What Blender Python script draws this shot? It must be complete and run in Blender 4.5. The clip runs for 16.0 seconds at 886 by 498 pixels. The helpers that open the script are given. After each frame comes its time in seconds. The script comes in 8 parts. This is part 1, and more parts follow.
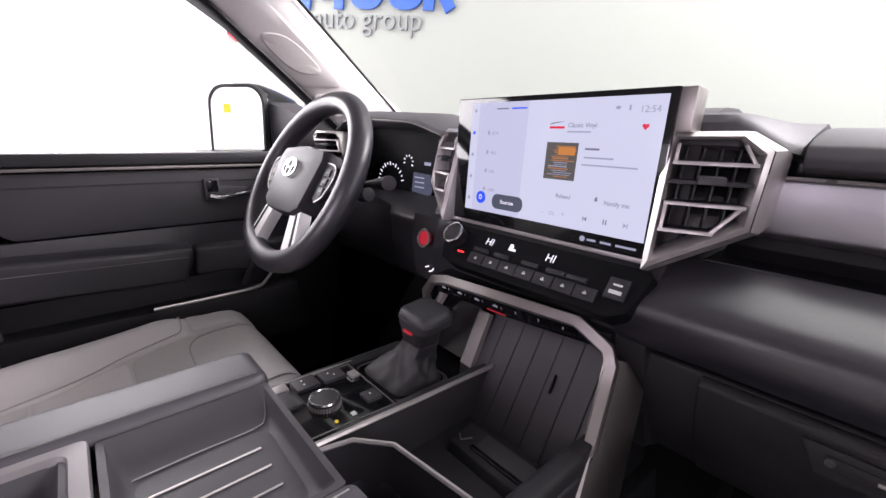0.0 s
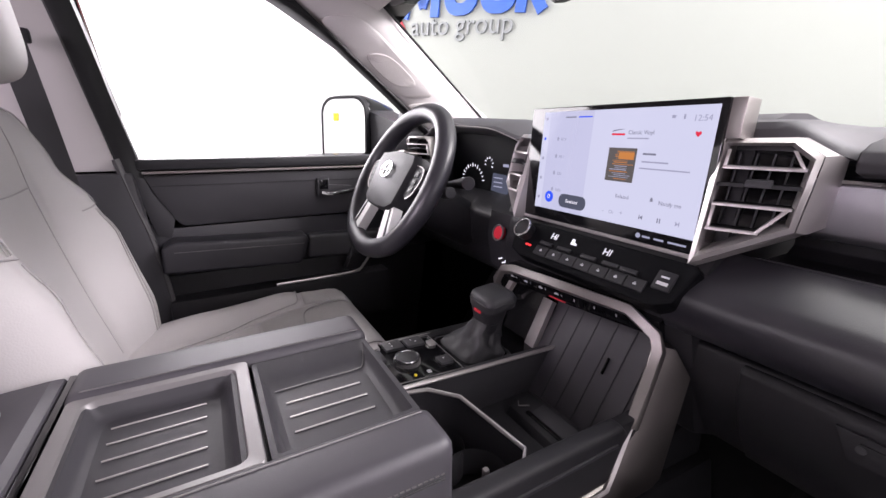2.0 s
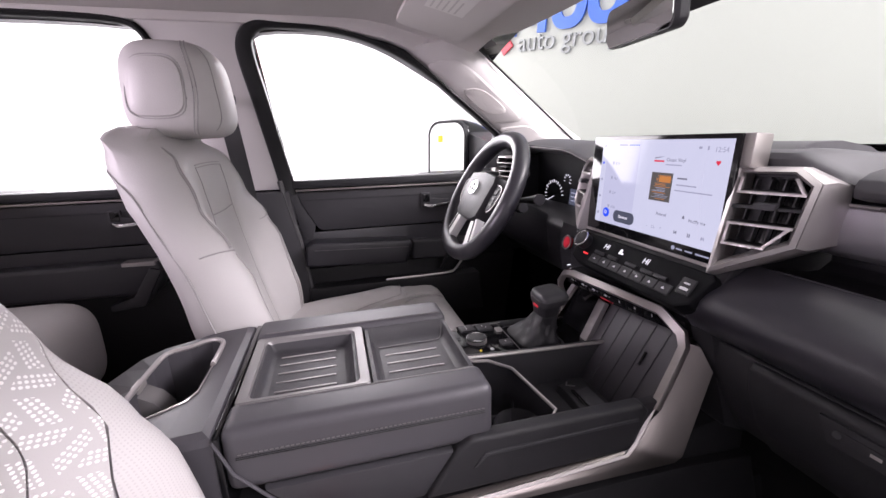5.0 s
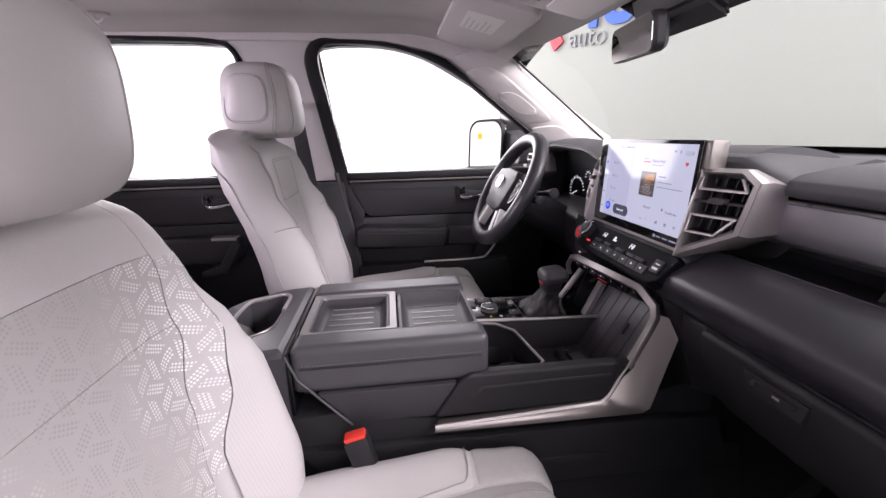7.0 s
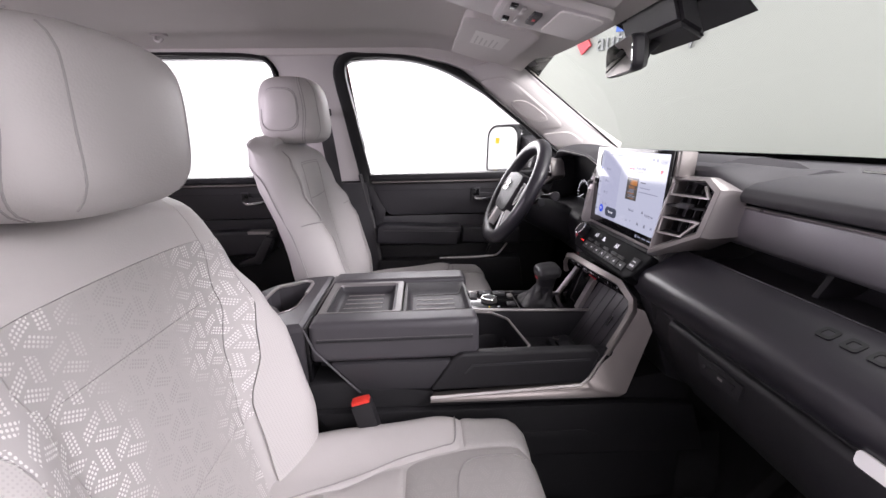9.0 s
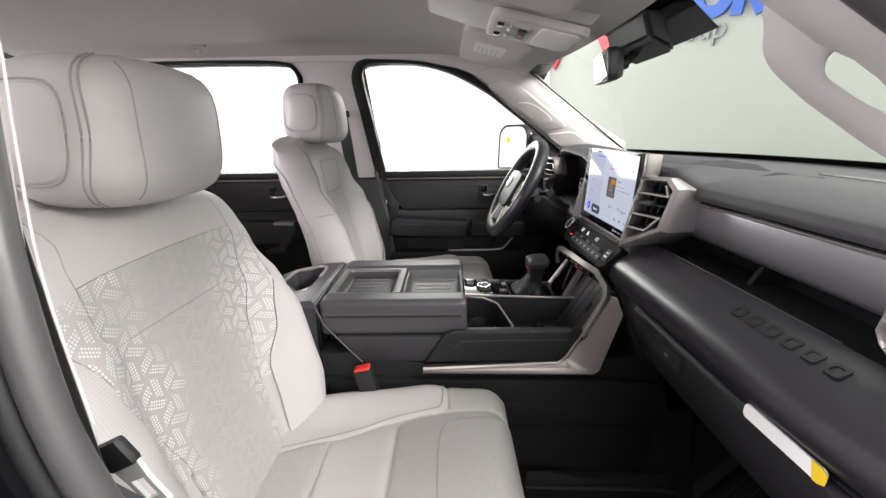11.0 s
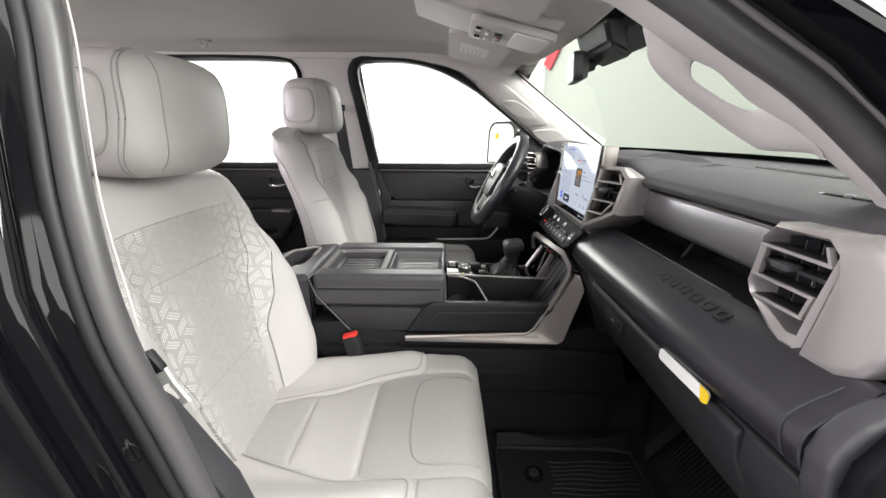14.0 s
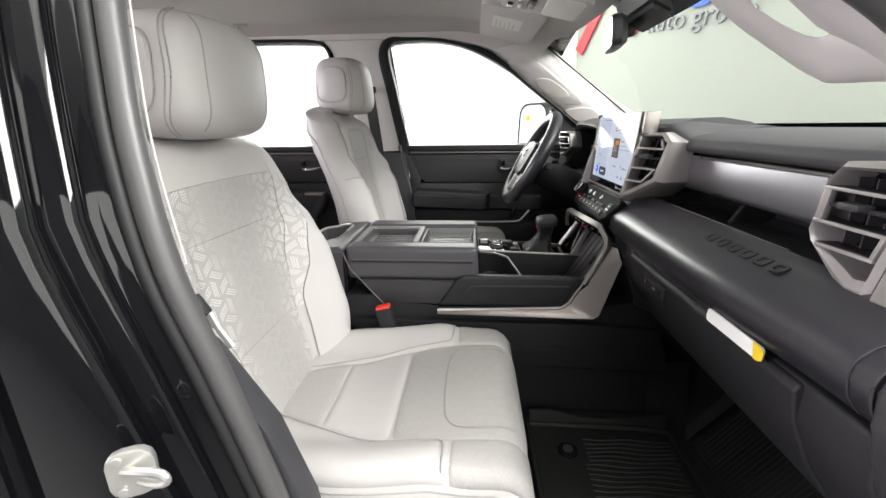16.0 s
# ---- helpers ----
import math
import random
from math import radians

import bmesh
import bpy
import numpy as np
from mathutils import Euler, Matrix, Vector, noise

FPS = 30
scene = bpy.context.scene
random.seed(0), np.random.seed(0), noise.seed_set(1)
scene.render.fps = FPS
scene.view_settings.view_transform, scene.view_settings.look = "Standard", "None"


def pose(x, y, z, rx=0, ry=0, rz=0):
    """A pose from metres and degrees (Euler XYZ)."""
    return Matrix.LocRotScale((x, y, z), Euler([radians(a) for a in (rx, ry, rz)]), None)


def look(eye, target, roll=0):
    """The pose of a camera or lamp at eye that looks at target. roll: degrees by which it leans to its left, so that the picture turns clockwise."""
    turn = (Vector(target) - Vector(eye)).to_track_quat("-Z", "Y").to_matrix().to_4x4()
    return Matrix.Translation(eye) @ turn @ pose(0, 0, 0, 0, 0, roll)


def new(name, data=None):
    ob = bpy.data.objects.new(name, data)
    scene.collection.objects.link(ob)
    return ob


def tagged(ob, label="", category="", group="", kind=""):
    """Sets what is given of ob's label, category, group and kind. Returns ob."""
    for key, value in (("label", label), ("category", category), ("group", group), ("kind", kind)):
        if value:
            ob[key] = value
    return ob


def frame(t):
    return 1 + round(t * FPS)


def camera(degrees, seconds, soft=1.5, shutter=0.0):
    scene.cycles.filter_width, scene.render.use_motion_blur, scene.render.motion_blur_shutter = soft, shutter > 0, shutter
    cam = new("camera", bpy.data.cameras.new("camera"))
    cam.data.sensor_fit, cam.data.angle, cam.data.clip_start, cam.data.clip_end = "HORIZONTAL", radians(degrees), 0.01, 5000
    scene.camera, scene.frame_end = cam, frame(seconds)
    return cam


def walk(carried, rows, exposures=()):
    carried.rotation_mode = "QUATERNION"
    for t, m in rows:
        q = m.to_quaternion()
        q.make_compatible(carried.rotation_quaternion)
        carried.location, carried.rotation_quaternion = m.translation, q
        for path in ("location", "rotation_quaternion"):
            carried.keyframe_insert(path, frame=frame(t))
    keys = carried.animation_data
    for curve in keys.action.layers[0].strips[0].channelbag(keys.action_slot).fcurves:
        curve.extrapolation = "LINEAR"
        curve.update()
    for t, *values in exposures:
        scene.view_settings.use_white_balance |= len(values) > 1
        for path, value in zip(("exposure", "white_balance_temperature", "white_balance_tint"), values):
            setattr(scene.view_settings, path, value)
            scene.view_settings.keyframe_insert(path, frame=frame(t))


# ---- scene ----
cam = camera(94.0, 16.0)
PATH = [
    (0, (0.348, 0.269, 0.751), (-1.087, 1.556, 0.22), 1.5),
    (0.5, (0.369, 0.251, 0.752), (-1.125, 1.468, 0.216), 1.5),
    (1, (0.386, 0.234, 0.756), (-1.165, 1.376, 0.218), 1.3),
    (1.5, (0.411, 0.23, 0.761), (-1.202, 1.28, 0.219), 1.0),
    (2, (0.44, 0.227, 0.765), (-1.233, 1.179, 0.222), 0.5),
    (2.5, (0.467, 0.226, 0.773), (-1.264, 1.073, 0.237), -0.0),
    (3, (0.495, 0.228, 0.78), (-1.285, 0.972, 0.255), -0.3),
    (3.5, (0.52, 0.232, 0.782), (-1.299, 0.886, 0.269), -0.6),
    (4, (0.551, 0.228, 0.79), (-1.296, 0.809, 0.291), -0.7),
    (4.2, (0.563, 0.225, 0.796), (-1.291, 0.782, 0.296), -1.0),
    (6.3, (0.748, 0.216, 0.811), (-1.155, 0.546, 0.292), -1.2),
    (6.5, (0.765, 0.228, 0.812), (-1.142, 0.527, 0.289), -1.2),
    (7, (0.807, 0.243, 0.824), (-1.107, 0.481, 0.294), -1.3),
    (7.5, (0.838, 0.255, 0.83), (-1.081, 0.451, 0.301), -1.2),
    (8, (0.865, 0.264, 0.833), (-1.057, 0.429, 0.306), -1.2),
    (8.5, (0.892, 0.278, 0.835), (-1.033, 0.407, 0.309), -1.2),
    (9, (0.92, 0.293, 0.839), (-1.008, 0.389, 0.315), -1.0),
    (11.3, (1.05, 0.363, 0.853), (-0.876, 0.33, 0.312), -0.8),
    (11.5, (1.059, 0.36, 0.851), (-0.866, 0.344, 0.308), -0.2),
    (12, (1.081, 0.369, 0.852), (-0.843, 0.354, 0.306), -0.0),
    (12.5, (1.103, 0.377, 0.851), (-0.821, 0.365, 0.307), 0.2),
    (13, (1.121, 0.386, 0.848), (-0.803, 0.372, 0.305), 0.2),
    (13.5, (1.136, 0.393, 0.845), (-0.789, 0.378, 0.301), 0.2),
    (14, (1.15, 0.402, 0.837), (-0.774, 0.388, 0.291), 0.3),
    (14.5, (1.162, 0.411, 0.832), (-0.76, 0.4, 0.278), 0.3),
    (15, (1.169, 0.419, 0.825), (-0.748, 0.394, 0.254), -0.0),
    (15.5, (1.175, 0.429, 0.813), (-0.737, 0.356, 0.232), -0.3),
    (16, (1.159, 0.389, 0.781), (-0.753, 0.244, 0.211), -0.7),
]
EXPOSURES = [(0.0, 0.72, 6500, 23), (4.0, 0.74, 6500, 24), (7.0, 0.46, 6500, 25), (9.0, 0.40, 6500, 21), (11.5, 0.50, 6700, 9), (16.0, 0.58, 6700, 7)]
walk(cam, [(t, look(eye, target, roll)) for t, eye, target, roll in PATH], EXPOSURES)


# ---- world, lights, exposure ----
world = bpy.data.worlds.new("studio_air")
world.use_nodes = True
world.node_tree.nodes["Background"].inputs[0].default_value = (1.0, 1.0, 1.0, 1)
world.node_tree.nodes["Background"].inputs[1].default_value = 0.15
scene.world = world


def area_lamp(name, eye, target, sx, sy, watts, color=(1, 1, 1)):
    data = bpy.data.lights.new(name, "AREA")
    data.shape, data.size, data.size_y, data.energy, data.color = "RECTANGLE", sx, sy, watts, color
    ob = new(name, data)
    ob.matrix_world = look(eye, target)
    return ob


# overhead soft boxes are assumed; the first is set to whiten the west wall
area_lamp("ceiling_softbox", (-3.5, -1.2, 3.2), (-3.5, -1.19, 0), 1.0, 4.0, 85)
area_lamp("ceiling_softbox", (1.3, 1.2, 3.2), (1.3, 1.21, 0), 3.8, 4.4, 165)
# unseen fill lamps, added to brighten the cabin from both sides and ahead
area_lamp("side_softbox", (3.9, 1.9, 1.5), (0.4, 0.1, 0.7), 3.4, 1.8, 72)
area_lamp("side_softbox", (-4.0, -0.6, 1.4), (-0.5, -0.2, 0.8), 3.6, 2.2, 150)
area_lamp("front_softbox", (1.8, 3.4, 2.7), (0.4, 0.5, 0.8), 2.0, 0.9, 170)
# unseen violet-tinted fill, added to lift the dash and console from behind
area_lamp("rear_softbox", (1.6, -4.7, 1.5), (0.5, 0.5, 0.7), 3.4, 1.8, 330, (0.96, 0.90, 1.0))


# ---- materials ----
def principled(name, color, rough=0.5, metal=0.0, spec=0.5):
    m = bpy.data.materials.new(name)
    m.use_nodes = True
    b = m.node_tree.nodes["Principled BSDF"]
    b.inputs["Base Color"].default_value = (*color, 1)
    b.inputs["Roughness"].default_value = rough
    b.inputs["Metallic"].default_value = metal
    b.inputs["Specular IOR Level"].default_value = spec
    return m, m.node_tree.nodes, m.node_tree.links, b


def textured(name, color, rough=0.5, metal=0.0, spec=0.5, grain=900.0, depth=0.15, vary=0.08, blotch=9.0, rvary=0.1):
    """A surface with fine grain in its relief and soft stains in colour and gloss."""
    m, n, l, b = principled(name, color, rough, metal, spec)
    co = n.new("ShaderNodeTexCoord")
    big = n.new("ShaderNodeTexNoise")
    big.inputs["Scale"].default_value, big.inputs["Detail"].default_value = blotch, 4
    l.new(co.outputs["Object"], big.inputs["Vector"])
    fine = n.new("ShaderNodeTexNoise")
    fine.inputs["Scale"].default_value, fine.inputs["Detail"].default_value = grain, 2
    l.new(co.outputs["Object"], fine.inputs["Vector"])
    mix = n.new("ShaderNodeMixRGB")
    mix.inputs[1].default_value = (*[c * (1 - vary) for c in color], 1)
    mix.inputs[2].default_value = (*[min(1, c * (1 + vary)) for c in color], 1)
    l.new(big.outputs["Fac"], mix.inputs[0])
    l.new(mix.outputs[0], b.inputs["Base Color"])
    rr = n.new("ShaderNodeMapRange")
    rr.inputs["To Min"].default_value, rr.inputs["To Max"].default_value = max(0.02, rough - rvary), min(1, rough + rvary)
    l.new(big.outputs["Fac"], rr.inputs["Value"])
    l.new(rr.outputs[0], b.inputs["Roughness"])
    bump = n.new("ShaderNodeBump")
    bump.inputs["Strength"].default_value, bump.inputs["Distance"].default_value = depth, 0.001
    l.new(fine.outputs["Fac"], bump.inputs["Height"])
    l.new(bump.outputs[0], b.inputs["Normal"])
    return m


def leather(name, color, rough=0.45, scale=420.0, depth=0.13, spec=0.5):
    m, n, l, b = principled(name, color, rough, 0.0, spec)
    co = n.new("ShaderNodeTexCoord")
    vor = n.new("ShaderNodeTexVoronoi")
    vor.inputs["Scale"].default_value = scale
    l.new(co.outputs["Object"], vor.inputs["Vector"])
    soft = n.new("ShaderNodeTexNoise")
    soft.inputs["Scale"].default_value, soft.inputs["Detail"].default_value = 14, 5
    l.new(co.outputs["Object"], soft.inputs["Vector"])
    mix = n.new("ShaderNodeMixRGB")
    mix.inputs[1].default_value = (*[c * 0.94 for c in color], 1)
    mix.inputs[2].default_value = (*[min(1, c * 1.05) for c in color], 1)
    l.new(soft.outputs["Fac"], mix.inputs[0])
    l.new(mix.outputs[0], b.inputs["Base Color"])
    add = n.new("ShaderNodeMath")
    add.operation = "MULTIPLY_ADD"
    add.inputs[1].default_value = 6.0
    l.new(soft.outputs["Fac"], add.inputs[0])
    l.new(vor.outputs["Distance"], add.inputs[2])
    bump = n.new("ShaderNodeBump")
    bump.inputs["Strength"].default_value, bump.inputs["Distance"].default_value = depth, 0.0012
    l.new(add.outputs[0], bump.inputs["Height"])
    l.new(bump.outputs[0], b.inputs["Normal"])
    return m


def perforated(name, color, light, cell=0.030, strength=1.0, axes=("X", "Z"), plain=0.0):
    """Leather pierced with dots in short lanes that meet in threes. plain: half the width of a middle field where the
    dots are coloured dark and faint, for catching less light.
    """
    m, n, l, b = principled(name, color, 0.5)

    def math_(op, a, c=None, d=None):
        node = n.new("ShaderNodeMath")
        node.operation = op
        for k, v in enumerate((a, c, d)):
            if v is None:
                continue
            if isinstance(v, (int, float)):
                node.inputs[k].default_value = v
            else:
                l.new(v, node.inputs[k])
        return node.outputs[0]

    def local(value, size, shift):
        """Distance from the nearest centre of a row of centres."""
        return math_("MULTIPLY", math_("SUBTRACT", math_("FRACT", math_("ADD", math_("DIVIDE", value, size), 50.5 + shift)), 0.5), size)

    def length2(x, y):
        return math_("ADD", math_("MULTIPLY", x, x), math_("MULTIPLY", y, y))

    def choose(pick, x, y):
        return math_("ADD", math_("MULTIPLY", pick, x), math_("MULTIPLY", math_("SUBTRACT", 1.0, pick), y))

    co = n.new("ShaderNodeTexCoord")
    sep = n.new("ShaderNodeSeparateXYZ")
    l.new(co.outputs["Object"], sep.inputs[0])
    p, q = sep.outputs[axes[0]], sep.outputs[axes[1]]
    tall = cell * 3 ** 0.5
    ax, ay = local(p, cell, 0.0), local(q, tall, 0.0)
    bx, by = local(p, cell, 0.5), local(q, tall, 0.5)
    first = math_("LESS_THAN", length2(ax, ay), length2(bx, by))
    gx, gy = choose(first, ax, bx), choose(first, ay, by)
    third = 2 * math.pi / 3
    sector = math_("FLOOR", math_("DIVIDE", math_("ADD", math_("ARCTAN2", gy, gx), math.pi * 2 + math.pi / 6), third))
    angle = math_("ADD", math_("MULTIPLY", sector, third), -math.pi / 6)
    c, s = math_("COSINE", angle), math_("SINE", angle)
    along = math_("ADD", math_("MULTIPLY", gx, c), math_("MULTIPLY", gy, s))
    across = math_("SUBTRACT", math_("MULTIPLY", gy, c), math_("MULTIPLY", gx, s))
    step = cell / 11.0
    fa = math_("SUBTRACT", math_("FRACT", math_("ADD", math_("DIVIDE", along, step), 40.0)), 0.5)
    fb = math_("SUBTRACT", math_("FRACT", math_("ADD", math_("DIVIDE", across, step), 40.0)), 0.5)
    dot = math_("LESS_THAN", length2(fa, fb), 0.33 ** 2)
    lane_mask = math_("MULTIPLY", math_("GREATER_THAN", across, step), math_("LESS_THAN", across, step * 4.0))
    noise_ = n.new("ShaderNodeTexNoise")
    noise_.inputs["Scale"].default_value = 11
    l.new(co.outputs["Object"], noise_.inputs["Vector"])
    worn = math_("MINIMUM", math_("MULTIPLY", noise_.outputs["Fac"], 1.7 * strength), 1.0)
    if plain > 0:
        edge = n.new("ShaderNodeMapRange")
        edge.interpolation_type = "SMOOTHSTEP"
        edge.inputs["From Min"].default_value, edge.inputs["From Max"].default_value = plain * 0.35, plain * 1.5
        l.new(math_("ADD", math_("ABSOLUTE", p), math_("MULTIPLY", math_("SUBTRACT", noise_.outputs["Fac"], 0.5), 0.12)), edge.inputs["Value"])
        grade = edge.outputs[0]
    else:
        grade = None
    tone = n.new("ShaderNodeMixRGB")
    tone.inputs[1].default_value, tone.inputs[2].default_value = (*[v * 0.80 for v in color], 1), (*light, 1)
    if grade is None:
        tone.inputs[0].default_value = 1.0
    else:
        l.new(grade, tone.inputs[0])
    mix = n.new("ShaderNodeMixRGB")
    mix.inputs[1].default_value = (*color, 1)
    l.new(math_("MULTIPLY", math_("MULTIPLY", dot, lane_mask), worn), mix.inputs[0])
    l.new(tone.outputs[0], mix.inputs[2])
    l.new(mix.outputs[0], b.inputs["Base Color"])
    height = math_("ADD", math_("MULTIPLY", lane_mask, 0.7), math_("MULTIPLY", dot, -0.3))
    bump = n.new("ShaderNodeBump")
    bump.inputs["Strength"].default_value, bump.inputs["Distance"].default_value = 0.35, 0.0012
    l.new(height, bump.inputs["Height"])
    l.new(bump.outputs[0], b.inputs["Normal"])
    return m


def fine_pierced(name, color, pitch=0.0034, axes=("X", "Z")):
    """Leather with a close grid of small dark holes."""
    m, n, l, b = principled(name, color, 0.5)
    co = n.new("ShaderNodeTexCoord")
    sep = n.new("ShaderNodeSeparateXYZ")
    l.new(co.outputs["Object"], sep.inputs[0])
    mid = None
    for k, axis in enumerate(axes):
        ops = []
        for op, v in (("DIVIDE", pitch), ("FRACT", None), ("SUBTRACT", 0.5)):
            node = n.new("ShaderNodeMath")
            node.operation = op
            if v is not None:
                node.inputs[1].default_value = v
            l.new(ops[-1] if ops else sep.outputs[axis], node.inputs[0])
            ops.append(node.outputs[0])
        sq = n.new("ShaderNodeMath")
        sq.operation = "MULTIPLY"
        l.new(ops[-1], sq.inputs[0])
        l.new(ops[-1], sq.inputs[1])
        if mid is None:
            mid = sq.outputs[0]
        else:
            total = n.new("ShaderNodeMath")
            l.new(mid, total.inputs[0])
            l.new(sq.outputs[0], total.inputs[1])
            mid = total.outputs[0]
    hole = n.new("ShaderNodeMath")
    hole.operation = "LESS_THAN"
    hole.inputs[1].default_value = 0.065
    l.new(mid, hole.inputs[0])
    mix = n.new("ShaderNodeMixRGB")
    mix.inputs[1].default_value, mix.inputs[2].default_value = (*color, 1), (*[v * 0.88 for v in color], 1)
    l.new(hole.outputs[0], mix.inputs[0])
    l.new(mix.outputs[0], b.inputs["Base Color"])
    return m


def glass(name, tint, gloss=1.0):
    m = bpy.data.materials.new(name)
    m.use_nodes = True
    n, l = m.node_tree.nodes, m.node_tree.links
    n.remove(n["Principled BSDF"])
    clear, shine, mix, fres = (n.new("ShaderNode" + k) for k in ("BsdfTransparent", "BsdfGlossy", "MixShader", "Fresnel"))
    clear.inputs[0].default_value = (*tint, 1)
    shine.inputs["Roughness"].default_value = 0.02
    fres.inputs["IOR"].default_value = 1.0 + 0.35 * gloss
    l.new(fres.outputs[0], mix.inputs[0])
    l.new(clear.outputs[0], mix.inputs[1])
    l.new(shine.outputs[0], mix.inputs[2])
    l.new(mix.outputs[0], n["Material Output"].inputs[0])
    return m


def glowing(name, color, strength=1.0):
    m, n, l, b = principled(name, (0.01, 0.01, 0.01), 0.08, 0.0, 0.28)
    b.inputs["Emission Color"].default_value = (*color, 1)
    b.inputs["Emission Strength"].default_value = strength
    return m


GREY_LEATHER = leather("pale_grey_leather", (0.50, 0.475, 0.47), 0.48)
GREY_LEATHER_DEEP = leather("grey_seat_side_leather", (0.47, 0.45, 0.445), 0.5)
PERF = perforated("pierced_grey_leather", (0.44, 0.42, 0.415), (0.76, 0.74, 0.73), 0.046)
# both embossed leathers are coloured darker to offset strong light on the seat
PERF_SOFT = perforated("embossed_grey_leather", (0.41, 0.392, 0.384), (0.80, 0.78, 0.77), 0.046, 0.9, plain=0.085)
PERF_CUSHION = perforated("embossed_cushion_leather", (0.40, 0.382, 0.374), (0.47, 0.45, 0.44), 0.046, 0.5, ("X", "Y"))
PERF_FINE = fine_pierced("fine_pierced_leather", (0.49, 0.468, 0.462))
STITCH = textured("grey_thread", (0.34, 0.325, 0.32), 0.8)
DARK_PAD = leather("charcoal_soft_pad", (0.024, 0.023, 0.028), 0.37, 700.0, 0.06)
ROLL_SKIN = leather("charcoal_roll_skin", (0.0195, 0.0182, 0.0235), 0.33, 700.0, 0.06, 0.85)
MAT_RUBBER = textured("ribbed_mat_rubber", (0.013, 0.013, 0.0128), 0.60, spec=0.3, grain=600, depth=0.15)
ZINC = textured("bright_zinc_steel", (0.50, 0.49, 0.47), 0.36, 0.75, grain=500, depth=0.06)
STEEL = textured("bright_belt_steel", (0.72, 0.72, 0.70), 0.42, 0.15, grain=500, depth=0.03)
DASH_SKIN = leather("charcoal_dash_skin", (0.045, 0.0435, 0.048), 0.62, 700.0, 0.07)
BOOT = leather("black_boot_leather", (0.020, 0.0192, 0.022), 0.52, 500.0, 0.14)
ARM_PAD = leather("charcoal_armrest_leather", (0.054, 0.051, 0.058), 0.46, 700.0, 0.05)
BLACK_PLASTIC = textured("black_grained_plastic", (0.0180, 0.0174, 0.0200), 0.5, spec=0.34, grain=1400, depth=0.3)
DARK_PLASTIC = textured("charcoal_plastic", (0.033, 0.0318, 0.036), 0.48, spec=0.4, grain=1400, depth=0.3)
SATIN_FASCIA = textured("satin_grey_fascia", (0.36, 0.35, 0.38), 0.36, 0.88, grain=700, depth=0.04, vary=0.02, rvary=0.015)
FASCIA = textured("smoke_satin_fascia", (0.06, 0.057, 0.064), 0.36, 0.1, grain=700, depth=0.05)
GLOSS_BLACK = textured("gloss_black_panel", (0.006, 0.006, 0.007), 0.08, grain=300, depth=0.01, rvary=0.04)
LOWER_PLASTIC = textured("matt_black_lower_plastic", (0.014, 0.0138, 0.0155), 0.66, spec=0.22, grain=1100, depth=0.4)
PIANO = textured("black_gauge_plastic", (0.004, 0.004, 0.005), 0.6, spec=0.08, grain=300, depth=0.01)
SILVER = textured("satin_silver_trim", (0.40, 0.375, 0.37), 0.32, 0.55, grain=1200, depth=0.05, vary=0.03)
TRAY_GREY = textured("dark_smoked_trim", (0.16, 0.152, 0.152), 0.38, 0.3, grain=1200, depth=0.08, vary=0.06)
BRONZE = textured("smoked_silver_trim", (0.27, 0.248, 0.24), 0.36, 0.8, grain=1200, depth=0.08, vary=0.06)
BLADE_METAL = textured("smoked_blade_metal", (0.20, 0.18, 0.172), 0.28, 1.0, grain=1200, depth=0.008, vary=0.08, blotch=14.0, rvary=0.02)
CHROME = textured("polished_chrome", (0.75, 0.75, 0.76), 0.12, 1.0, grain=200, depth=0.01)
HEADLINER = textured("grey_headliner_cloth", (0.55, 0.522, 0.505), 0.95, spec=0.1, grain=1600, depth=0.5, vary=0.03)
PILLAR = textured("pale_grey_pillar_plastic", (0.50, 0.475, 0.465), 0.62, grain=1500, depth=0.3, vary=0.03)
CARPET = textured("black_carpet", (0.026, 0.026, 0.027), 0.95, spec=0.1, grain=900, depth=1.0, vary=0.3, blotch=30)
RUBBER = textured("black_rubber", (0.012, 0.012, 0.013), 0.5, spec=0.3, grain=600, depth=0.1)
SEAL = textured("door_seal_rubber", (0.062, 0.060, 0.062), 0.40, grain=500, depth=0.05)
PAINT = textured("black_body_paint", (0.003, 0.003, 0.004), 0.05, spec=0.34, grain=200, depth=0.0, rvary=0.01)
WHITE_WALL = textured("white_studio_wall", (0.82, 0.83, 0.81), 0.8, grain=60, depth=0.0, vary=0.03, blotch=0.8)
# weaker light on these walls is put into a darker base colour
SIGN_WALL = textured("dimmed_grey_green_wall", (0.33, 0.345, 0.322), 0.8, grain=60, depth=0.0, vary=0.04, blotch=0.7)
# unseen wall and floor, toned dark so the black body paint reflects less
DARK_WALL = textured("dark_grey_studio_wall", (0.13, 0.13, 0.13), 0.8, grain=60, depth=0.0)
GREY_FLOOR = textured("grey_studio_floor", (0.15, 0.15, 0.15), 0.5, grain=80, depth=0.1)
RED = textured("red_paint", (0.68, 0.03, 0.05), 0.35)
RED_CLEAR = textured("red_buckle_plastic", (0.75, 0.05, 0.035), 0.3)
SIGN_RED = textured("red_sign_film", (0.55, 0.03, 0.05), 0.5)
SIGN_BLUE = textured("blue_sign_film", (0.02, 0.09, 0.42), 0.4)
SIGN_GREY = textured("grey_sign_film", (0.22, 0.23, 0.24), 0.5)
WHITE_PAPER = textured("white_paper", (0.80, 0.80, 0.78), 0.7, vary=0.02)
PRINT_WHITE = textured("white_printed_mark", (0.62, 0.62, 0.64), 0.5)
LABEL_PALE = textured("pale_visor_label", (0.64, 0.62, 0.59), 0.7, vary=0.02)
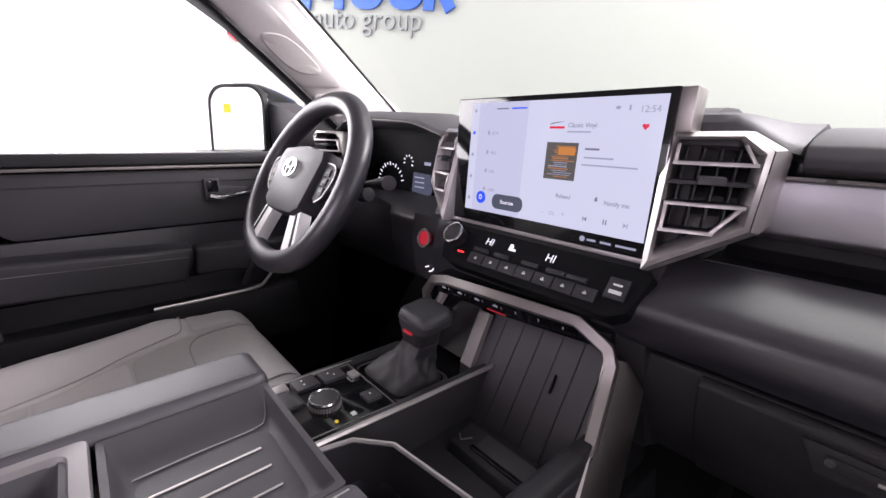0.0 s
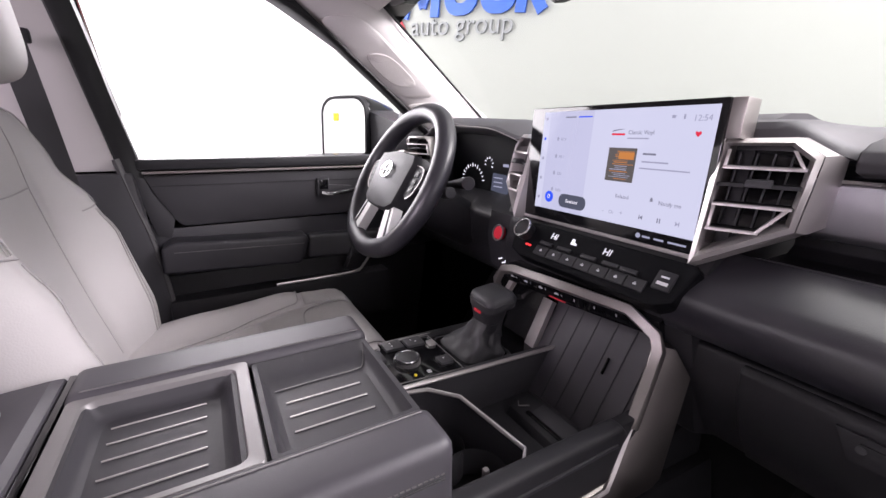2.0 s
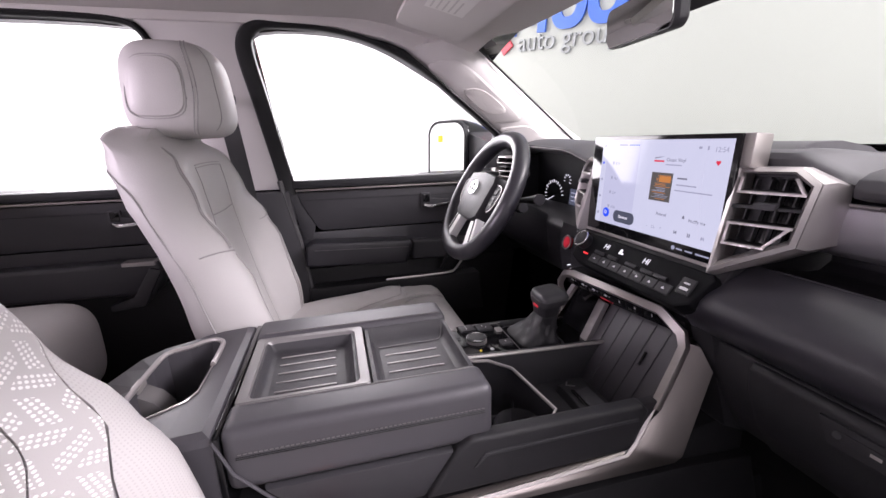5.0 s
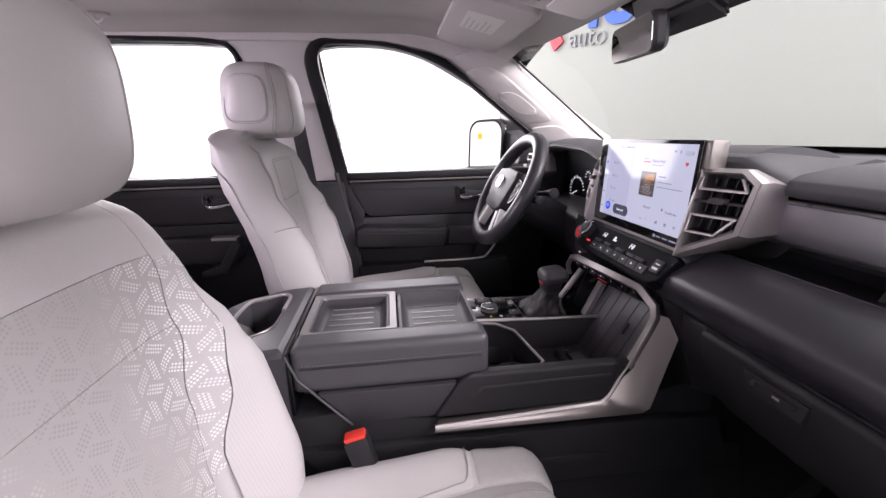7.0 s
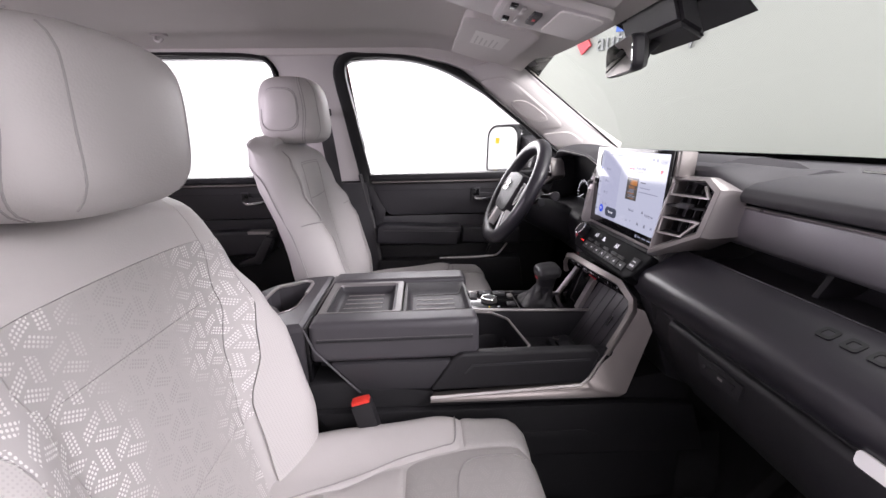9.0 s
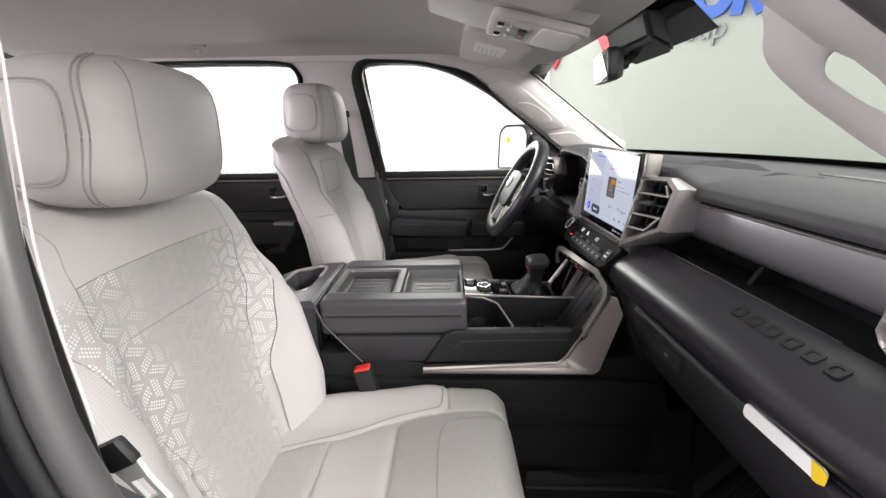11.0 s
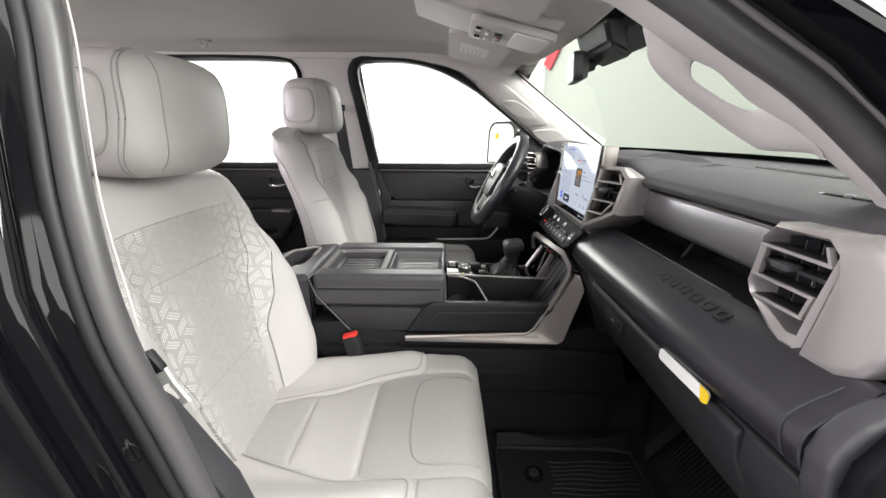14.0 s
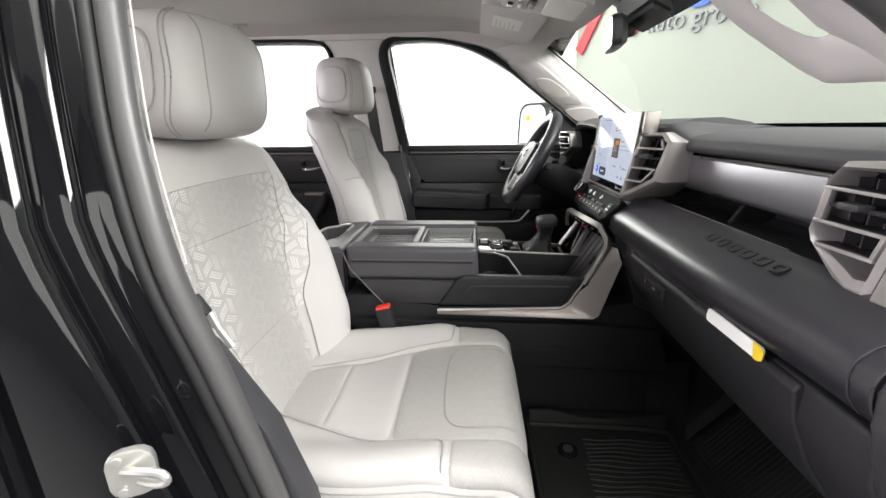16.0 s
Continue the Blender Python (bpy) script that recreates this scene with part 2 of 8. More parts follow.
LABEL_PRINT = textured("faint_label_print", (0.47, 0.45, 0.43), 0.7, vary=0.02)
YELLOW = textured("yellow_print", (0.80, 0.56, 0.02), 0.6)
WEB = textured("black_belt_webbing", (0.02, 0.02, 0.021), 0.7, grain=1500, depth=0.8)
MIRROR = principled("mirror_glass", (0.78, 0.79, 0.78), 0.01, 1.0)[0]
SIDE_GLASS = glass("side_window_glass", (0.93, 0.95, 0.94), 0.6)
SHIELD = glass("windscreen_glass", (0.72, 0.755, 0.71), 0.5)
UI_BACK = glowing("screen_pale_lavender", (0.60, 0.65, 0.80), 0.62)
UI_SIDE = glowing("screen_left_list", (0.53, 0.57, 0.74), 0.62)
UI_WHITE = glowing("screen_white", (0.9, 0.92, 1.0), 0.77)
UI_GREY = glowing("screen_grey_writing", (0.16, 0.17, 0.22), 0.77)
UI_FAINT = glowing("screen_faint_writing", (0.30, 0.32, 0.42), 0.69)
UI_BLUE = glowing("screen_blue", (0.02, 0.08, 0.75), 0.77)
UI_DARK = glowing("screen_dark_pill", (0.06, 0.07, 0.10), 0.77)
UI_RED = glowing("screen_red_heart", (0.6, 0.02, 0.05), 0.77)
UI_COVER = glowing("cover_dark", (0.09, 0.085, 0.08), 0.7)
UI_ORANGE = glowing("cover_orange", (0.5, 0.2, 0.05), 0.7)
LAMP_RED = glowing("red_indicator", (0.9, 0.04, 0.04), 1.5)


# ---- building helpers ----
def mesh_of(name, bm, material, smooth=True, keep=False):
    if not keep:
        bmesh.ops.recalc_face_normals(bm, faces=bm.faces)
    me = bpy.data.meshes.new(name)
    bm.to_mesh(me)
    bm.free()
    me.materials.append(material)
    if smooth:
        me.polygons.foreach_set("use_smooth", [True] * len(me.polygons))
        me.set_sharp_from_angle(angle=radians(38))
    return me


def part(name, bm, material, parent, label="", smooth=True, keep=False):
    ob = new(name, mesh_of(name, bm, material, smooth, keep))
    ob.parent = parent
    if label:
        tagged(ob, label)
    return ob


def thing(name, label, category, group="", kind=""):
    return tagged(new(name), label, category, group, kind)


def solid(name, bm, material, label, category, group="", kind="", smooth=True):
    return tagged(new(name, mesh_of(name, bm, material, smooth)), label, category, group, kind)


def box(x0, x1, y0, y1, z0, z1, bevel=0.004, seg=2, bm=None, turn=None):
    """A box with rounded edges; turn: a matrix applied round its centre."""
    own = bmesh.new()
    bmesh.ops.create_cube(own, size=1)
    bmesh.ops.scale(own, vec=(x1 - x0, y1 - y0, z1 - z0), verts=own.verts)
    if bevel > 0:
        bmesh.ops.bevel(own, geom=own.edges[:], offset=bevel, segments=seg, profile=0.6, affect="EDGES")
    if turn is not None:
        bmesh.ops.transform(own, matrix=turn, verts=own.verts)
    bmesh.ops.translate(own, vec=((x0 + x1) / 2, (y0 + y1) / 2, (z0 + z1) / 2), verts=own.verts)
    return joined(own, bm)


def joined(own, bm):
    if bm is None:
        return own
    me = bpy.data.meshes.new("piece")
    own.to_mesh(me)
    own.free()
    bm.from_mesh(me)
    bpy.data.meshes.remove(me)
    return bm


def prism(outline, axis, a, b, bevel=0.003, seg=2, bm=None):
    """An outline of 2D points pushed out along axis (x: outline is y, z; y: outline is x, z; z: outline is x, y) from a to b."""
    own = bmesh.new()
    n = AX[axis]
    order = [k for k in range(3) if k != n]
    rings = []
    for v in (a, b):
        ring = []
        for p in outline:
            co = [0, 0, 0]
            co[n], co[order[0]], co[order[1]] = v, p[0], p[1]
            ring.append(own.verts.new(co))
        rings.append(ring)
    own.faces.new(rings[0])
    own.faces.new(rings[1])
    count = len(outline)
    for k in range(count):
        own.faces.new((rings[0][k], rings[0][(k + 1) % count], rings[1][(k + 1) % count], rings[1][k]))
    bmesh.ops.recalc_face_normals(own, faces=own.faces)
    if bevel > 0:
        bmesh.ops.bevel(own, geom=own.edges[:], offset=bevel, segments=seg, profile=0.6, affect="EDGES", clamp_overlap=True)
    return joined(own, bm)


AX = {"x": 0, "y": 1, "z": 2}


def loft(rings, bm=None, caps=True, closed=True):
    """Skin over rings of equal count."""
    own = bmesh.new() if bm is None else bm
    made = [[own.verts.new(p) for p in ring] for ring in rings]
    count = len(made[0])
    for a, b in zip(made, made[1:]):
        for k in range(count if closed else count - 1):
            own.faces.new((a[k], a[(k + 1) % count], b[(k + 1) % count], b[k]))
    if caps and closed:
        own.faces.new(made[0])
        own.faces.new(made[-1])
    return own


def smooth_path(points, n=8, closed=False):
    """A Catmull-Rom line through the points."""
    pts = [Vector(p) for p in points]
    out = []
    count = len(pts)
    for k in range(count if closed else count - 1):
        if closed:
            p0, p1, p2, p3 = pts[k - 1], pts[k], pts[(k + 1) % count], pts[(k + 2) % count]
        else:
            p0, p1, p2, p3 = pts[max(k - 1, 0)], pts[k], pts[k + 1], pts[min(k + 2, count - 1)]
        for j in range(n):
            t = j / n
            out.append(0.5 * (2 * p1 + (p2 - p0) * t + (2 * p0 - 5 * p1 + 4 * p2 - p3) * t**2 + (3 * p1 - p0 - 3 * p2 + p3) * t**3))
    if not closed:
        out.append(pts[-1])
    return out


def tube(points, r, seg=8, closed=False, bm=None, flat=1.0, up=(0, 0, 1)):
    """A rod along points; r a number or one per point; flat squeezes it along the side direction."""
    own = bmesh.new() if bm is None else bm
    pts = [Vector(p) for p in points]
    rings = []
    count = len(pts)
    for k, p in enumerate(pts):
        a = pts[k - 1] if (k or closed) else p
        b = pts[(k + 1) % count] if (k < count - 1 or closed) else p
        d = (b - a).normalized()
        side = d.cross(Vector(up))
        if side.length < 1e-4:
            side = d.cross(Vector((1, 0, 0)))
        side.normalize()
        top = side.cross(d)
        rad = r[k] if isinstance(r, (list, tuple)) else r
        rings.append([p + rad * (flat * math.cos(2 * math.pi * j / seg) * side + math.sin(2 * math.pi * j / seg) * top) for j in range(seg)])
    if closed:
        rings.append(rings[0])
    return loft(rings, own, caps=not closed)


def disc(center, normal, r, thick, seg=32, bevel=0.001, bm=None):
    own = bmesh.new()
    bmesh.ops.create_cone(own, cap_ends=True, segments=seg, radius1=r, radius2=r, depth=thick)
    if bevel > 0:
        rim = [e for e in own.edges if abs(e.verts[0].co.z - e.verts[1].co.z) < 1e-6]
        bmesh.ops.bevel(own, geom=rim, offset=bevel, segments=2, profile=0.6, affect="EDGES")
    m = Matrix.Translation(center) @ Vector(normal).to_track_quat("Z", "Y").to_matrix().to_4x4()
    bmesh.ops.transform(own, matrix=m, verts=own.verts)
    return joined(own, bm)


def sheet(fn, u0, u1, v0, v1, nu=12, nv=12, puff=0.004, sink=0.0015, normal=None, edge=9.0, bm=None):
    """An upholstered panel laid on the surface fn(u, v): swollen in the middle, its edges sunk in. u0..v1 may be functions of the other way."""
    own = bmesh.new() if bm is None else bm
    top, low = [], []
    for j in range(nv + 1):
        t = 0.5 - 0.5 * math.cos(math.pi * j / nv)
        a, b = [], []
        for k in range(nu + 1):
            s = 0.5 - 0.5 * math.cos(math.pi * k / nu)
            va = v0(s) if callable(v0) else v0
            vb = v1(s) if callable(v1) else v1
            v = va + (vb - va) * t
            ua = u0(v) if callable(u0) else u0
            ub = u1(v) if callable(u1) else u1
            u = ua + (ub - ua) * s
            p = Vector(fn(u, v))
            e = 0.004
            nrm = (Vector(fn(u + e, v)) - Vector(fn(u - e, v))).cross(Vector(fn(u, v + e)) - Vector(fn(u, v - e))).normalized()
            if normal is not None and nrm.dot(Vector(normal)) < 0:
                nrm.negate()
            rise = (1 - abs(2 * s - 1) ** edge) * (1 - abs(2 * t - 1) ** edge)
            a.append(own.verts.new(p + nrm * (rise ** 0.6 * (puff + sink) - sink)))
            b.append(own.verts.new(p - nrm * (sink + 0.006)))
        top.append(a)
        low.append(b)
    for j in range(nv):
        for k in range(nu):
            own.faces.new((top[j][k], top[j][k + 1], top[j + 1][k + 1], top[j + 1][k]))
            own.faces.new((low[j][k], low[j + 1][k], low[j + 1][k + 1], low[j][k + 1]))
    for k in range(nu):
        own.faces.new((top[0][k], low[0][k], low[0][k + 1], top[0][k + 1]))
        own.faces.new((top[nv][k], top[nv][k + 1], low[nv][k + 1], low[nv][k]))
    for j in range(nv):
        own.faces.new((top[j][0], top[j + 1][0], low[j + 1][0], low[j][0]))
        own.faces.new((top[j][nu], low[j][nu], low[j + 1][nu], top[j + 1][nu]))
    return own


def seam_line(fn, points, r=0.0012, lift=0.001, normal=(0, 1, 0), n=6):
    """A stitched cord along (u, v) points of a surface."""
    path = []
    for p in smooth_path([(u, v, 0) for u, v in points], n):
        q = Vector(fn(p.x, p.y))
        path.append(q + Vector(normal) * lift)
    return tube(path, r, 6)


def writing(name, text, size, material, parent, m, align="LEFT", label="", depth=0.0004):
    data = bpy.data.curves.new(name, "FONT")
    data.body, data.size, data.extrude, data.align_x = text, size, depth, align
    data.resolution_u = 3
    tmp = bpy.data.objects.new(name, data)
    me = bpy.data.meshes.new_from_object(tmp)
    bpy.data.objects.remove(tmp)
    bpy.data.curves.remove(data)
    me.name = name
    me.transform(m)
    me.materials.clear()
    me.materials.append(material)
    ob = new(name, me)
    ob.parent = parent
    if label:
        tagged(ob, label)
    return ob


def facing(bm, place):
    """Turn every face of a thin sheet towards a place."""
    bm.normal_update()
    for f in bm.faces:
        if f.normal.dot(Vector(place) - f.calc_center_median()) < 0:
            f.normal_flip()
    return bm


def rounded_rect(w, hgt, r, n=6):
    pts = []
    for cx, cz, a0 in ((w / 2 - r, hgt / 2 - r, 0), (-w / 2 + r, hgt / 2 - r, 90), (-w / 2 + r, -hgt / 2 + r, 180), (w / 2 - r, -hgt / 2 + r, 270)):
        for k in range(n + 1):
            a = radians(a0 + 90 * k / n)
            pts.append((cx + r * math.cos(a), cz + r * math.sin(a)))
    return pts


def placed(bm, m):
    bmesh.ops.transform(bm, matrix=m, verts=bm.verts)
    return bm


def smoothstep(a, b, x):
    t = min(1.0, max(0.0, (x - a) / (b - a)))
    return t * t * (3 - 2 * t)


def interp(x, *pairs):
    for (a, p), (b, q) in zip(pairs, pairs[1:]):
        if x <= b:
            t = min(1, max(0, (x - a) / (b - a)))
            t = t * t * (3 - 2 * t)
            return p + (q - p) * t
    return pairs[-1][1]


# ---- the studio ----
def wall_slab(name, a, b, z0, z1, label, thick=0.12, material=None):
    """An upright wall whose inner face runs from a to b, seen from its right-hand side."""
    a, b = Vector((*a, 0)), Vector((*b, 0))
    d = (b - a).normalized()
    out = Vector((-d.y, d.x, 0)) * thick
    bm = bmesh.new()
    rings = [[p + Vector((0, 0, z)) for p in (a, b, b + out, a + out)] for z in (z0, z1)]
    loft(rings, bm)
    return solid(name, bm, material or WHITE_WALL, label, "wall", kind="structure", smooth=False)


GROUND, TOP = -0.78, 3.3
wall_slab("wall_west", (-4.2, -5.0), (-4.2, 1.574), GROUND, TOP, "bright white painted studio wall beside the truck")
wall_slab("wall_sign", (-4.2, 1.574), (1.1, 4.2), GROUND, TOP, "grey-green studio wall that carries the sign, toned down for its dimmer light", material=SIGN_WALL)
wall_slab("wall_north", (1.1, 4.2), (4.5, 4.2), GROUND, TOP, "grey-green studio wall ahead of the truck, toned down for its dimmer light", material=SIGN_WALL)
wall_slab("wall_east", (4.5, 4.2), (4.5, -5.0), GROUND, TOP, "unseen studio wall behind the open door, dark grey to dim paint reflections", material=DARK_WALL)
wall_slab("wall_south", (4.5, -5.0), (-4.2, -5.0), GROUND, TOP, "white painted studio wall behind the truck")
solid("ground", box(-4.4, 4.7, -5.2, 4.4, GROUND - 0.1, GROUND, 0), GREY_FLOOR, "grey sealed studio floor under the truck", "floor", kind="structure")
solid("studio_ceiling", box(-4.4, 4.7, -5.2, 4.4, TOP, TOP + 0.1, 0), WHITE_WALL, "white studio ceiling with soft light boxes", "ceiling", kind="structure")

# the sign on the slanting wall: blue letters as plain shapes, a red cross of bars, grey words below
SIGN = Matrix.Translation((-3.30, 2.02, 0)) @ Matrix.Rotation(math.atan2(0.444, 0.896), 4, "Z") @ Matrix.Rotation(radians(90), 4, "X") @ Matrix.Translation((0, 1.605, 0)) @ Matrix.Rotation(radians(-4.9), 4, "Z") @ Matrix.Translation((0, -1.605, 0))
sign = thing("wall_sign_lettering", "dealer wall sign with blue blocks, red bars and grey words", "sign")


def on_sign(bm):
    bmesh.ops.transform(bm, matrix=SIGN @ Matrix.Translation((0, 0, 0.012)), verts=bm.verts)
    return bm


def stroke(points, width, bm=None, depth=0.02):
    """Flat bars of one width along a 2D line, mitred roughly by overlap."""
    own = bmesh.new() if bm is None else bm
    for a, b in zip(points, points[1:]):
        a, b = Vector((*a, 0)), Vector((*b, 0))
        d = (b - a).normalized()
        s = Vector((-d.y, d.x, 0)) * width / 2
        e = d * width * 0.25
        loft([[p + Vector((0, 0, z)) for p in (a - e - s, b + e - s, b + e + s, a - e + s)] for z in (0, depth)], own)
    return own


def ring_block(cx, cz, w, hgt, width, depth=0.02):
    bm = bmesh.new()
    inner, outer = [], []
    for k in range(40):
        a = 2 * math.pi * k / 40
        c, s = math.cos(a), math.sin(a)
        c, s = math.copysign(abs(c) ** 0.75, c), math.copysign(abs(s) ** 0.75, s)
        inner.append((cx + (w / 2 - width) * c, cz + (hgt / 2 - width) * s))
        outer.append((cx + w / 2 * c, cz + hgt / 2 * s))
    rings = [[(x, z, d) for x, z in line] for line, d in ((inner, 0), (inner, depth), (outer, depth), (outer, 0), (inner, 0))]
    loft(rings, bm, caps=False)
    return bm


BASE = 1.763
part("blue_block", on_sign(stroke([(-0.085, BASE), (-0.02, BASE + 0.40), (0.115, BASE + 0.08), (0.255, BASE + 0.40), (0.245, BASE)], 0.085)), SIGN_BLUE, sign)
part("blue_block", on_sign(ring_block(0.505, BASE + 0.21, 0.34, 0.46, 0.09)), SIGN_BLUE, sign)
part("blue_block", on_sign(ring_block(0.85, BASE + 0.21, 0.34, 0.46, 0.09)), SIGN_BLUE, sign)
part("blue_block", on_sign(stroke([(1.05, BASE), (1.07, BASE + 0.40), (1.22, BASE + 0.38), (1.23, BASE + 0.22), (1.09, BASE + 0.19), (1.22, BASE)], 0.085)), SIGN_BLUE, sign)
part("red_bar", on_sign(stroke([(-0.92, BASE - 0.24), (-0.53, BASE + 0.40)], 0.13)), SIGN_RED, sign, "red slanting bar")
part("red_bar", on_sign(stroke([(-0.53, BASE + 0.40), (-0.145, BASE - 0.115)], 0.13)), SIGN_RED, sign, "red slanting bar")
writing("grey_words", "auto group", 0.228, SIGN_GREY, sign, SIGN @ Matrix.Translation((-0.012, 1.605, 0.012)), label="grey words under the blue blocks", depth=0.008)

# ---- the cabin shell ----
def lean_x(z):
    """How far out the cabin's side stands at a height; it leans in above the belt line."""
    return 0.80 - 0.25 * max(0.0, z - 0.70)


def side_loft(outline_in, outline_out, side, depth=0.04, bm=None):
    """A frame between two (y, z) outlines of equal count on the leaning cabin side, with thickness."""
    own = bmesh.new() if bm is None else bm
    rings = []
    for line, dx in ((outline_in, 0), (outline_out, 0), (outline_out, depth), (outline_in, depth), (outline_in, 0)):
        rings.append([(side * (lean_x(z) + dx), y, z) for y, z in line])
    return loft(rings, own, caps=False)


def side_prism(outline, side, a, b, bm=None, bevel=0.0):
    """A (y, z) outline with thickness, from a to b outward of the leaning side."""
    own = bmesh.new()
    rings = [[(side * (lean_x(z) + d), y, z) for y, z in outline] for d in (a, b)]
    loft(rings, own)
    if bevel:
        bmesh.ops.recalc_face_normals(own, faces=own.faces)
        bmesh.ops.bevel(own, geom=own.edges[:], offset=bevel, segments=2, profile=0.6, affect="EDGES", clamp_overlap=True)
    return joined(own, bm)


def headliner_z(x, y):
    z = 1.170 - 0.012 * (1 - smoothstep(0.44, 0.56, abs(x))) - 0.026 * smoothstep(0.56, 0.70, abs(x)) - 0.004 * (x / 0.5) ** 2
    z -= 0.084 * smoothstep(0.30, 0.74, y)
    return z


bm = bmesh.new()
NX, NY = 36, 40
grid_low, grid_top = [], []
for j in range(NY + 1):
    y = -1.25 + 1.99 * j / NY
    half = 0.705 - 0.03 * smoothstep(0.4, 0.74, y)
    front = 0.035 * smoothstep(0.55, 0.74, y)
    row_a, row_b = [], []
    for k in range(NX + 1):
        s = -1 + 2 * k / NX
        x = half * s
        yy = y - 2.2 * front * s * s
        z = headliner_z(x, yy)
        row_a.append(bm.verts.new((x, yy, z)))
        row_b.append(bm.verts.new((x, yy, z + 0.03)))
    grid_low.append(row_a)
    grid_top.append(row_b)
for j in range(NY):
    for k in range(NX):
        bm.faces.new((grid_low[j][k], grid_low[j][k + 1], grid_low[j + 1][k + 1], grid_low[j + 1][k]))
        bm.faces.new((grid_top[j][k], grid_top[j + 1][k], grid_top[j + 1][k + 1], grid_top[j][k + 1]))
border = [(0, k) for k in range(NX + 1)] + [(j, NX) for j in range(1, NY + 1)] + [(NY, k) for k in range(NX - 1, -1, -1)] + [(j, 0) for j in range(NY - 1, 0, -1)]
for (a, b), (c, d) in zip(border, border[1:] + border[:1]):
    bm.faces.new((grid_low[a][b], grid_low[c][d], grid_top[c][d], grid_top[a][b]))
solid("ceiling", bm, HEADLINER, "grey cloth headliner under the truck roof", "headliner", kind="structure")

# outer roof skin, black paint
bm = bmesh.new()
rings = []
for j in range(13):
    y = -1.35 + 2.1 * j / 12
    drop = 0.09 * smoothstep(0.3, 0.75, y)
    ring = []
    for k in range(17):
        s = -1 + 2 * k / 16
        ring.append((0.75 * s, y, 1.235 - drop - 0.07 * abs(s) ** 3))
    ring += [(0.75 * (1 - 2 * k / 16), y, 1.212 - drop - 0.07 * abs(1 - 2 * k / 16) ** 3) for k in range(17)]
    rings.append(ring)
solid("roof_skin", loft(rings), PAINT, "glossy black painted truck roof", "roof", kind="structure")

# floor with raised tunnel and toe boards
bm = box(-0.82, 0.82, -1.3, 1.02, -0.05, 0.0, 0.0)
prism([(-0.16, 0.0), (-0.13, 0.16), (0.13, 0.16), (0.16, 0.0)], "y", -1.2, 0.98, 0.01, bm=bm)
loft([[(-0.82, 0.95, -0.02), (0.82, 0.95, -0.02), (0.82, 1.0, -0.05), (-0.82, 1.0, -0.05)], [(-0.82, 1.16, 0.26), (0.82, 1.16, 0.26), (0.82, 1.22, 0.24), (-0.82, 1.22, 0.24)], [(-0.82, 1.19, 0.62), (0.82, 1.19, 0.62), (0.82, 1.25, 0.62), (-0.82, 1.25, 0.62)]], bm)
solid("floor", bm, CARPET, "black carpeted cabin floor and toe board", "floor", kind="structure")
for side, name in ((-1, "wall_west_kick"), (1, "wall_east_kick")):
    outline = [(0.80, 0.0), (1.25, 0.0), (1.25, 0.74), (0.90, 0.74), (0.86, 0.45)]
    solid(name, prism(outline, "x", side * 0.79, side * 0.86, 0.008), PIANO, "black plastic kick panel beside the footwell", "panel", kind="structure")
    solid("sill_" + name.split("_")[1], prism([(-1.3, -0.10), (1.05, -0.10), (1.05, 0.03), (0.25, 0.03), (0.2, 0.05), (-1.3, 0.05)], "x", side * 0.76, side * 0.90, 0.012), PAINT, "glossy black painted door sill", "sill", kind="structure")
solid("underbody", box(-0.70, 0.70, -1.25, 1.15, GROUND, -0.05, 0.03), BLACK_PLASTIC, "dark underbody of the truck down to the floor", "underbody", kind="structure")
solid("wall_back", box(-0.80, 0.80, -1.30, -1.24, 0.0, 0.70, 0.01), BLACK_PLASTIC, "dark rear cabin wall", "panel", kind="structure")

# window openings on the leaning side, (y, z)
FRONT_GLASS = [(0.090, 0.694), (0.073, 0.80), (0.042, 0.99), (0.031, 1.065), (0.052, 1.106), (0.23, 1.110), (0.37, 1.080), (0.50, 1.017), (0.66, 0.925), (0.76, 0.845), (0.86, 0.76), (0.87, 0.694)]
REAR_GLASS = [(-1.10, 0.712), (-1.10, 1.03), (-1.04, 1.108), (-0.60, 1.117), (-0.26, 1.110), (-0.225, 1.07), (-0.24, 0.95), (-0.29, 0.712)]

FRONT_GLASS = [(p.x, p.y) for p in smooth_path([(y, z, 0) for y, z in FRONT_GLASS], 3, True)]
REAR_GLASS = [(p.x, p.y) for p in smooth_path([(y, z, 0) for y, z in REAR_GLASS], 3, True)]


def grown(outline, d):
    """The outline moved outward by d."""
    c = Vector((sum(p[0] for p in outline) / len(outline), sum(p[1] for p in outline) / len(outline)))
    out = []
    n = len(outline)
    for k, p in enumerate(outline):
        a, b = Vector(outline[k - 1]), Vector(outline[(k + 1) % n])
        t = (b - a).normalized()
        nrm = Vector((-t.y, t.x))
        if nrm.dot(Vector(p) - c) < 0:
            nrm.negate()
        q = Vector(p) + nrm * d
        out.append((q.x, q.y))
    return out


SEAL_B = [(0.0, 1.10), (0.022, 1.02), (0.046, 0.93), (0.057, 0.85), (0.072, 0.76), (0.094, 0.65), (0.124, 0.54), (0.150, 0.44), (0.172, 0.34), (0.18, 0.20), (0.18, 0.06)]


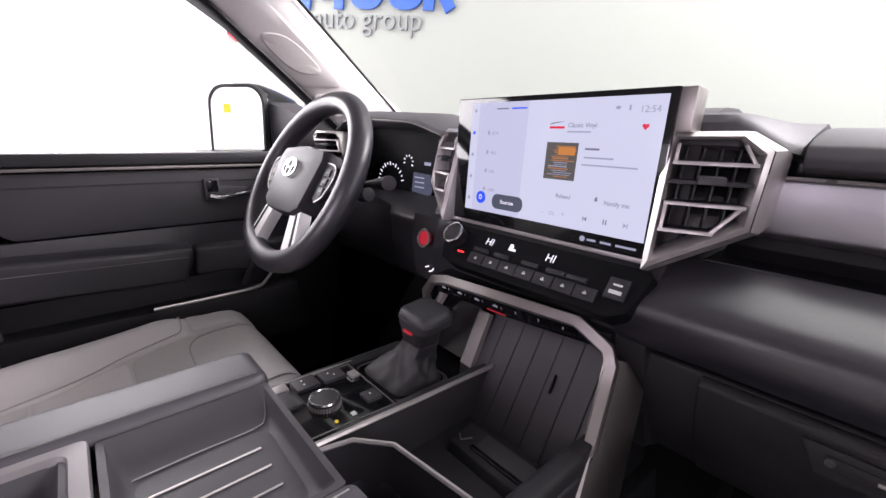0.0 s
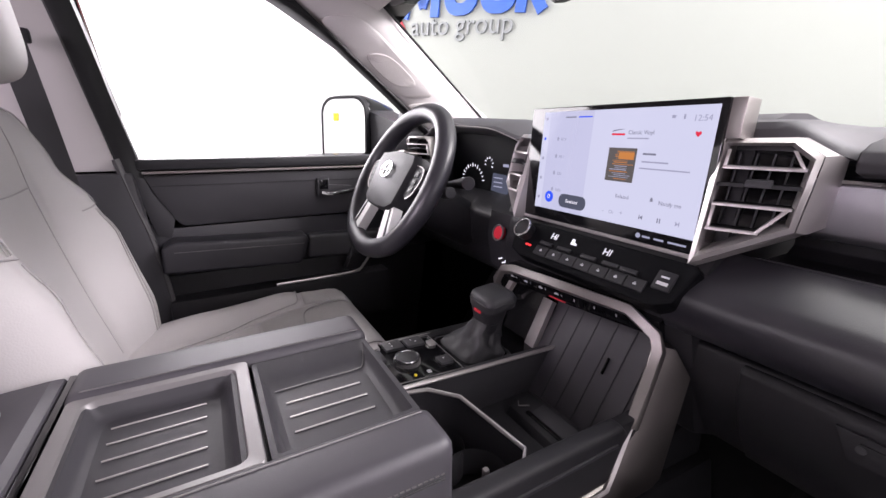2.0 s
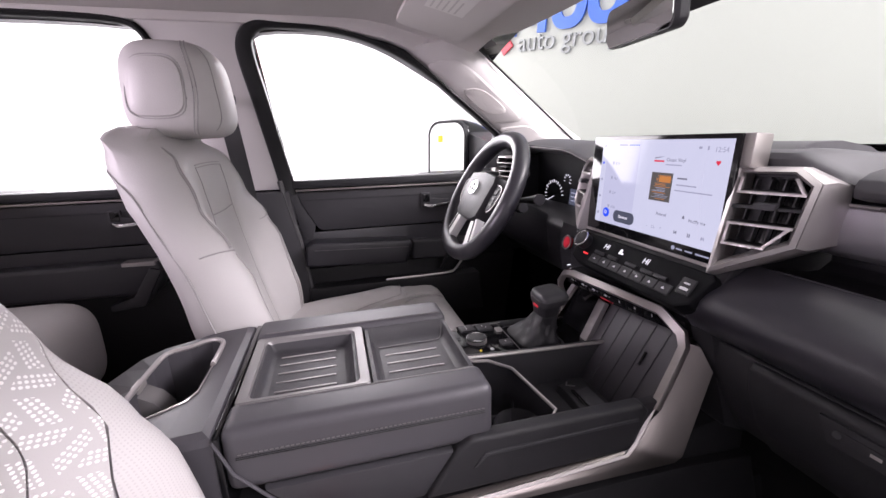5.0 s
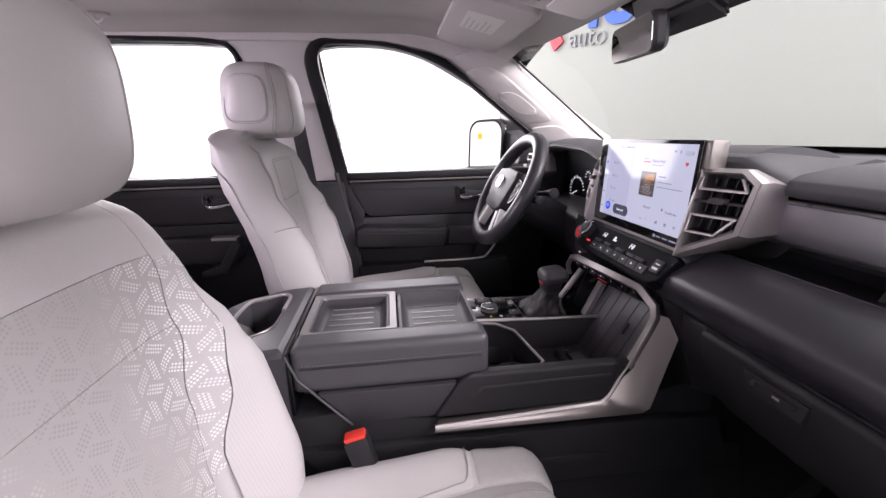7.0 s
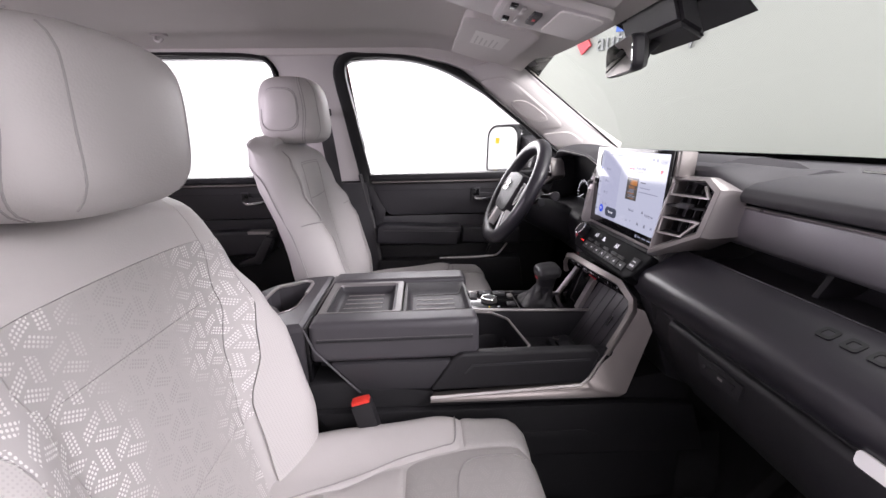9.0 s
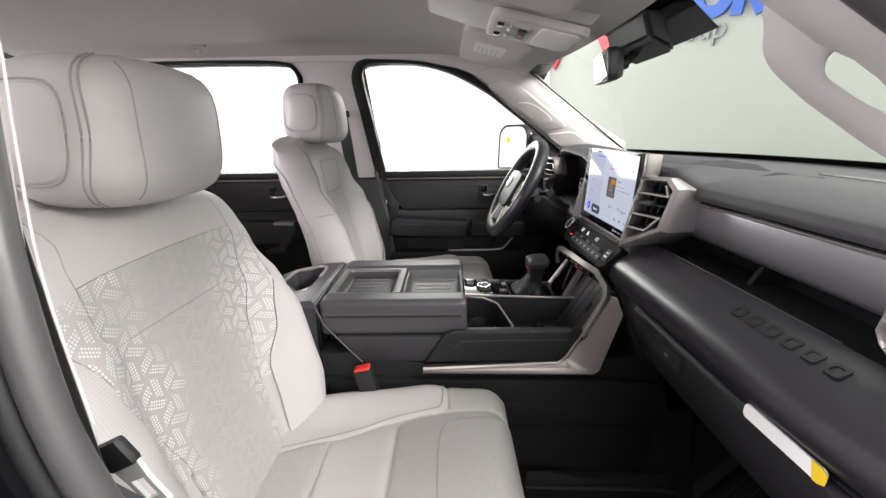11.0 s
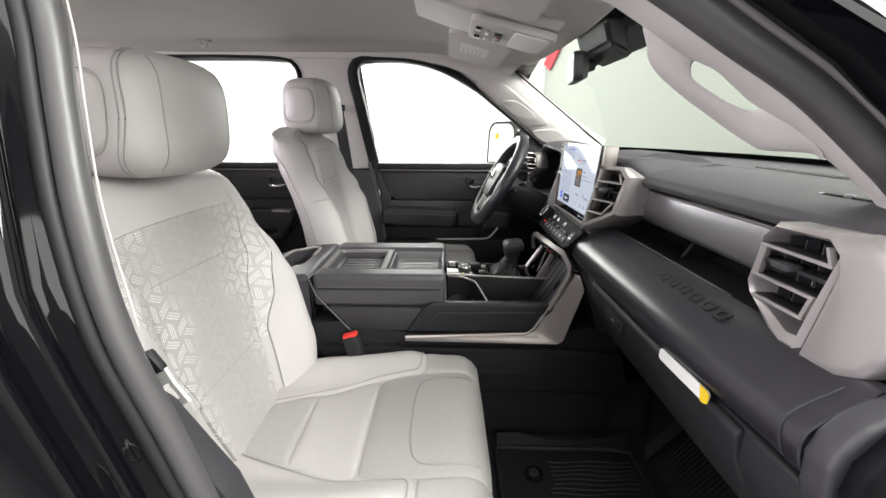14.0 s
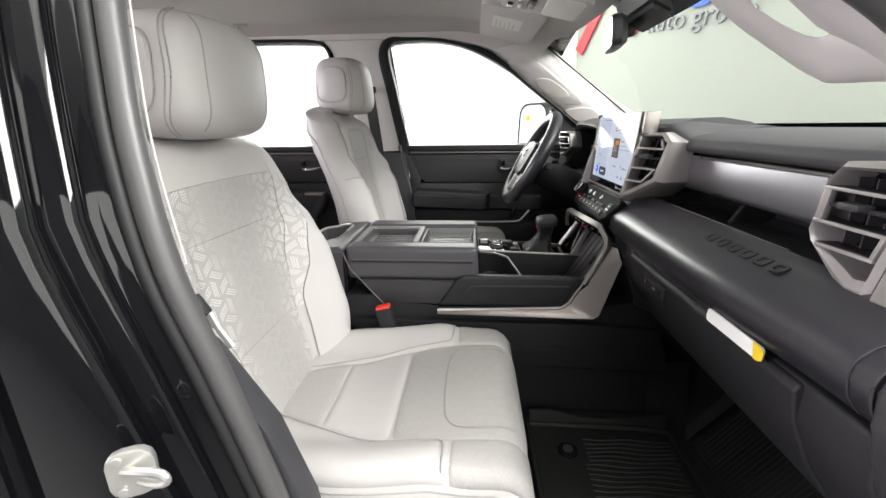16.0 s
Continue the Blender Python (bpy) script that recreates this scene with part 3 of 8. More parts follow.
def ribbed_body(side, tag):
    """The near pillar in pressed, painted sheet: ribs and grooves that run beside the door seal."""
    section = smooth_path([(-0.006, -0.016, 0), (0.012, -0.020, 0), (0.022, -0.036, 0), (0.031, -0.030, 0), (0.042, -0.034, 0), (0.050, -0.052, 0), (0.060, -0.047, 0), (0.074, -0.056, 0), (0.081, -0.085, 0), (0.083, -0.16, 0), (0.083, -0.30, 0)], 4)
    section += [Vector((0.0, -0.30, 0)), Vector((-0.006, -0.10, 0))]
    rings = [[(side * (lean_x(p.y) + q.x), p.x + q.y, p.y) for q in section] for p in smooth_path([(y, z, 0) for y, z in SEAL_B], 4)]
    solid("pillar_body_" + tag, loft(rings), PAINT, "glossy black painted body pillar", "pillar", kind="structure")


# pillars of both sides
def pillars(side):
    west = side < 0
    tag = "west" if west else "east"
    # B pillar: pale upper trim, dark lower trim
    if west:
        upper = [(-0.25, 1.135), (0.03, 1.135), (0.0, 1.10), (0.0, 1.05), (0.012, 0.95), (0.050, 0.672), (-0.262, 0.672), (-0.215, 0.95), (-0.200, 1.07), (-0.215, 1.10)]
    else:
        upper = [(-0.21, 1.12), (-0.005, 1.12), (0.0, 1.04), (0.028, 0.80), (0.028, 0.60), (-0.12, 0.60), (-0.19, 0.95)]
    solid("pillar_trim_" + tag, side_prism(upper, side, -0.022 if west else -0.055, -0.004 if west else -0.012, bevel=0.004), PILLAR, "pale grey plastic door pillar trim", "trim", kind="structure")
    if west:
        lower = [(-0.10, 0.668), (0.077, 0.668), (0.10, 0.45), (0.125, 0.20), (0.13, 0.0), (-0.05, 0.0), (-0.08, 0.4)]
    else:
        lower = [(-0.10, 0.596), (0.040, 0.596), (0.100, 0.55), (0.160, 0.45), (0.195, 0.34), (0.215, 0.20), (0.215, 0.0), (-0.05, 0.0), (-0.08, 0.4)]
    solid("pillar_base_" + tag, side_prism(lower, side, -0.05, -0.012, bevel=0.006), DARK_PLASTIC, "charcoal plastic lower pillar trim", "trim", kind="structure")
    # roof rail
    rail = [(-1.25, 1.123), (0.25, 1.121), (0.40, 1.094), (0.56, 1.040), (0.64, 1.09), (0.45, 1.135), (0.25, 1.15), (-1.25, 1.15)]
    solid("roof_rail_" + tag, side_prism(rail, side, -0.03, 0.02, bevel=0.006), HEADLINER, "grey cloth covered roof rail over the doors", "trim", kind="structure")
    # rear quarter
    quarter = [(-1.30, 0.70), (-1.115, 0.70), (-1.115, 1.03), (-1.05, 1.12), (-1.30, 1.12)]
    solid("rear_pillar_" + tag, side_prism(quarter, side, -0.03, 0.03, bevel=0.006), PILLAR, "pale grey plastic rear pillar trim", "trim", kind="structure")
    if not west:
        ribbed_body(side, tag)
        return
    # outer B pillar body in black paint
    body = [(-0.19, 1.14), (0.03, 1.14), (0.055, 0.9), (0.045, 0.70), (0.07, 0.5), (0.12, 0.25), (0.14, 0.0), (-0.25, 0.0), (-0.25, 0.6)]
    solid("pillar_body_" + tag, side_prism(body, side, 0.042 if west else -0.005, 0.09 if west else 0.07, bevel=0.012), PAINT, "glossy black painted body pillar", "pillar", kind="structure")


for side in (-1, 1):
    pillars(side)

def near_edge(y):
    """Height of the near pillar's edge along the door seal."""
    return interp(y, (0.22, 1.105), (0.33, 1.072), (0.45, 1.020), (0.572, 0.955), (0.621, 0.926), (0.671, 0.898), (0.718, 0.871), (0.761, 0.844), (0.804, 0.808), (0.845, 0.770), (0.89, 0.720))


# A pillars: pale trim along the windscreen's sides
for side, tag in ((-1, "west"), (1, "east")):
    rings = []
    N = 14
    for k in range(N + 1):
        t = k / N
        # inner edge beside the glass, outer edge beside the door frame
        inner = Vector((side * (0.655 + 0.115 * t), 0.60 + 0.50 * t, 1.108 - 0.335 * t - 0.02 * math.sin(math.pi * t)))
        outer = Vector((side * (0.715 + 0.085 * t), 0.44 + 0.45 * t, 1.082 - 0.36 * t + 0.012 * math.sin(math.pi * t)))
        if side > 0:
            # the near pillar, whose lower edge meets the door seal
            yo = 0.40 + 0.49 * t
            outer = Vector((0.737, yo + 0.004, near_edge(yo) + 0.004))
            yi = 0.37 + 0.535 * t
            inner = Vector((0.695, yi, interp(yi, (0.37, 1.050), (0.45, 1.012), (0.55, 0.961), (0.60, 0.936), (0.653, 0.907), (0.73, 0.864), (0.775, 0.833), (0.809, 0.810), (0.856, 0.776), (0.905, 0.730))))
        mid = (inner + outer) / 2 + (Vector((-side * 0.022, -0.012, -0.012)) if side < 0 else Vector((0.001, -0.0035, -0.005)))
        back = Vector((side * 0.035, 0.03, 0.03)) if side < 0 else Vector((0.004, 0.020, 0.026))
        soft_ = Vector((0.010, -0.004, -0.006)) if side < 0 else Vector((0.0, -0.0006, -0.001))
        q1, q3 = inner.lerp(mid, 0.5) + soft_, outer.lerp(mid, 0.5) + soft_
        rings.append([inner, q1, mid, q3, outer, outer + back, inner + back])
    solid("windscreen_pillar_" + tag, loft(rings), PILLAR, "pale grey plastic windscreen pillar trim", "trim", kind="structure")
# raised airbag cover, grip dent and speaker patch on the far pillar
def far_pillar(t, w, lift):
    inner = Vector((-(0.655 + 0.115 * t), 0.60 + 0.50 * t, 1.108 - 0.335 * t - 0.02 * math.sin(math.pi * t)))
    outer = Vector((-(0.715 + 0.085 * t), 0.44 + 0.45 * t, 1.082 - 0.36 * t + 0.012 * math.sin(math.pi * t)))
    return inner.lerp(outer, w) + Vector((0.0225 - 0.018 * abs(w - 0.5), -0.012, -0.012)) + Vector((lift, -0.5 * lift, -0.5 * lift))


def pillar_patch(name, t0, w0, dt, dw, lift, material, label):
    rings = []
    for share, up_ in ((1.0, -0.003), (0.97, lift * 0.5), (0.90, lift), (0.5, lift)):
        ring = []
        for k in range(32):
            a = 2 * math.pi * k / 32
            c, q = math.cos(a), math.sin(a)
            ring.append(far_pillar(t0 + share * dt * math.copysign(abs(c) ** 0.45, c), w0 + share * dw * math.copysign(abs(q) ** 0.45, q), up_))
        rings.append(ring)
    return solid(name, loft(rings), material, label, "trim", kind="structure")


pillar_patch("airbag_cover_trim", 0.37, 0.52, 0.26, 0.36, 0.005, PILLAR, "raised pale grey airbag cover on the windscreen pillar")
pillar_patch("pillar_step_trim", 0.735, 0.50, 0.075, 0.30, 0.006, PILLAR, "raised pale grey step on the windscreen pillar")
bm = bmesh.new()
rings = []
for k in range(25):
    a = 2 * math.pi * k / 24
    c, s = math.cos(a), math.sin(a)
    t, w = 0.43 + 0.11 * math.copysign(abs(c) ** 0.7, c), 0.5 + 0.22 * math.copysign(abs(s) ** 0.7, s)
    inner = Vector((-(0.655 + 0.115 * t), 0.60 + 0.50 * t, 1.108 - 0.335 * t - 0.02 * math.sin(math.pi * t)))
    outer = Vector((-(0.715 + 0.085 * t), 0.44 + 0.45 * t, 1.082 - 0.36 * t + 0.012 * math.sin(math.pi * t)))
    p = inner.lerp(outer, w) + Vector((0.0275 - 0.018 * abs(w - 0.5), -0.0145, -0.0145))
    rings.append(p)
mid = sum(rings[:24], Vector()) / 24
loft([[p + Vector((0.001, 0, 0)) for p in rings[:24]], [mid.lerp(p, 0.94) + Vector((0.004, -0.001, -0.001)) for p in rings[:24]], [mid.lerp(p, 0.5) + Vector((0.0045, -0.001, -0.001)) for p in rings[:24]]], bm)
solid("pillar_speaker", bm, HEADLINER, "cloth covered speaker patch on the windscreen pillar", "speaker")

# windscreen
bm = bmesh.new()
rows = []
for j in range(9):
    t = 1.06 * j / 8
    row = []
    for k in range(17):
        s = -1 + 2 * k / 16
        bow = 1 - s * s
        row.append(Vector(((0.665 + 0.115 * t) * s, 0.63 + 0.48 * t + bow * (0.13 + 0.06 * t), 1.115 - 0.335 * t + 0.015 * bow * (1 - t))))
    rows.append(row)
loft([[v for v in row] for row in rows], bm, caps=False, closed=False)
shield = thing("windscreen", "large clear green-tinted windscreen", "windscreen")
pane = part("pane", facing(bm, (0, 0, 0.9)), SHIELD, shield, keep=True)
pane.visible_shadow = False
bm = bmesh.new()
loft([[v + Vector((0, 0.002, 0.002)) for v in row] for row in [[Vector(((0.665 + 0.115 * t) * (-1 + k / 8), 0.63 + 0.48 * t + (1 - (-1 + k / 8) ** 2) * (0.13 + 0.06 * t), 1.115 - 0.335 * t + 0.015 * (1 - (-1 + k / 8) ** 2) * (1 - t))) for k in range(17)] for t in (1.012, 1.06)]], bm, caps=False, closed=False)
part("frit_band", bm, GLOSS_BLACK, shield, "black printed band at the foot of the glass")
for side in (-1, 1):
    edge = [Vector((side * (0.662 + 0.115 * t), 0.627 + 0.48 * t, 1.113 - 0.335 * t)) for t in (0, 0.25, 0.5, 0.75, 1)]
    part("edge_seal", tube(edge, 0.0035, 6), RUBBER, shield, "thin black rubber edge")

# side glass with its black frame, in door objects further down
# ---- doors on the driver's side ----
def door(name, label, glass_outline, y0, y1, front):
    ob = thing(name, label, "door", kind="")
    side = -1
    pane_bm = bmesh.new()
    pane_bm.faces.new([pane_bm.verts.new((side * (lean_x(z) + 0.012), y, z)) for y, z in glass_outline])
    g = part("window_glass", facing(pane_bm, (0, 0, 0.9)), SIDE_GLASS, ob, smooth=False, keep=True)
    g.visible_shadow = False
    part("window_frame", side_loft(glass_outline, grown(glass_outline, 0.030), side, 0.035), RUBBER, ob, "black rubber window surround")
    # broad black seal that faces the cabin, wide along the pillar and slim along the roof
    if front:
        line = [(0.098, 0.655), (0.073, 0.80), (0.053, 0.93), (0.036, 1.03), (0.034, 1.080), (0.055, 1.107), (0.10, 1.114), (0.23, 1.109), (0.36, 1.081), (0.50, 1.016), (0.62, 0.931), (0.74, 0.842), (0.86, 0.748)]
        wide = lambda k: 0.043 - 0.030 * smoothstep(3.2, 6.5, k)
    else:
        line = [(-0.285, 0.70), (-0.262, 0.80), (-0.236, 0.95), (-0.222, 1.05), (-0.232, 1.092), (-0.27, 1.112), (-0.40, 1.119), (-0.70, 1.120), (-1.05, 1.112)]
        wide = lambda k: 0.014
    path = smooth_path([(y, z, 0) for y, z in line], 5)
    rings = []
    mid_ = Vector((0.42, 0.85, 0)) if front else Vector((-0.65, 0.9, 0))
    for k, p in enumerate(path):
        d = (path[min(k + 1, len(path) - 1)] - path[max(k - 1, 0)]).normalized()
        nrm = Vector((-d.y, d.x, 0))
        if nrm.dot(p - mid_) < 0:
            nrm.negate()
        w = wide(k / 5)
        ring = []
        for s, x_in in ((0.0, 0.004), (0.0, -0.022), (0.15, -0.028), (0.6, -0.032), (0.9, -0.030), (1.0, -0.024), (1.0, 0.0)):
            q = p + nrm * w * s
            ring.append((side * (lean_x(q.y) + x_in), q.x, q.y))
        rings.append(ring)
    part("window_seal", loft(rings), RUBBER, ob, "broad black window seal")
    # upper panel, ledge and silver strip
    part("belt_ledge", prism([(y0, 0.672), (y1, 0.672), (y1, 0.698), (y0, 0.698)], "x", -0.83, -0.768, 0.007), BLACK_PLASTIC, ob)
    part("silver_strip", prism([(y0 + 0.01, 0.6635), (y1, 0.6625), (y1, 0.6685), (y0 + 0.01, 0.6695)], "x", -0.80, -0.764, 0.001), BRONZE, ob, "thin satin silver strip")
    part("upper_panel", prism([(0.108, 0.618), (0.150, 0.540), (0.165, 0.53), (y1, 0.53), (y1, 0.659), (0.096, 0.660)] if front else [(y0, 0.55), (y0 + 0.03, 0.53), (y1, 0.53), (y1, 0.659), (y0, 0.660)], "x", -0.84, -0.776, 0.006), DARK_PLASTIC, ob)
    part("panel_crease", prism([(y0 + 0.02, 0.632), (y1, 0.626), (y1, 0.6285), (y0 + 0.02, 0.6345)], "x", -0.78, -0.7745, 0.0), BLACK_PLASTIC, ob)
    part("middle_panel", prism([(y0, 0.40), (y1, 0.40), (y1, 0.526), (y0 + 0.03, 0.526), (y0, 0.546)], "x", -0.84, -0.785, 0.006), DARK_PAD, ob)
    part("lower_panel", prism([(y0, 0.02), (y1, 0.02), (y1, 0.398), (y0, 0.398)], "x", -0.84, -0.79, 0.006), BLACK_PLASTIC, ob)
    if front:
        # slanting rear edge of the panel and the seal behind it
        part("edge_panel", prism([(0.072, 0.690), (0.092, 0.690), (0.108, 0.618), (0.146, 0.552), (0.132, 0.500), (0.102, 0.510), (0.080, 0.608)], "x", -0.79, -0.7795, 0.003), DARK_PLASTIC, ob, "charcoal slanting edge of the panel")
        part("panel_seal", tube(smooth_path([(-0.757, 0.052, 0.70), (-0.757, 0.070, 0.608), (-0.757, 0.092, 0.505), (-0.757, 0.108, 0.38), (-0.757, 0.116, 0.26)], 5), 0.008, 8), SEAL, ob, "dark rubber seal")
    # handle in its recess
    hy = 0.500 if front else -0.430
    cup = part("handle_recess", prism([(hy, 0.585), (hy + 0.035, 0.585), (hy + 0.04, 0.592), (hy + 0.10, 0.598), (hy + 0.10, 0.612), (hy + 0.034, 0.617), (hy + 0.034, 0.637), (hy, 0.637)], "x", -0.79, -0.768, 0.003), DARK_PLASTIC, ob, "charcoal handle surround")
    part("hollow", prism([(hy + 0.006, 0.605), (hy + 0.030, 0.605), (hy + 0.030, 0.632), (hy + 0.006, 0.632)], "x", -0.775, -0.7665, 0.001), GLOSS_BLACK, cup)
    part("door_handle", tube(smooth_path([(-0.765, hy + 0.012, 0.597), (-0.755, hy + 0.03, 0.593), (-0.752, hy + 0.06, 0.595), (-0.757, hy + 0.105, 0.600)], 5), 0.006, 8, flat=0.7), CHROME, ob, "chrome pull handle")
    # armrest and pocket
    if front:
        arm = [(y0 + 0.02, 0.425), (0.43, 0.408), (0.455, 0.47), (0.45, 0.487), (y0 + 0.05, 0.502), (y0 + 0.025, 0.49)]
        part("armrest", prism(arm, "x", -0.80, -0.715, 0.014, 3), DARK_PAD, ob, "charcoal padded armrest")
        part("armrest_stitch", tube([(-0.7145, y0 + 0.05, 0.478), (-0.7145, 0.44, 0.466)], 0.0009, 5), TRAY_GREY, ob, "grey stitched line")
        part("armrest_front", prism([(0.455, 0.41), (0.70, 0.40), (0.70, 0.47), (0.46, 0.478)], "x", -0.80, -0.745, 0.01, 3), DARK_PLASTIC, ob)
        part("map_pocket", prism([(y0 + 0.02, 0.20), (0.72, 0.20), (0.70, 0.345), (y0 + 0.02, 0.345)], "x", -0.80, -0.735, 0.012), BLACK_PLASTIC, ob)
        part("pocket_trim", tube(smooth_path([(-0.730, 0.36, 0.352), (-0.728, 0.50, 0.353), (-0.730, 0.585, 0.356), (-0.736, 0.61, 0.366), (-0.745, 0.645, 0.405)], 6), 0.0045, 6, flat=0.6), SILVER, ob, "satin silver pocket edge")
        part("pull_bow", tube(smooth_path([(-0.745, 0.56, 0.37), (-0.735, 0.57, 0.40), (-0.745, 0.585, 0.425)], 5), 0.006, 6), BLACK_PLASTIC, ob)
    else:
        part("armrest", prism([(y0 + 0.2, 0.40), (-0.33, 0.385), (-0.30, 0.44), (-0.31, 0.485), (y0 + 0.22, 0.492)], "x", -0.80, -0.72, 0.014, 3), DARK_PAD, ob, "charcoal padded armrest")
        part("pull_bracket", prism([(-0.45, 0.345), (-0.36, 0.355), (-0.30, 0.46), (-0.33, 0.47), (-0.385, 0.385), (-0.45, 0.365)], "x", -0.77, -0.712, 0.006), DARK_PLASTIC, ob)
        part("switch_plate", prism([(-0.40, 0.478), (-0.315, 0.476), (-0.315, 0.488), (-0.40, 0.490)], "x", -0.76, -0.715, 0.002), SILVER, ob, "satin silver switch plate")
    part("outer_skin", prism([(y0 - 0.01, -0.05), (y1 + 0.05, -0.05), (y1 + 0.05, 0.70), (y0 - 0.01, 0.70)], "x", -0.93, -0.845, 0.02), PAINT, ob, "glossy black outer skin")
    return ob


door("front_door", "closed driver's door with charcoal panels and silver handle", FRONT_GLASS, 0.085, 0.93, True)
door("rear_door", "closed rear door with charcoal panels and silver handle", REAR_GLASS, -1.15, -0.08, False)
part_sail = prism([(0.735, 0.712), (0.90, 0.712), (0.90, 0.735), (0.78, 0.845)], "x", -0.80, -0.765, 0.004)
solid("mirror_sail", part_sail, BLACK_PLASTIC, "black plastic corner cover behind the door mirror", "trim", kind="structure")

# ---- driver's door mirror ----
mirror = thing("door_mirror", "black door mirror with a pale reflection", "mirror")


def mirror_ring(scale, depth, w=0.205, hgt=0.262, shift=0.0):
    return [(p[0] * scale + shift, depth, p[1] * scale) for p in rounded_rect(w, hgt, 0.058)]


MIRROR_AT = Matrix.Translation((-1.120, 0.690, 0.758)) @ Matrix.Rotation(radians(35), 4, "Z") @ Matrix.Rotation(radians(-3), 4, "X")


part("housing", placed(loft([mirror_ring(0.96, 0.0), mirror_ring(1.03, 0.012), mirror_ring(1.05, 0.04), mirror_ring(1.0, 0.09, shift=0.012), mirror_ring(0.88, 0.15, shift=0.04), mirror_ring(0.62, 0.19, shift=0.06)]), MIRROR_AT), PAINT, mirror, "glossy black housing")
part("reflector", placed(loft([mirror_ring(0.93, -0.002), mirror_ring(0.93, 0.004)]), MIRROR_AT), MIRROR, mirror, smooth=False)
part("rim", placed(loft([mirror_ring(0.93, -0.004), mirror_ring(1.0, -0.004), mirror_ring(1.03, 0.012)], caps=False), MIRROR_AT), RUBBER, mirror)
part("yellow_sticker", placed(box(-0.045, -0.022, -0.004, -0.0025, 0.045, 0.072, 0), MIRROR_AT), YELLOW, mirror, "small yellow sticker on the glass")
part("arm", loft([[(-1.06, 0.76, 0.69), (-1.06, 0.86, 0.69), (-1.06, 0.86, 0.84), (-1.06, 0.76, 0.84)], [(-0.92, 0.80, 0.705), (-0.92, 0.88, 0.705), (-0.92, 0.88, 0.80), (-0.92, 0.80, 0.80)], [(-0.81, 0.80, 0.71), (-0.81, 0.90, 0.71), (-0.81, 0.90, 0.79), (-0.81, 0.80, 0.79)]]), BLACK_PLASTIC, mirror)

# ---- seats ----
def back_front(u, v):
    """The front of a backrest: u across from -1 to 1, v up from 0 to 1; the seat's own metres."""
    z = 0.22 + 0.555 * v
    half = interp(v, (0.0, 0.225), (0.25, 0.254), (0.45, 0.264), (0.60, 0.258), (0.72, 0.245), (0.88, 0.228), (0.96, 0.214), (1.0, 0.202))
    y = 0.030 - 0.215 * (z - 0.22) - 0.012 * math.sin(math.pi * min(1, v * 1.2))
    bol = interp(v, (0.0, 0.050), (0.25, 0.074), (0.5, 0.070), (0.62, 0.050), (0.76, 0.016), (1.0, 0.0))
    a = abs(u)
    y += bol * smoothstep(0.48, 0.84, a)
    y -= (0.050 + 0.012 * v) * (1 - 0.15 * smoothstep(0.80, 1.0, v)) * smoothstep(0.84, 1.04, a) ** 1.5
    y -= 0.035 * smoothstep(0.92, 1.0, v) ** 2
    z -= 0.018 * a**2 * smoothstep(0.7, 1.0, v)
    return (half * u * (1.0 - 0.015 * smoothstep(0.9, 1, a)), y, z)


def cushion_top(u, v):
    """The top of a seat cushion: v from the back (0) over the front edge (1)."""
    y = -0.06 + 0.582 * min(v, 0.93) + 0.10 * max(0, v - 0.93)
    half = interp(v, (0.0, 0.235), (0.5, 0.252), (1.0, 0.243))
    z = 0.255 + 0.030 * smoothstep(0.35, 0.85, v)
    a = abs(u)
    bol = interp(v, (0.0, 0.010), (0.35, 0.030), (0.62, 0.028), (0.8, 0.008), (1.0, 0.0))
    z += bol * smoothstep(0.5, 0.82, a)
    z -= 0.075 * smoothstep(0.82, 1.03, a) ** 1.6
    z -= 0.145 * smoothstep(0.84, 1.04, v) ** 1.7
    return (half * u, y, z)


def insert_edge(v):
    return interp(v, (0.03, 0.40), (0.31, 0.43), (0.49, 0.52), (0.68, 0.62), (0.85, 0.70))


def strip_edge(v):
    return interp(v, (0.05, 0.54), (0.31, 0.56), (0.5, 0.68), (0.65, 0.78), (0.80, 0.88))


def cushion_edge(v):
    return interp(v, (0.06, 0.24), (0.30, 0.40), (0.50, 0.54), (0.64, 0.58), (0.74, 0.60))


def backrest_ring(v, slim=False):
    us = [-1 + 2 * k / 40 for k in range(41)]
    front = [Vector(back_front(u, v)) for u in us]
    thick = interp(v, (0, 0.125), (0.4, 0.145), (0.85, 0.155), (1.0, 0.130))
    if slim:
        thick = interp(v, (0, 0.105), (0.3, 0.098), (0.45, 0.087), (0.6, 0.092), (0.7, 0.105), (0.8, 0.120), (0.9, 0.127), (1.0, 0.110))
    half, edge_y, yb = front[-1].x, front[-1].y, front[20].y + 0.035 * smoothstep(0.92, 1.0, v) ** 2 - thick
    back = []
    for k in range(1, 16):
        q = math.pi * k / 16
        w = math.sin(q) ** 0.55
        back.append(Vector((half * math.copysign(abs(math.cos(q)) ** 0.5, math.cos(q)), edge_y + (min(yb, edge_y - 0.03 + 0.022 * v) - edge_y) * w, front[-1].z + (front[20].z - front[-1].z) * w)))
    return front + back


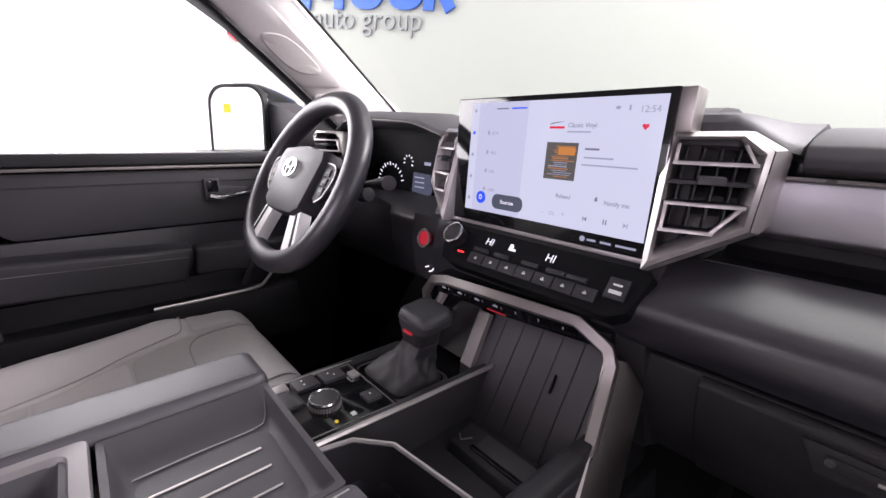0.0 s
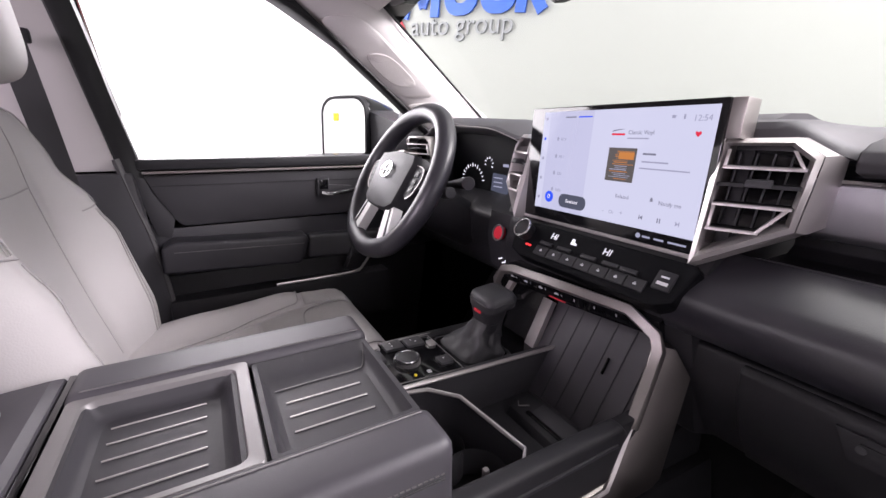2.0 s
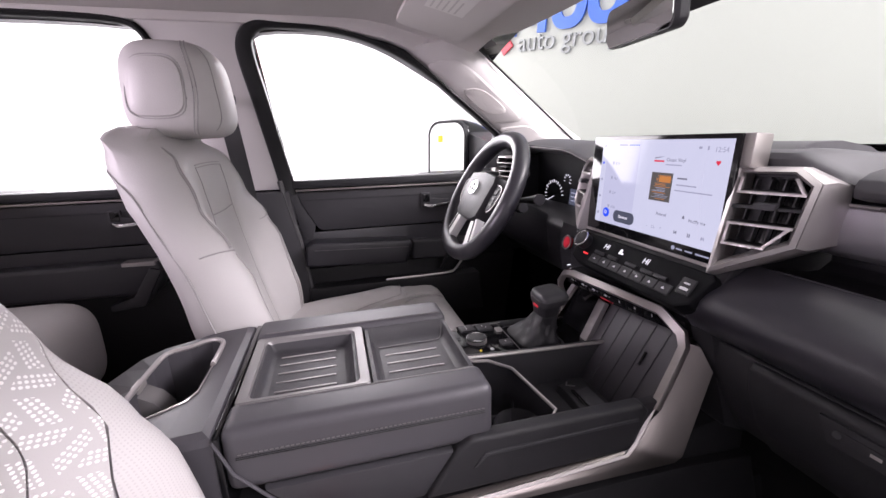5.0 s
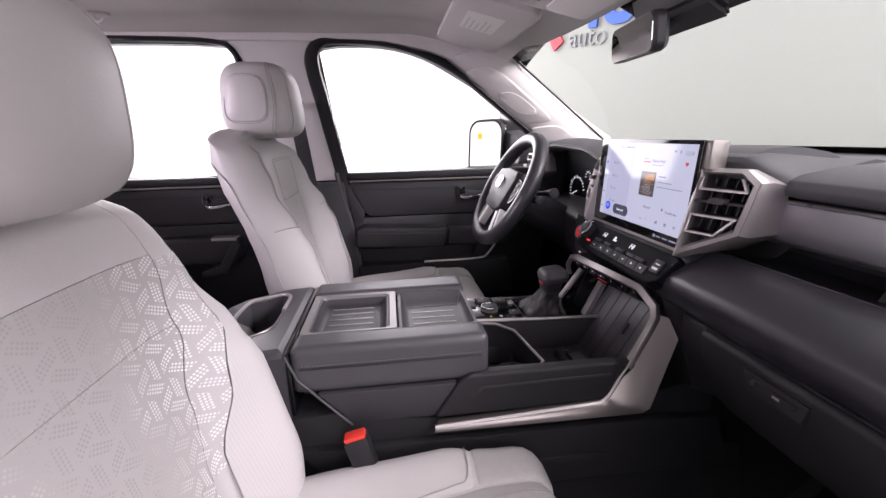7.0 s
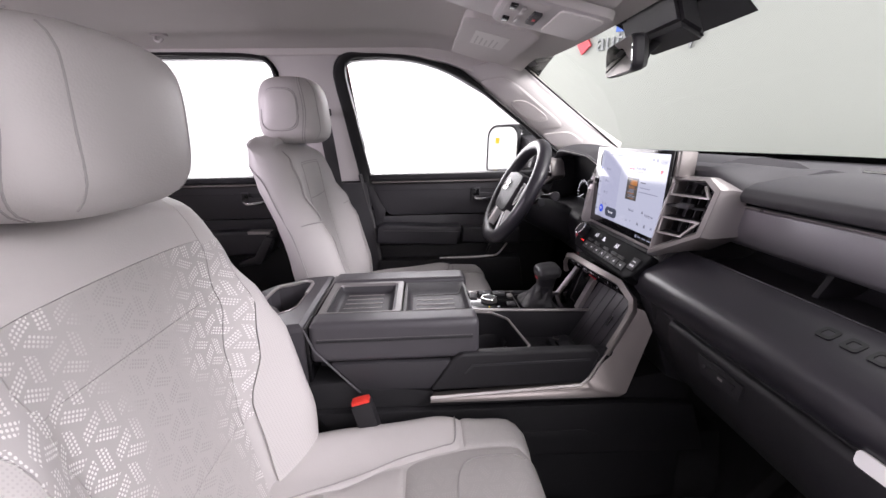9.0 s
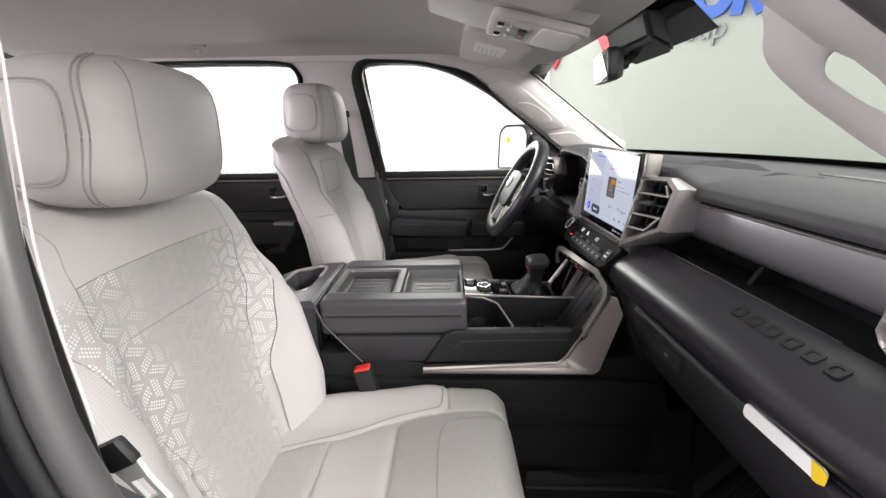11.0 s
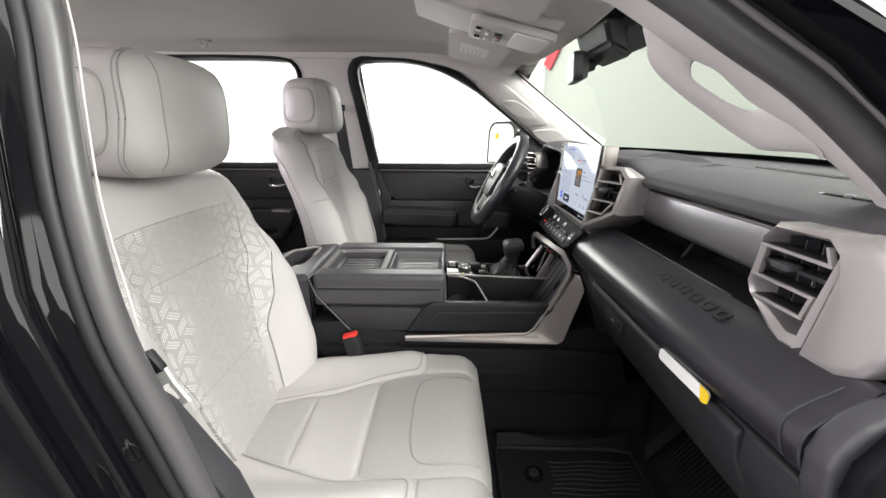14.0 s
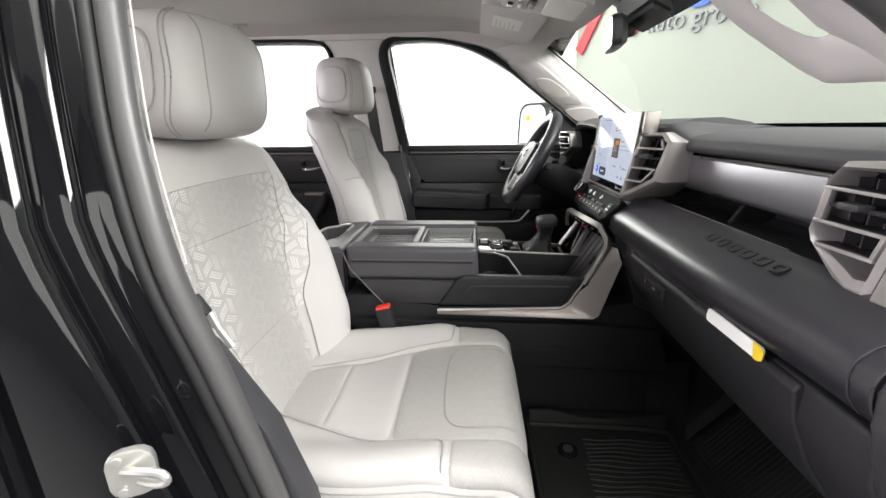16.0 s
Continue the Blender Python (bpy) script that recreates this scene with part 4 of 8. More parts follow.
def pierced_back(backrest):
    """Embossed middle panels between pierced strips and finely pierced bolsters."""
    part("top_panel", sheet(back_front, -0.70, 0.70, 0.8516, 0.995, 28, 12, 0.002), GREY_LEATHER, backrest)
    for sg in (-1, 1):
        a, b = (0.705, 0.95) if sg > 0 else (-0.95, -0.705)
        part("shoulder_panel", sheet(back_front, a, b, 0.815, 0.985, 10, 12, 0.0015), GREY_LEATHER, backrest)
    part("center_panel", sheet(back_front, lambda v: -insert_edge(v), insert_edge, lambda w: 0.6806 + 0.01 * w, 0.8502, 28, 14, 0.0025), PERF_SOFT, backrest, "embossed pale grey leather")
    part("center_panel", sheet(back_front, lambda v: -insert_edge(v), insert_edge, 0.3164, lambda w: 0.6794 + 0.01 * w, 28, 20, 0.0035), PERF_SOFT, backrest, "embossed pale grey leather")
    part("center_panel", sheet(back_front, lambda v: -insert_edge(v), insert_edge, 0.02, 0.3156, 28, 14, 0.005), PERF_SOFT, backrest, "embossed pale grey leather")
    for sg in (-1, 1):
        def ua(v, sg=sg):
            return sg * (insert_edge(v) + 0.006)

        def ub(v, sg=sg):
            return sg * strip_edge(v)
        a, b = (ua, ub) if sg > 0 else (ub, ua)
        part("pierced_strip", sheet(back_front, a, b, 0.30, 0.838, 12, 26, 0.002), PERF, backrest, "pierced leather strip with white dots")

        def uc(v, sg=sg):
            return sg * (strip_edge(v) + 0.006)
        a, b = (uc, 0.925) if sg > 0 else (-0.925, uc)
        part("side_bolster", sheet(back_front, a, b, 0.03, 0.80, 12, 28, 0.003), PERF_FINE, backrest)
        for off in (0.0, 0.018):
            part("piping", seam_line(back_front, [(sg * (0.925 + off), 0.06), (sg * (0.93 + off), 0.3), (sg * (0.93 + off), 0.6), (sg * (0.915 + off), 0.76), (sg * (0.87 + off), 0.82), (sg * (0.72 + off), 0.851 + off * 0.4)], 0.0013, 0.0025), STITCH, backrest)
        # seams on the flank of the backrest
        pts = backrest_ring(0.62)
        flank = pts[36:41] + pts[41:45] if sg > 0 else pts[4::-1] + pts[:51:-1]
        part("flank_seam", tube([p + Vector((sg * 0.001, 0.0005, 0)) for p in flank], 0.0013, 6), STITCH, backrest)
        line = []
        for j in range(20):
            q = backrest_ring(0.08 + 0.86 * j / 19)
            line.append((q[43] if sg > 0 else q[53]) + Vector((sg * 0.001, 0, 0)))
        part("flank_seam", tube(line, 0.0014, 6), STITCH, backrest)
    for dv, r in ((0.0, 0.0014), (0.012, 0.0010)):
        part("cross_seam", seam_line(back_front, [(-0.72, 0.85 + dv), (-0.4, 0.85 + dv), (0, 0.85 + dv), (0.4, 0.85 + dv), (0.72, 0.85 + dv)], r, 0.0036), STITCH, backrest)


def plain_back(backrest):
    """Smooth leather with stitched seams, a small upper panel and a bolster cut across its middle."""
    for dv in (0.0, 0.010):
        part("cross_seam", seam_line(back_front, [(-0.42, 0.886 + dv), (0, 0.886 + dv), (0.42, 0.886 + dv)], 0.0010, 0.0008), STITCH, backrest)
    part("pleat_seam", seam_line(back_front, [(-0.36, 0.705), (0, 0.70), (0.36, 0.705)], 0.0012, 0.0008), STITCH, backrest)
    for sg in (-1, 1):
        for off in (0.0, 0.022):
            part("piping", seam_line(back_front, [(sg * (0.60 + off), 0.995), (sg * (0.76 + off), 0.975), (sg * (0.85 + off), 0.93), (sg * (0.855 + off), 0.84), (sg * (0.845 + off), 0.72), (sg * (0.855 + off), 0.625)], 0.0012, 0.0009, (sg * 0.7, 0.7, 0)), STITCH, backrest)
            part("piping", seam_line(back_front, [(sg * (0.80 + off), 0.60), (sg * (0.79 + off), 0.45), (sg * (0.77 + off), 0.25), (sg * (0.76 + off), 0.05)], 0.0012, 0.0009, (sg * 0.4, 0.9, 0)), STITCH, backrest)
        part("bolster_seam", seam_line(back_front, [(sg * 0.70, 0.600), (sg * 0.82, 0.612), (sg * 0.92, 0.620), (sg * 1.0, 0.610)], 0.0015, 0.0010, (sg * 0.7, 0.7, 0)), STITCH, backrest)
        part("panel_seam", seam_line(back_front, [(sg * 0.42, 0.886), (sg * 0.40, 0.80), (sg * 0.37, 0.70), (sg * 0.40, 0.45), (sg * 0.42, 0.10)], 0.0008, 0.0005), STITCH, backrest)
        line = []
        for v, k in ((0.10, 1), (0.25, 1), (0.40, 1), (0.55, 1), (0.70, 1), (0.80, 1), (0.86, 2), (0.89, 3), (0.90, 5)):
            q = backrest_ring(v, True)
            line.append(q[40 + k if sg > 0 else (56 - k) % 56] + Vector((sg * 0.0012, 0, 0)))
        part("flank_seam", tube(smooth_path(line, 4), 0.0014, 6), STITCH, backrest)


def seat(name, label, group, plain=False):
    s = thing(name, label, "seat", group)
    us = [-1 + 2 * k / 40 for k in range(41)]
    # backrest
    rings = [backrest_ring(j / 26, plain) for j in range(27)]
    top = rings[-1]
    mid = sum(top, Vector()) / len(top)
    for w, up_ in ((0.93, 0.010), (0.75, 0.020), (0.4, 0.026)):
        rings.append([mid.lerp(p, w) + Vector((0, 0, up_)) for p in top])
    backrest = part("backrest", loft(rings), GREY_LEATHER_DEEP, s, "pale grey leather backrest")
    if plain:
        plain_back(backrest)
    else:
        pierced_back(backrest)
    # cushion
    rings = []
    for j in range(29):
        v = j / 28
        top = [Vector(cushion_top(u, v)) for u in us]
        zb = 0.10
        half = top[-1].x
        low = [Vector((half * (1 - 2 * k / 14), top[20].y - 0.025 * smoothstep(0.9, 1, v), zb)) for k in range(15)]
        rings.append(top + low)
    cush = part("cushion", loft(rings), GREY_LEATHER_DEEP, s, "pale grey leather seat cushion")
    up = (0, 0, 1)
    ce = cushion_edge
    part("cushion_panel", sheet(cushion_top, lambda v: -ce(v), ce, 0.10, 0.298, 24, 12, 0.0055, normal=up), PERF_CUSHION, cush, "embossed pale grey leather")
    part("cushion_panel", sheet(cushion_top, lambda v: -ce(v), ce, 0.302, 0.528, 24, 12, 0.0055, normal=up), GREY_LEATHER, cush)
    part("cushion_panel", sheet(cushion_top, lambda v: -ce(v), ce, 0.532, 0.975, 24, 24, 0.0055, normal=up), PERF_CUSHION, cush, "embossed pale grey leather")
    for sg in (-1, 1):
        a, b = (lambda v: ce(v) + 0.006, 0.925) if sg > 0 else (-0.925, lambda v: -ce(v) - 0.006)
        part("cushion_bolster", sheet(cushion_top, a, b, 0.06, lambda w: 0.71, 14, 22, 0.005, normal=up), GREY_LEATHER, cush)
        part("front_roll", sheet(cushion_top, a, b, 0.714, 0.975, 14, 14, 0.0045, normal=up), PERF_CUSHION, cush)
        part("stitching", seam_line(cushion_top, [(sg * (ce(v) + 0.035), v) for v in (0.1, 0.3, 0.5, 0.64)] + [(sg * 0.66, 0.69), (sg * 0.9, 0.695)], 0.0012, 0.0055, up), STITCH, cush)
        part("stitching", seam_line(cushion_top, [(sg * 0.93, 0.09), (sg * 0.94, 0.5), (sg * 0.94, 0.95)], 0.0012, 0.002, up), STITCH, cush)
    part("stitching", seam_line(cushion_top, [(-0.50, 0.90), (-0.50, 0.75), (-0.42, 0.70), (-0.25, 0.685), (0, 0.682), (0.25, 0.685), (0.42, 0.70), (0.50, 0.75), (0.50, 0.90)], 0.0014, 0.0065, up), STITCH, cush)
    # headrest
    hr = part("headrest", headrest_mesh(), GREY_LEATHER, s, "pale grey leather headrest")
    for sg in (-1, 1):
        ringp = []
        for k in range(28):
            a = 2 * math.pi * k / 28
            c, t = math.cos(a), math.sin(a)
            c, t = math.copysign(abs(c) ** 0.62, c), math.copysign(abs(t) ** 0.62, t)
            ringp.append(Vector((0, -0.088 + 0.042 * c, HR_Z + 0.055 * t)))
        mid = Vector((0, -0.088, HR_Z))
        face = lambda q: Vector((sg * headrest_half(q.y, q.z), q.y, q.z))
        puffed = [[face(mid.lerp(q, w)) + Vector((sg * lift, 0, 0)) for q in ringp] for w, lift in ((1.0, -0.002), (0.95, 0.003), (0.7, 0.005), (0.3, 0.006))]
        part("side_patch", loft(puffed), GREY_LEATHER, hr)
        part("patch_piping", tube([face(mid.lerp(q, 1.04)) + Vector((sg * 0.0003, 0, 0)) for q in ringp], 0.0012, 6, True), STITCH, hr)
        for off in (0.0, 0.006):
            line = []
            for k in range(23):
                z = HR_Z - 0.087 + 0.175 * k / 22
                y = -0.032 + off - 0.018 * ((z - HR_Z) / 0.09) ** 2
                line.append(Vector((sg * (headrest_half(y, z) + 0.0005), y, z)))
            part("piping", tube(line, 0.0012, 6), STITCH, hr)
        part("post", tube([(sg * 0.055, -0.13, 0.68), (sg * 0.055, -0.095, 0.81)], 0.006, 10), CHROME, s)
    for sg in (-1, 1):
        line = []
        for k in range(21):
            z = HR_Z - 0.080 + 0.160 * k / 20
            x = sg * (0.080 - 0.006 * ((z - HR_Z) / 0.08) ** 2)
            line.append(Vector((x, headrest_front(x, z) + 0.0004, z)))
        part("front_seam", tube(line, 0.0011, 6), STITCH, hr)
    # side shield with controls
    for sg in (-1, 1):
        part("side_shield", prism([(-0.10, 0.10), (0.40, 0.10), (0.41, 0.17), (0.30, 0.20), (0.0, 0.23), (-0.12, 0.26)], "x", sg * 0.235, sg * 0.262, 0.006), BLACK_PLASTIC, s)
        part("rail", box(sg * 0.19 - 0.02, sg * 0.19 + 0.02, -0.10, 0.42, 0.03, 0.10, 0.004), BLACK_PLASTIC, s)
        part("rail_bracket", box(sg * 0.19 - 0.022, sg * 0.19 + 0.022, 0.40, 0.46, 0.0, 0.10, 0.006), BLACK_PLASTIC, s)
        part("rail_bracket", box(sg * 0.19 - 0.022, sg * 0.19 + 0.022, -0.14, -0.08, 0.0, 0.10, 0.006), BLACK_PLASTIC, s)
    return s


HR_Z, HR_HALF_Z = 0.868, 0.094


def headrest_half(y, z):
    """Half the width of the headrest at a depth and a height."""
    k = max(0.0, 1 - abs((z - HR_Z) / HR_HALF_Z) ** 3.6)
    w = 0.127 * k ** (1 / 3.6)
    d = (y + 0.075) / 0.078
    return w * max(0.0, 1 - abs(d) ** 3.4) ** (1 / 3.4) * (1.0 - 0.05 * d)


def headrest_front(x, z):
    """The depth of the headrest's front face at a place on it."""
    f = (z - HR_Z) / HR_HALF_Z
    k = max(0.0, 1 - abs(f) ** 3.6) ** (1 / 3.6)
    best = None
    for i in range(121):
        a = math.pi * i / 120
        c, s = math.cos(a), math.sin(a)
        r = (abs(c) ** 3.4 + abs(s) ** 3.4) ** (-1 / 3.4)
        px_ = 0.127 * k * r * c * (1 - 0.05 * r * s)
        if best is None or abs(px_ - x) < best[0]:
            best = (abs(px_ - x), -0.075 + 0.078 * k * r * s - 0.03 * (f + 0.2) * 0.3 + 0.010 * (1 - (px_ / 0.127) ** 2) * max(0, s) * k)
    return best[1]


def headrest_mesh():
    rings = []
    for j in range(25):
        f = -1 + 2 * j / 24
        f = math.copysign(1 - (1 - abs(f)) ** 1.7, f) * 0.999
        z = HR_Z + HR_HALF_Z * f
        k = max(0.0, 1 - abs(f) ** 3.6) ** (1 / 3.6)
        ring = []
        for i in range(44):
            a = 2 * math.pi * i / 44
            c, s = math.cos(a), math.sin(a)
            r = (abs(c) ** 3.4 + abs(s) ** 3.4) ** (-1 / 3.4)
            y = -0.075 + 0.078 * k * r * s - 0.03 * (f + 0.2) * 0.3
            x = 0.127 * k * r * c * (1 - 0.05 * r * s)
            y += 0.010 * (1 - (x / 0.127) ** 2) * max(0, s) * k
            ring.append((x, y, z))
        rings.append(ring)
    return loft(rings)


passenger = seat("front_seat", "pale grey leather front passenger seat with pierced pattern", "front seats")
driver = seat("front_seat", "pale grey leather driver's seat with stitched seams, set a little higher", "front seats", True)
driver.matrix_basis = pose(-0.42, 0.045, 0.058)
for child in driver.children:
    if child.name.split(".")[0] in ("backrest", "headrest", "post"):
        child.location.y -= 0.022 if child.name.startswith("backrest") else 0.042
        child.location.z -= 0.0 if child.name.startswith("backrest") else 0.006
        if child.name.startswith("headrest"):
            child.scale.x = 0.94
# the driver's headrest is deeper at its foot
for child in driver.children:
    if child.name.split(".")[0] == "headrest":
        for ob in (child, *child.children):
            for vert in ob.data.vertices:
                low = min(1.0, max(0.0, (HR_Z + HR_HALF_Z - vert.co.z) / (2 * HR_HALF_Z)))
                vert.co.y -= 0.030 * low * min(1.0, max(0.0, (-0.05 - vert.co.y) / 0.09))
for child in passenger.children:
    if child.name.split(".")[0] in ("headrest", "post"):
        child.location.y -= 0.016
        child.location.z -= 0.010
# the passenger's headrest stands further forward at its top
for child in passenger.children:
    if child.name.split(".")[0] == "headrest":
        for ob in (child, *child.children):
            ob.data = ob.data.copy()
            for vert in ob.data.vertices:
                vert.co.y += 0.12 * (vert.co.z - (HR_Z - HR_HALF_Z))
                vert.co.x *= 1.08
passenger.matrix_basis = pose(0.44, 0.0, 0.0) @ Matrix.Diagonal((1.04, 1.0, 1.0, 1.0))
for sx in (-0.19, 0.19):
    solid("seat_riser", box(-0.43 + sx - 0.03, -0.43 + sx + 0.03, -0.12, 0.50, 0.0, 0.064, 0.004), BLACK_PLASTIC, "black steel riser under the driver's seat", "seat rail")

# rear bench
bench = thing("rear_bench", "pale grey leather rear bench seat", "seat")
for x0, x1 in ((-0.745, -0.25), (-0.245, 0.245), (0.25, 0.745)):
    part("cushion", box(x0, x1, -1.05, -0.47, 0.13, 0.405, 0.11, 8), GREY_LEATHER, bench, "pale grey leather bench cushion")
    part("backrest", box(x0 + 0.03, x1 - 0.03, -1.22, -1.02, 0.36, 0.84, 0.05, 4), GREY_LEATHER, bench)
part("base", box(-0.66, 0.66, -1.0, -0.60, 0.0, 0.17, 0.01), BLACK_PLASTIC, bench)

# ---- dashboard ----
dash = thing("dashboard", "charcoal dashboard with satin silver vent frames", "dashboard")


def dash_strip(profile, x0, x1, name, material, label="", bevel=0.004, bulge=None):
    """A (y, z) profile drawn along the width, bowed forward at both ends like the windscreen."""
    n = max(2, int(abs(x1 - x0) / 0.05))
    rings = []
    for k in range(n + 1):
        x = x0 + (x1 - x0) * k / n
        rings.append([(x, y, z) for y, z in profile])
    bm = loft(rings)
    bmesh.ops.recalc_face_normals(bm, faces=bm.faces)
    if bevel:
        sharp = [e for e in bm.edges if len(e.link_faces) == 2 and e.calc_face_angle(0) > radians(28)]
        bmesh.ops.bevel(bm, geom=sharp, offset=bevel, segments=3, profile=0.6, affect="EDGES", clamp_overlap=True)
    return part(name, bm, material, dash, label)


# broad top under the glass
bm = bmesh.new()
rings = []
for k in range(25):
    s = -1 + 2 * k / 24
    x = 0.795 * s
    bow = 1 - s * s
    yb = 1.135 + 0.20 * bow
    f0 = 0.10 * (1 - smoothstep(-0.26, -0.20, x))
    rings.append([(x, 0.86 + f0, 0.70), (x, 0.87 + f0, 0.745), (x, 0.90 + f0, 0.757), (x, 0.98 + 0.4 * f0, 0.762), (x, 1.05 + 0.05 * bow, 0.763), (x, yb - 0.05, 0.760), (x, yb - 0.012, 0.763), (x, yb, 0.761), (x, yb, 0.70), (x, 0.95, 0.66)])
part("dash_top", loft(rings), DASH_SKIN, dash)
# raised pad before the passenger
dash_strip([(0.815, 0.728), (0.812, 0.738), (0.818, 0.750), (0.835, 0.758), (0.90, 0.768), (0.98, 0.772), (1.02, 0.764), (1.02, 0.74), (0.84, 0.722)], 0.272, 0.79, "upper_pad", DASH_SKIN, "charcoal soft pad over the fascia", 0.003)
# fascia with a bright edge, open shelf, padded roll, glovebox
dash_strip([(0.845, 0.648), (0.838, 0.655), (0.834, 0.68), (0.838, 0.714), (0.855, 0.718), (0.90, 0.718), (0.90, 0.648)], 0.225, 0.70, "fascia", SATIN_FASCIA, "smoked satin fascia panel", 0.003)
part("fascia_edge", tube([(x, 0.8375, 0.716) for x in (0.225, 0.4, 0.55, 0.70)], 0.0022, 6), SILVER, dash, "thin bright edge line")
# black strip put in for the shade between fascia and pad
part("shadow_gap", box(0.22, 0.79, 0.85, 0.90, 0.716, 0.732, 0.001), GLOSS_BLACK, dash)
dash_strip([(0.795, 0.612), (0.80, 0.603), (0.90, 0.598), (0.935, 0.61), (0.935, 0.66), (0.92, 0.66), (0.92, 0.62), (0.90, 0.608)], 0.20, 0.68, "shelf", BLACK_PLASTIC, "black open shelf", 0.002)
part("shelf_divider", prism([(0.84, 0.60), (0.92, 0.60), (0.92, 0.65), (0.87, 0.65)], "x", 0.395, 0.405, 0.002), BLACK_PLASTIC, dash)
roll = [(0.80, 0.598), (0.799, 0.617), (0.795, 0.6215), (0.785, 0.620), (0.760, 0.6065), (0.735, 0.592), (0.722, 0.5825), (0.7155, 0.573), (0.714, 0.560), (0.719, 0.540), (0.733, 0.522), (0.752, 0.513), (0.80, 0.51)]


def roll_back(x):
    return 0.013 * smoothstep(0.58, 0.80, x)


bm = loft([[(x, y + roll_back(x) * (1 if y < 0.78 else 0), z) for y, z in roll] for x in [0.150 + (0.8335 - 0.150) * k / 16 for k in range(17)]])
part("padded_roll", bm, ROLL_SKIN, dash, "charcoal leather roll")
part("roll_piping", tube([(0.21, 0.795, 0.6210), (0.5, 0.797, 0.6210), (0.615, 0.797, 0.6210)], 0.002, 6), BLACK_PLASTIC, dash)
glove = dash_strip([(0.748, 0.505), (0.742, 0.497), (0.748, 0.46), (0.775, 0.40), (0.815, 0.345), (0.86, 0.335), (0.90, 0.36), (0.80, 0.505)], 0.240, 0.742, "glovebox_door", BLACK_PLASTIC, "black glovebox door", 0.004)
dash_strip([(0.752, 0.508), (0.752, 0.46), (0.782, 0.40), (0.82, 0.345), (0.90, 0.34), (0.98, 0.34), (1.1, 0.36), (1.1, 0.60), (0.80, 0.60), (0.80, 0.508)], 0.165, 0.8335, "lower_dash", BLACK_PLASTIC, "", 0.006)
part("latch_recess", prism([(0.330, 0.489), (0.43, 0.489), (0.425, 0.462), (0.345, 0.458)], "y", 0.7395, 0.760, 0.002), BLACK_PLASTIC, glove)
part("latch", prism([(0.350, 0.482), (0.418, 0.482), (0.412, 0.470), (0.358, 0.468)], "y", 0.7375, 0.745, 0.002), BLACK_PLASTIC, glove)
part("latch_mark", box(0.384, 0.394, 0.7365, 0.7385, 0.474, 0.4775, 0), SILVER, glove)
part("keyhole", disc((0.353, 0.7385, 0.476), (0, -1, 0.2), 0.0042, 0.006), DARK_PLASTIC, glove, "small dull lock")
# raised lettering on the roll stands as plain shapes
LETTER = textured("gloss_black_badge", (0.016, 0.016, 0.018), 0.3)
for k in range(6):
    x = 0.494 + k * 0.0295
    w = 0.020
    m = Matrix.Translation((x + w / 2, 0.764, 0.6088)) @ Matrix.Rotation(radians(24), 4, "X")
    outer_, inner_ = rounded_rect(w, 0.019, 0.004, 3), rounded_rect(w - 0.0085, 0.0105, 0.0025, 3)
    bm = loft([[(p[0], p[1], z) for p in line] for line, z in ((inner_, -0.001), (inner_, 0.0012), (outer_, 0.0012), (outer_, -0.001))], caps=False)
    part("badge_shape", placed(bm, m), LETTER, dash, "raised black badge shape")
# hood over the gauges and the middle
hood = []
for k in range(41):
    s = k / 40
    x = -0.77 + 0.95 * s
    z = 0.748 + 0.043 * smoothstep(-0.75, -0.62, x) - 0.008 * smoothstep(-0.58, -0.36, x) - 0.024 * smoothstep(-0.36, -0.24, x) + 0.020 * smoothstep(-0.20, 0.0, x)
    y = 0.805 + 0.012 * smoothstep(-0.55, -0.75, x) + 0.02 * smoothstep(-0.2, -0.05, x)
    hood.append([(x, y + 0.004, z - 0.014), (x, y - 0.002, z - 0.009), (x, y, z - 0.002), (x, y + 0.012, z + 0.004), (x, y + 0.05, z + 0.013), (x, y + 0.10, z + 0.014), (x, y + 0.16, z + 0.004), (x, y + 0.21, z - 0.018), (x, y + 0.25, 0.75), (x, y + 0.25, 0.72), (x, y + 0.05, z - 0.024)])
part("gauge_hood", loft(hood), DASH_SKIN, dash, "charcoal padded hood over the gauges")
part("hood_line", tube(smooth_path([(-0.64, 0.806, 0.778), (-0.57, 0.803, 0.7835), (-0.45, 0.803, 0.780), (-0.36, 0.803, 0.774), (-0.29, 0.803, 0.758), (-0.255, 0.804, 0.748)], 5), 0.0012, 5), SILVER, dash, "thin bright line under the hood")
# middle hood between the screen and the passenger's pad
rings = []
for k in range(13):
    x = 0.10 + 0.166 * k / 12
    fall = smoothstep(0.205, 0.268, x)
    top = 0.782 - 0.032 * fall
    y = 0.797 + 0.004 * smoothstep(0.15, 0.2, x) + 0.034 * fall
    rings.append([(x, y + 0.02, 0.742 - 0.004 * fall), (x, y, 0.748 - 0.006 * fall), (x, y - 0.002, top - 0.010), (x, y + 0.004, top - 0.002), (x, y + 0.018, top + 0.001), (x, y + 0.07, top + 0.002 + 0.012 * fall), (x, y + 0.13, 0.776), (x, 1.00, 0.770), (x, 1.05, 0.7645), (x, 1.06, 0.74)])
part("middle_hood", loft(rings), DASH_SKIN, dash, "charcoal hood beside the screen")
binnacle = part("gauge_panel", prism([(-0.70, 0.575), (-0.28, 0.575), (-0.26, 0.70), (-0.29, 0.75), (-0.36, 0.772), (-0.68, 0.776)], "y", 0.872, 0.89, 0.004), PIANO, dash, "black gauge panel with white scales")
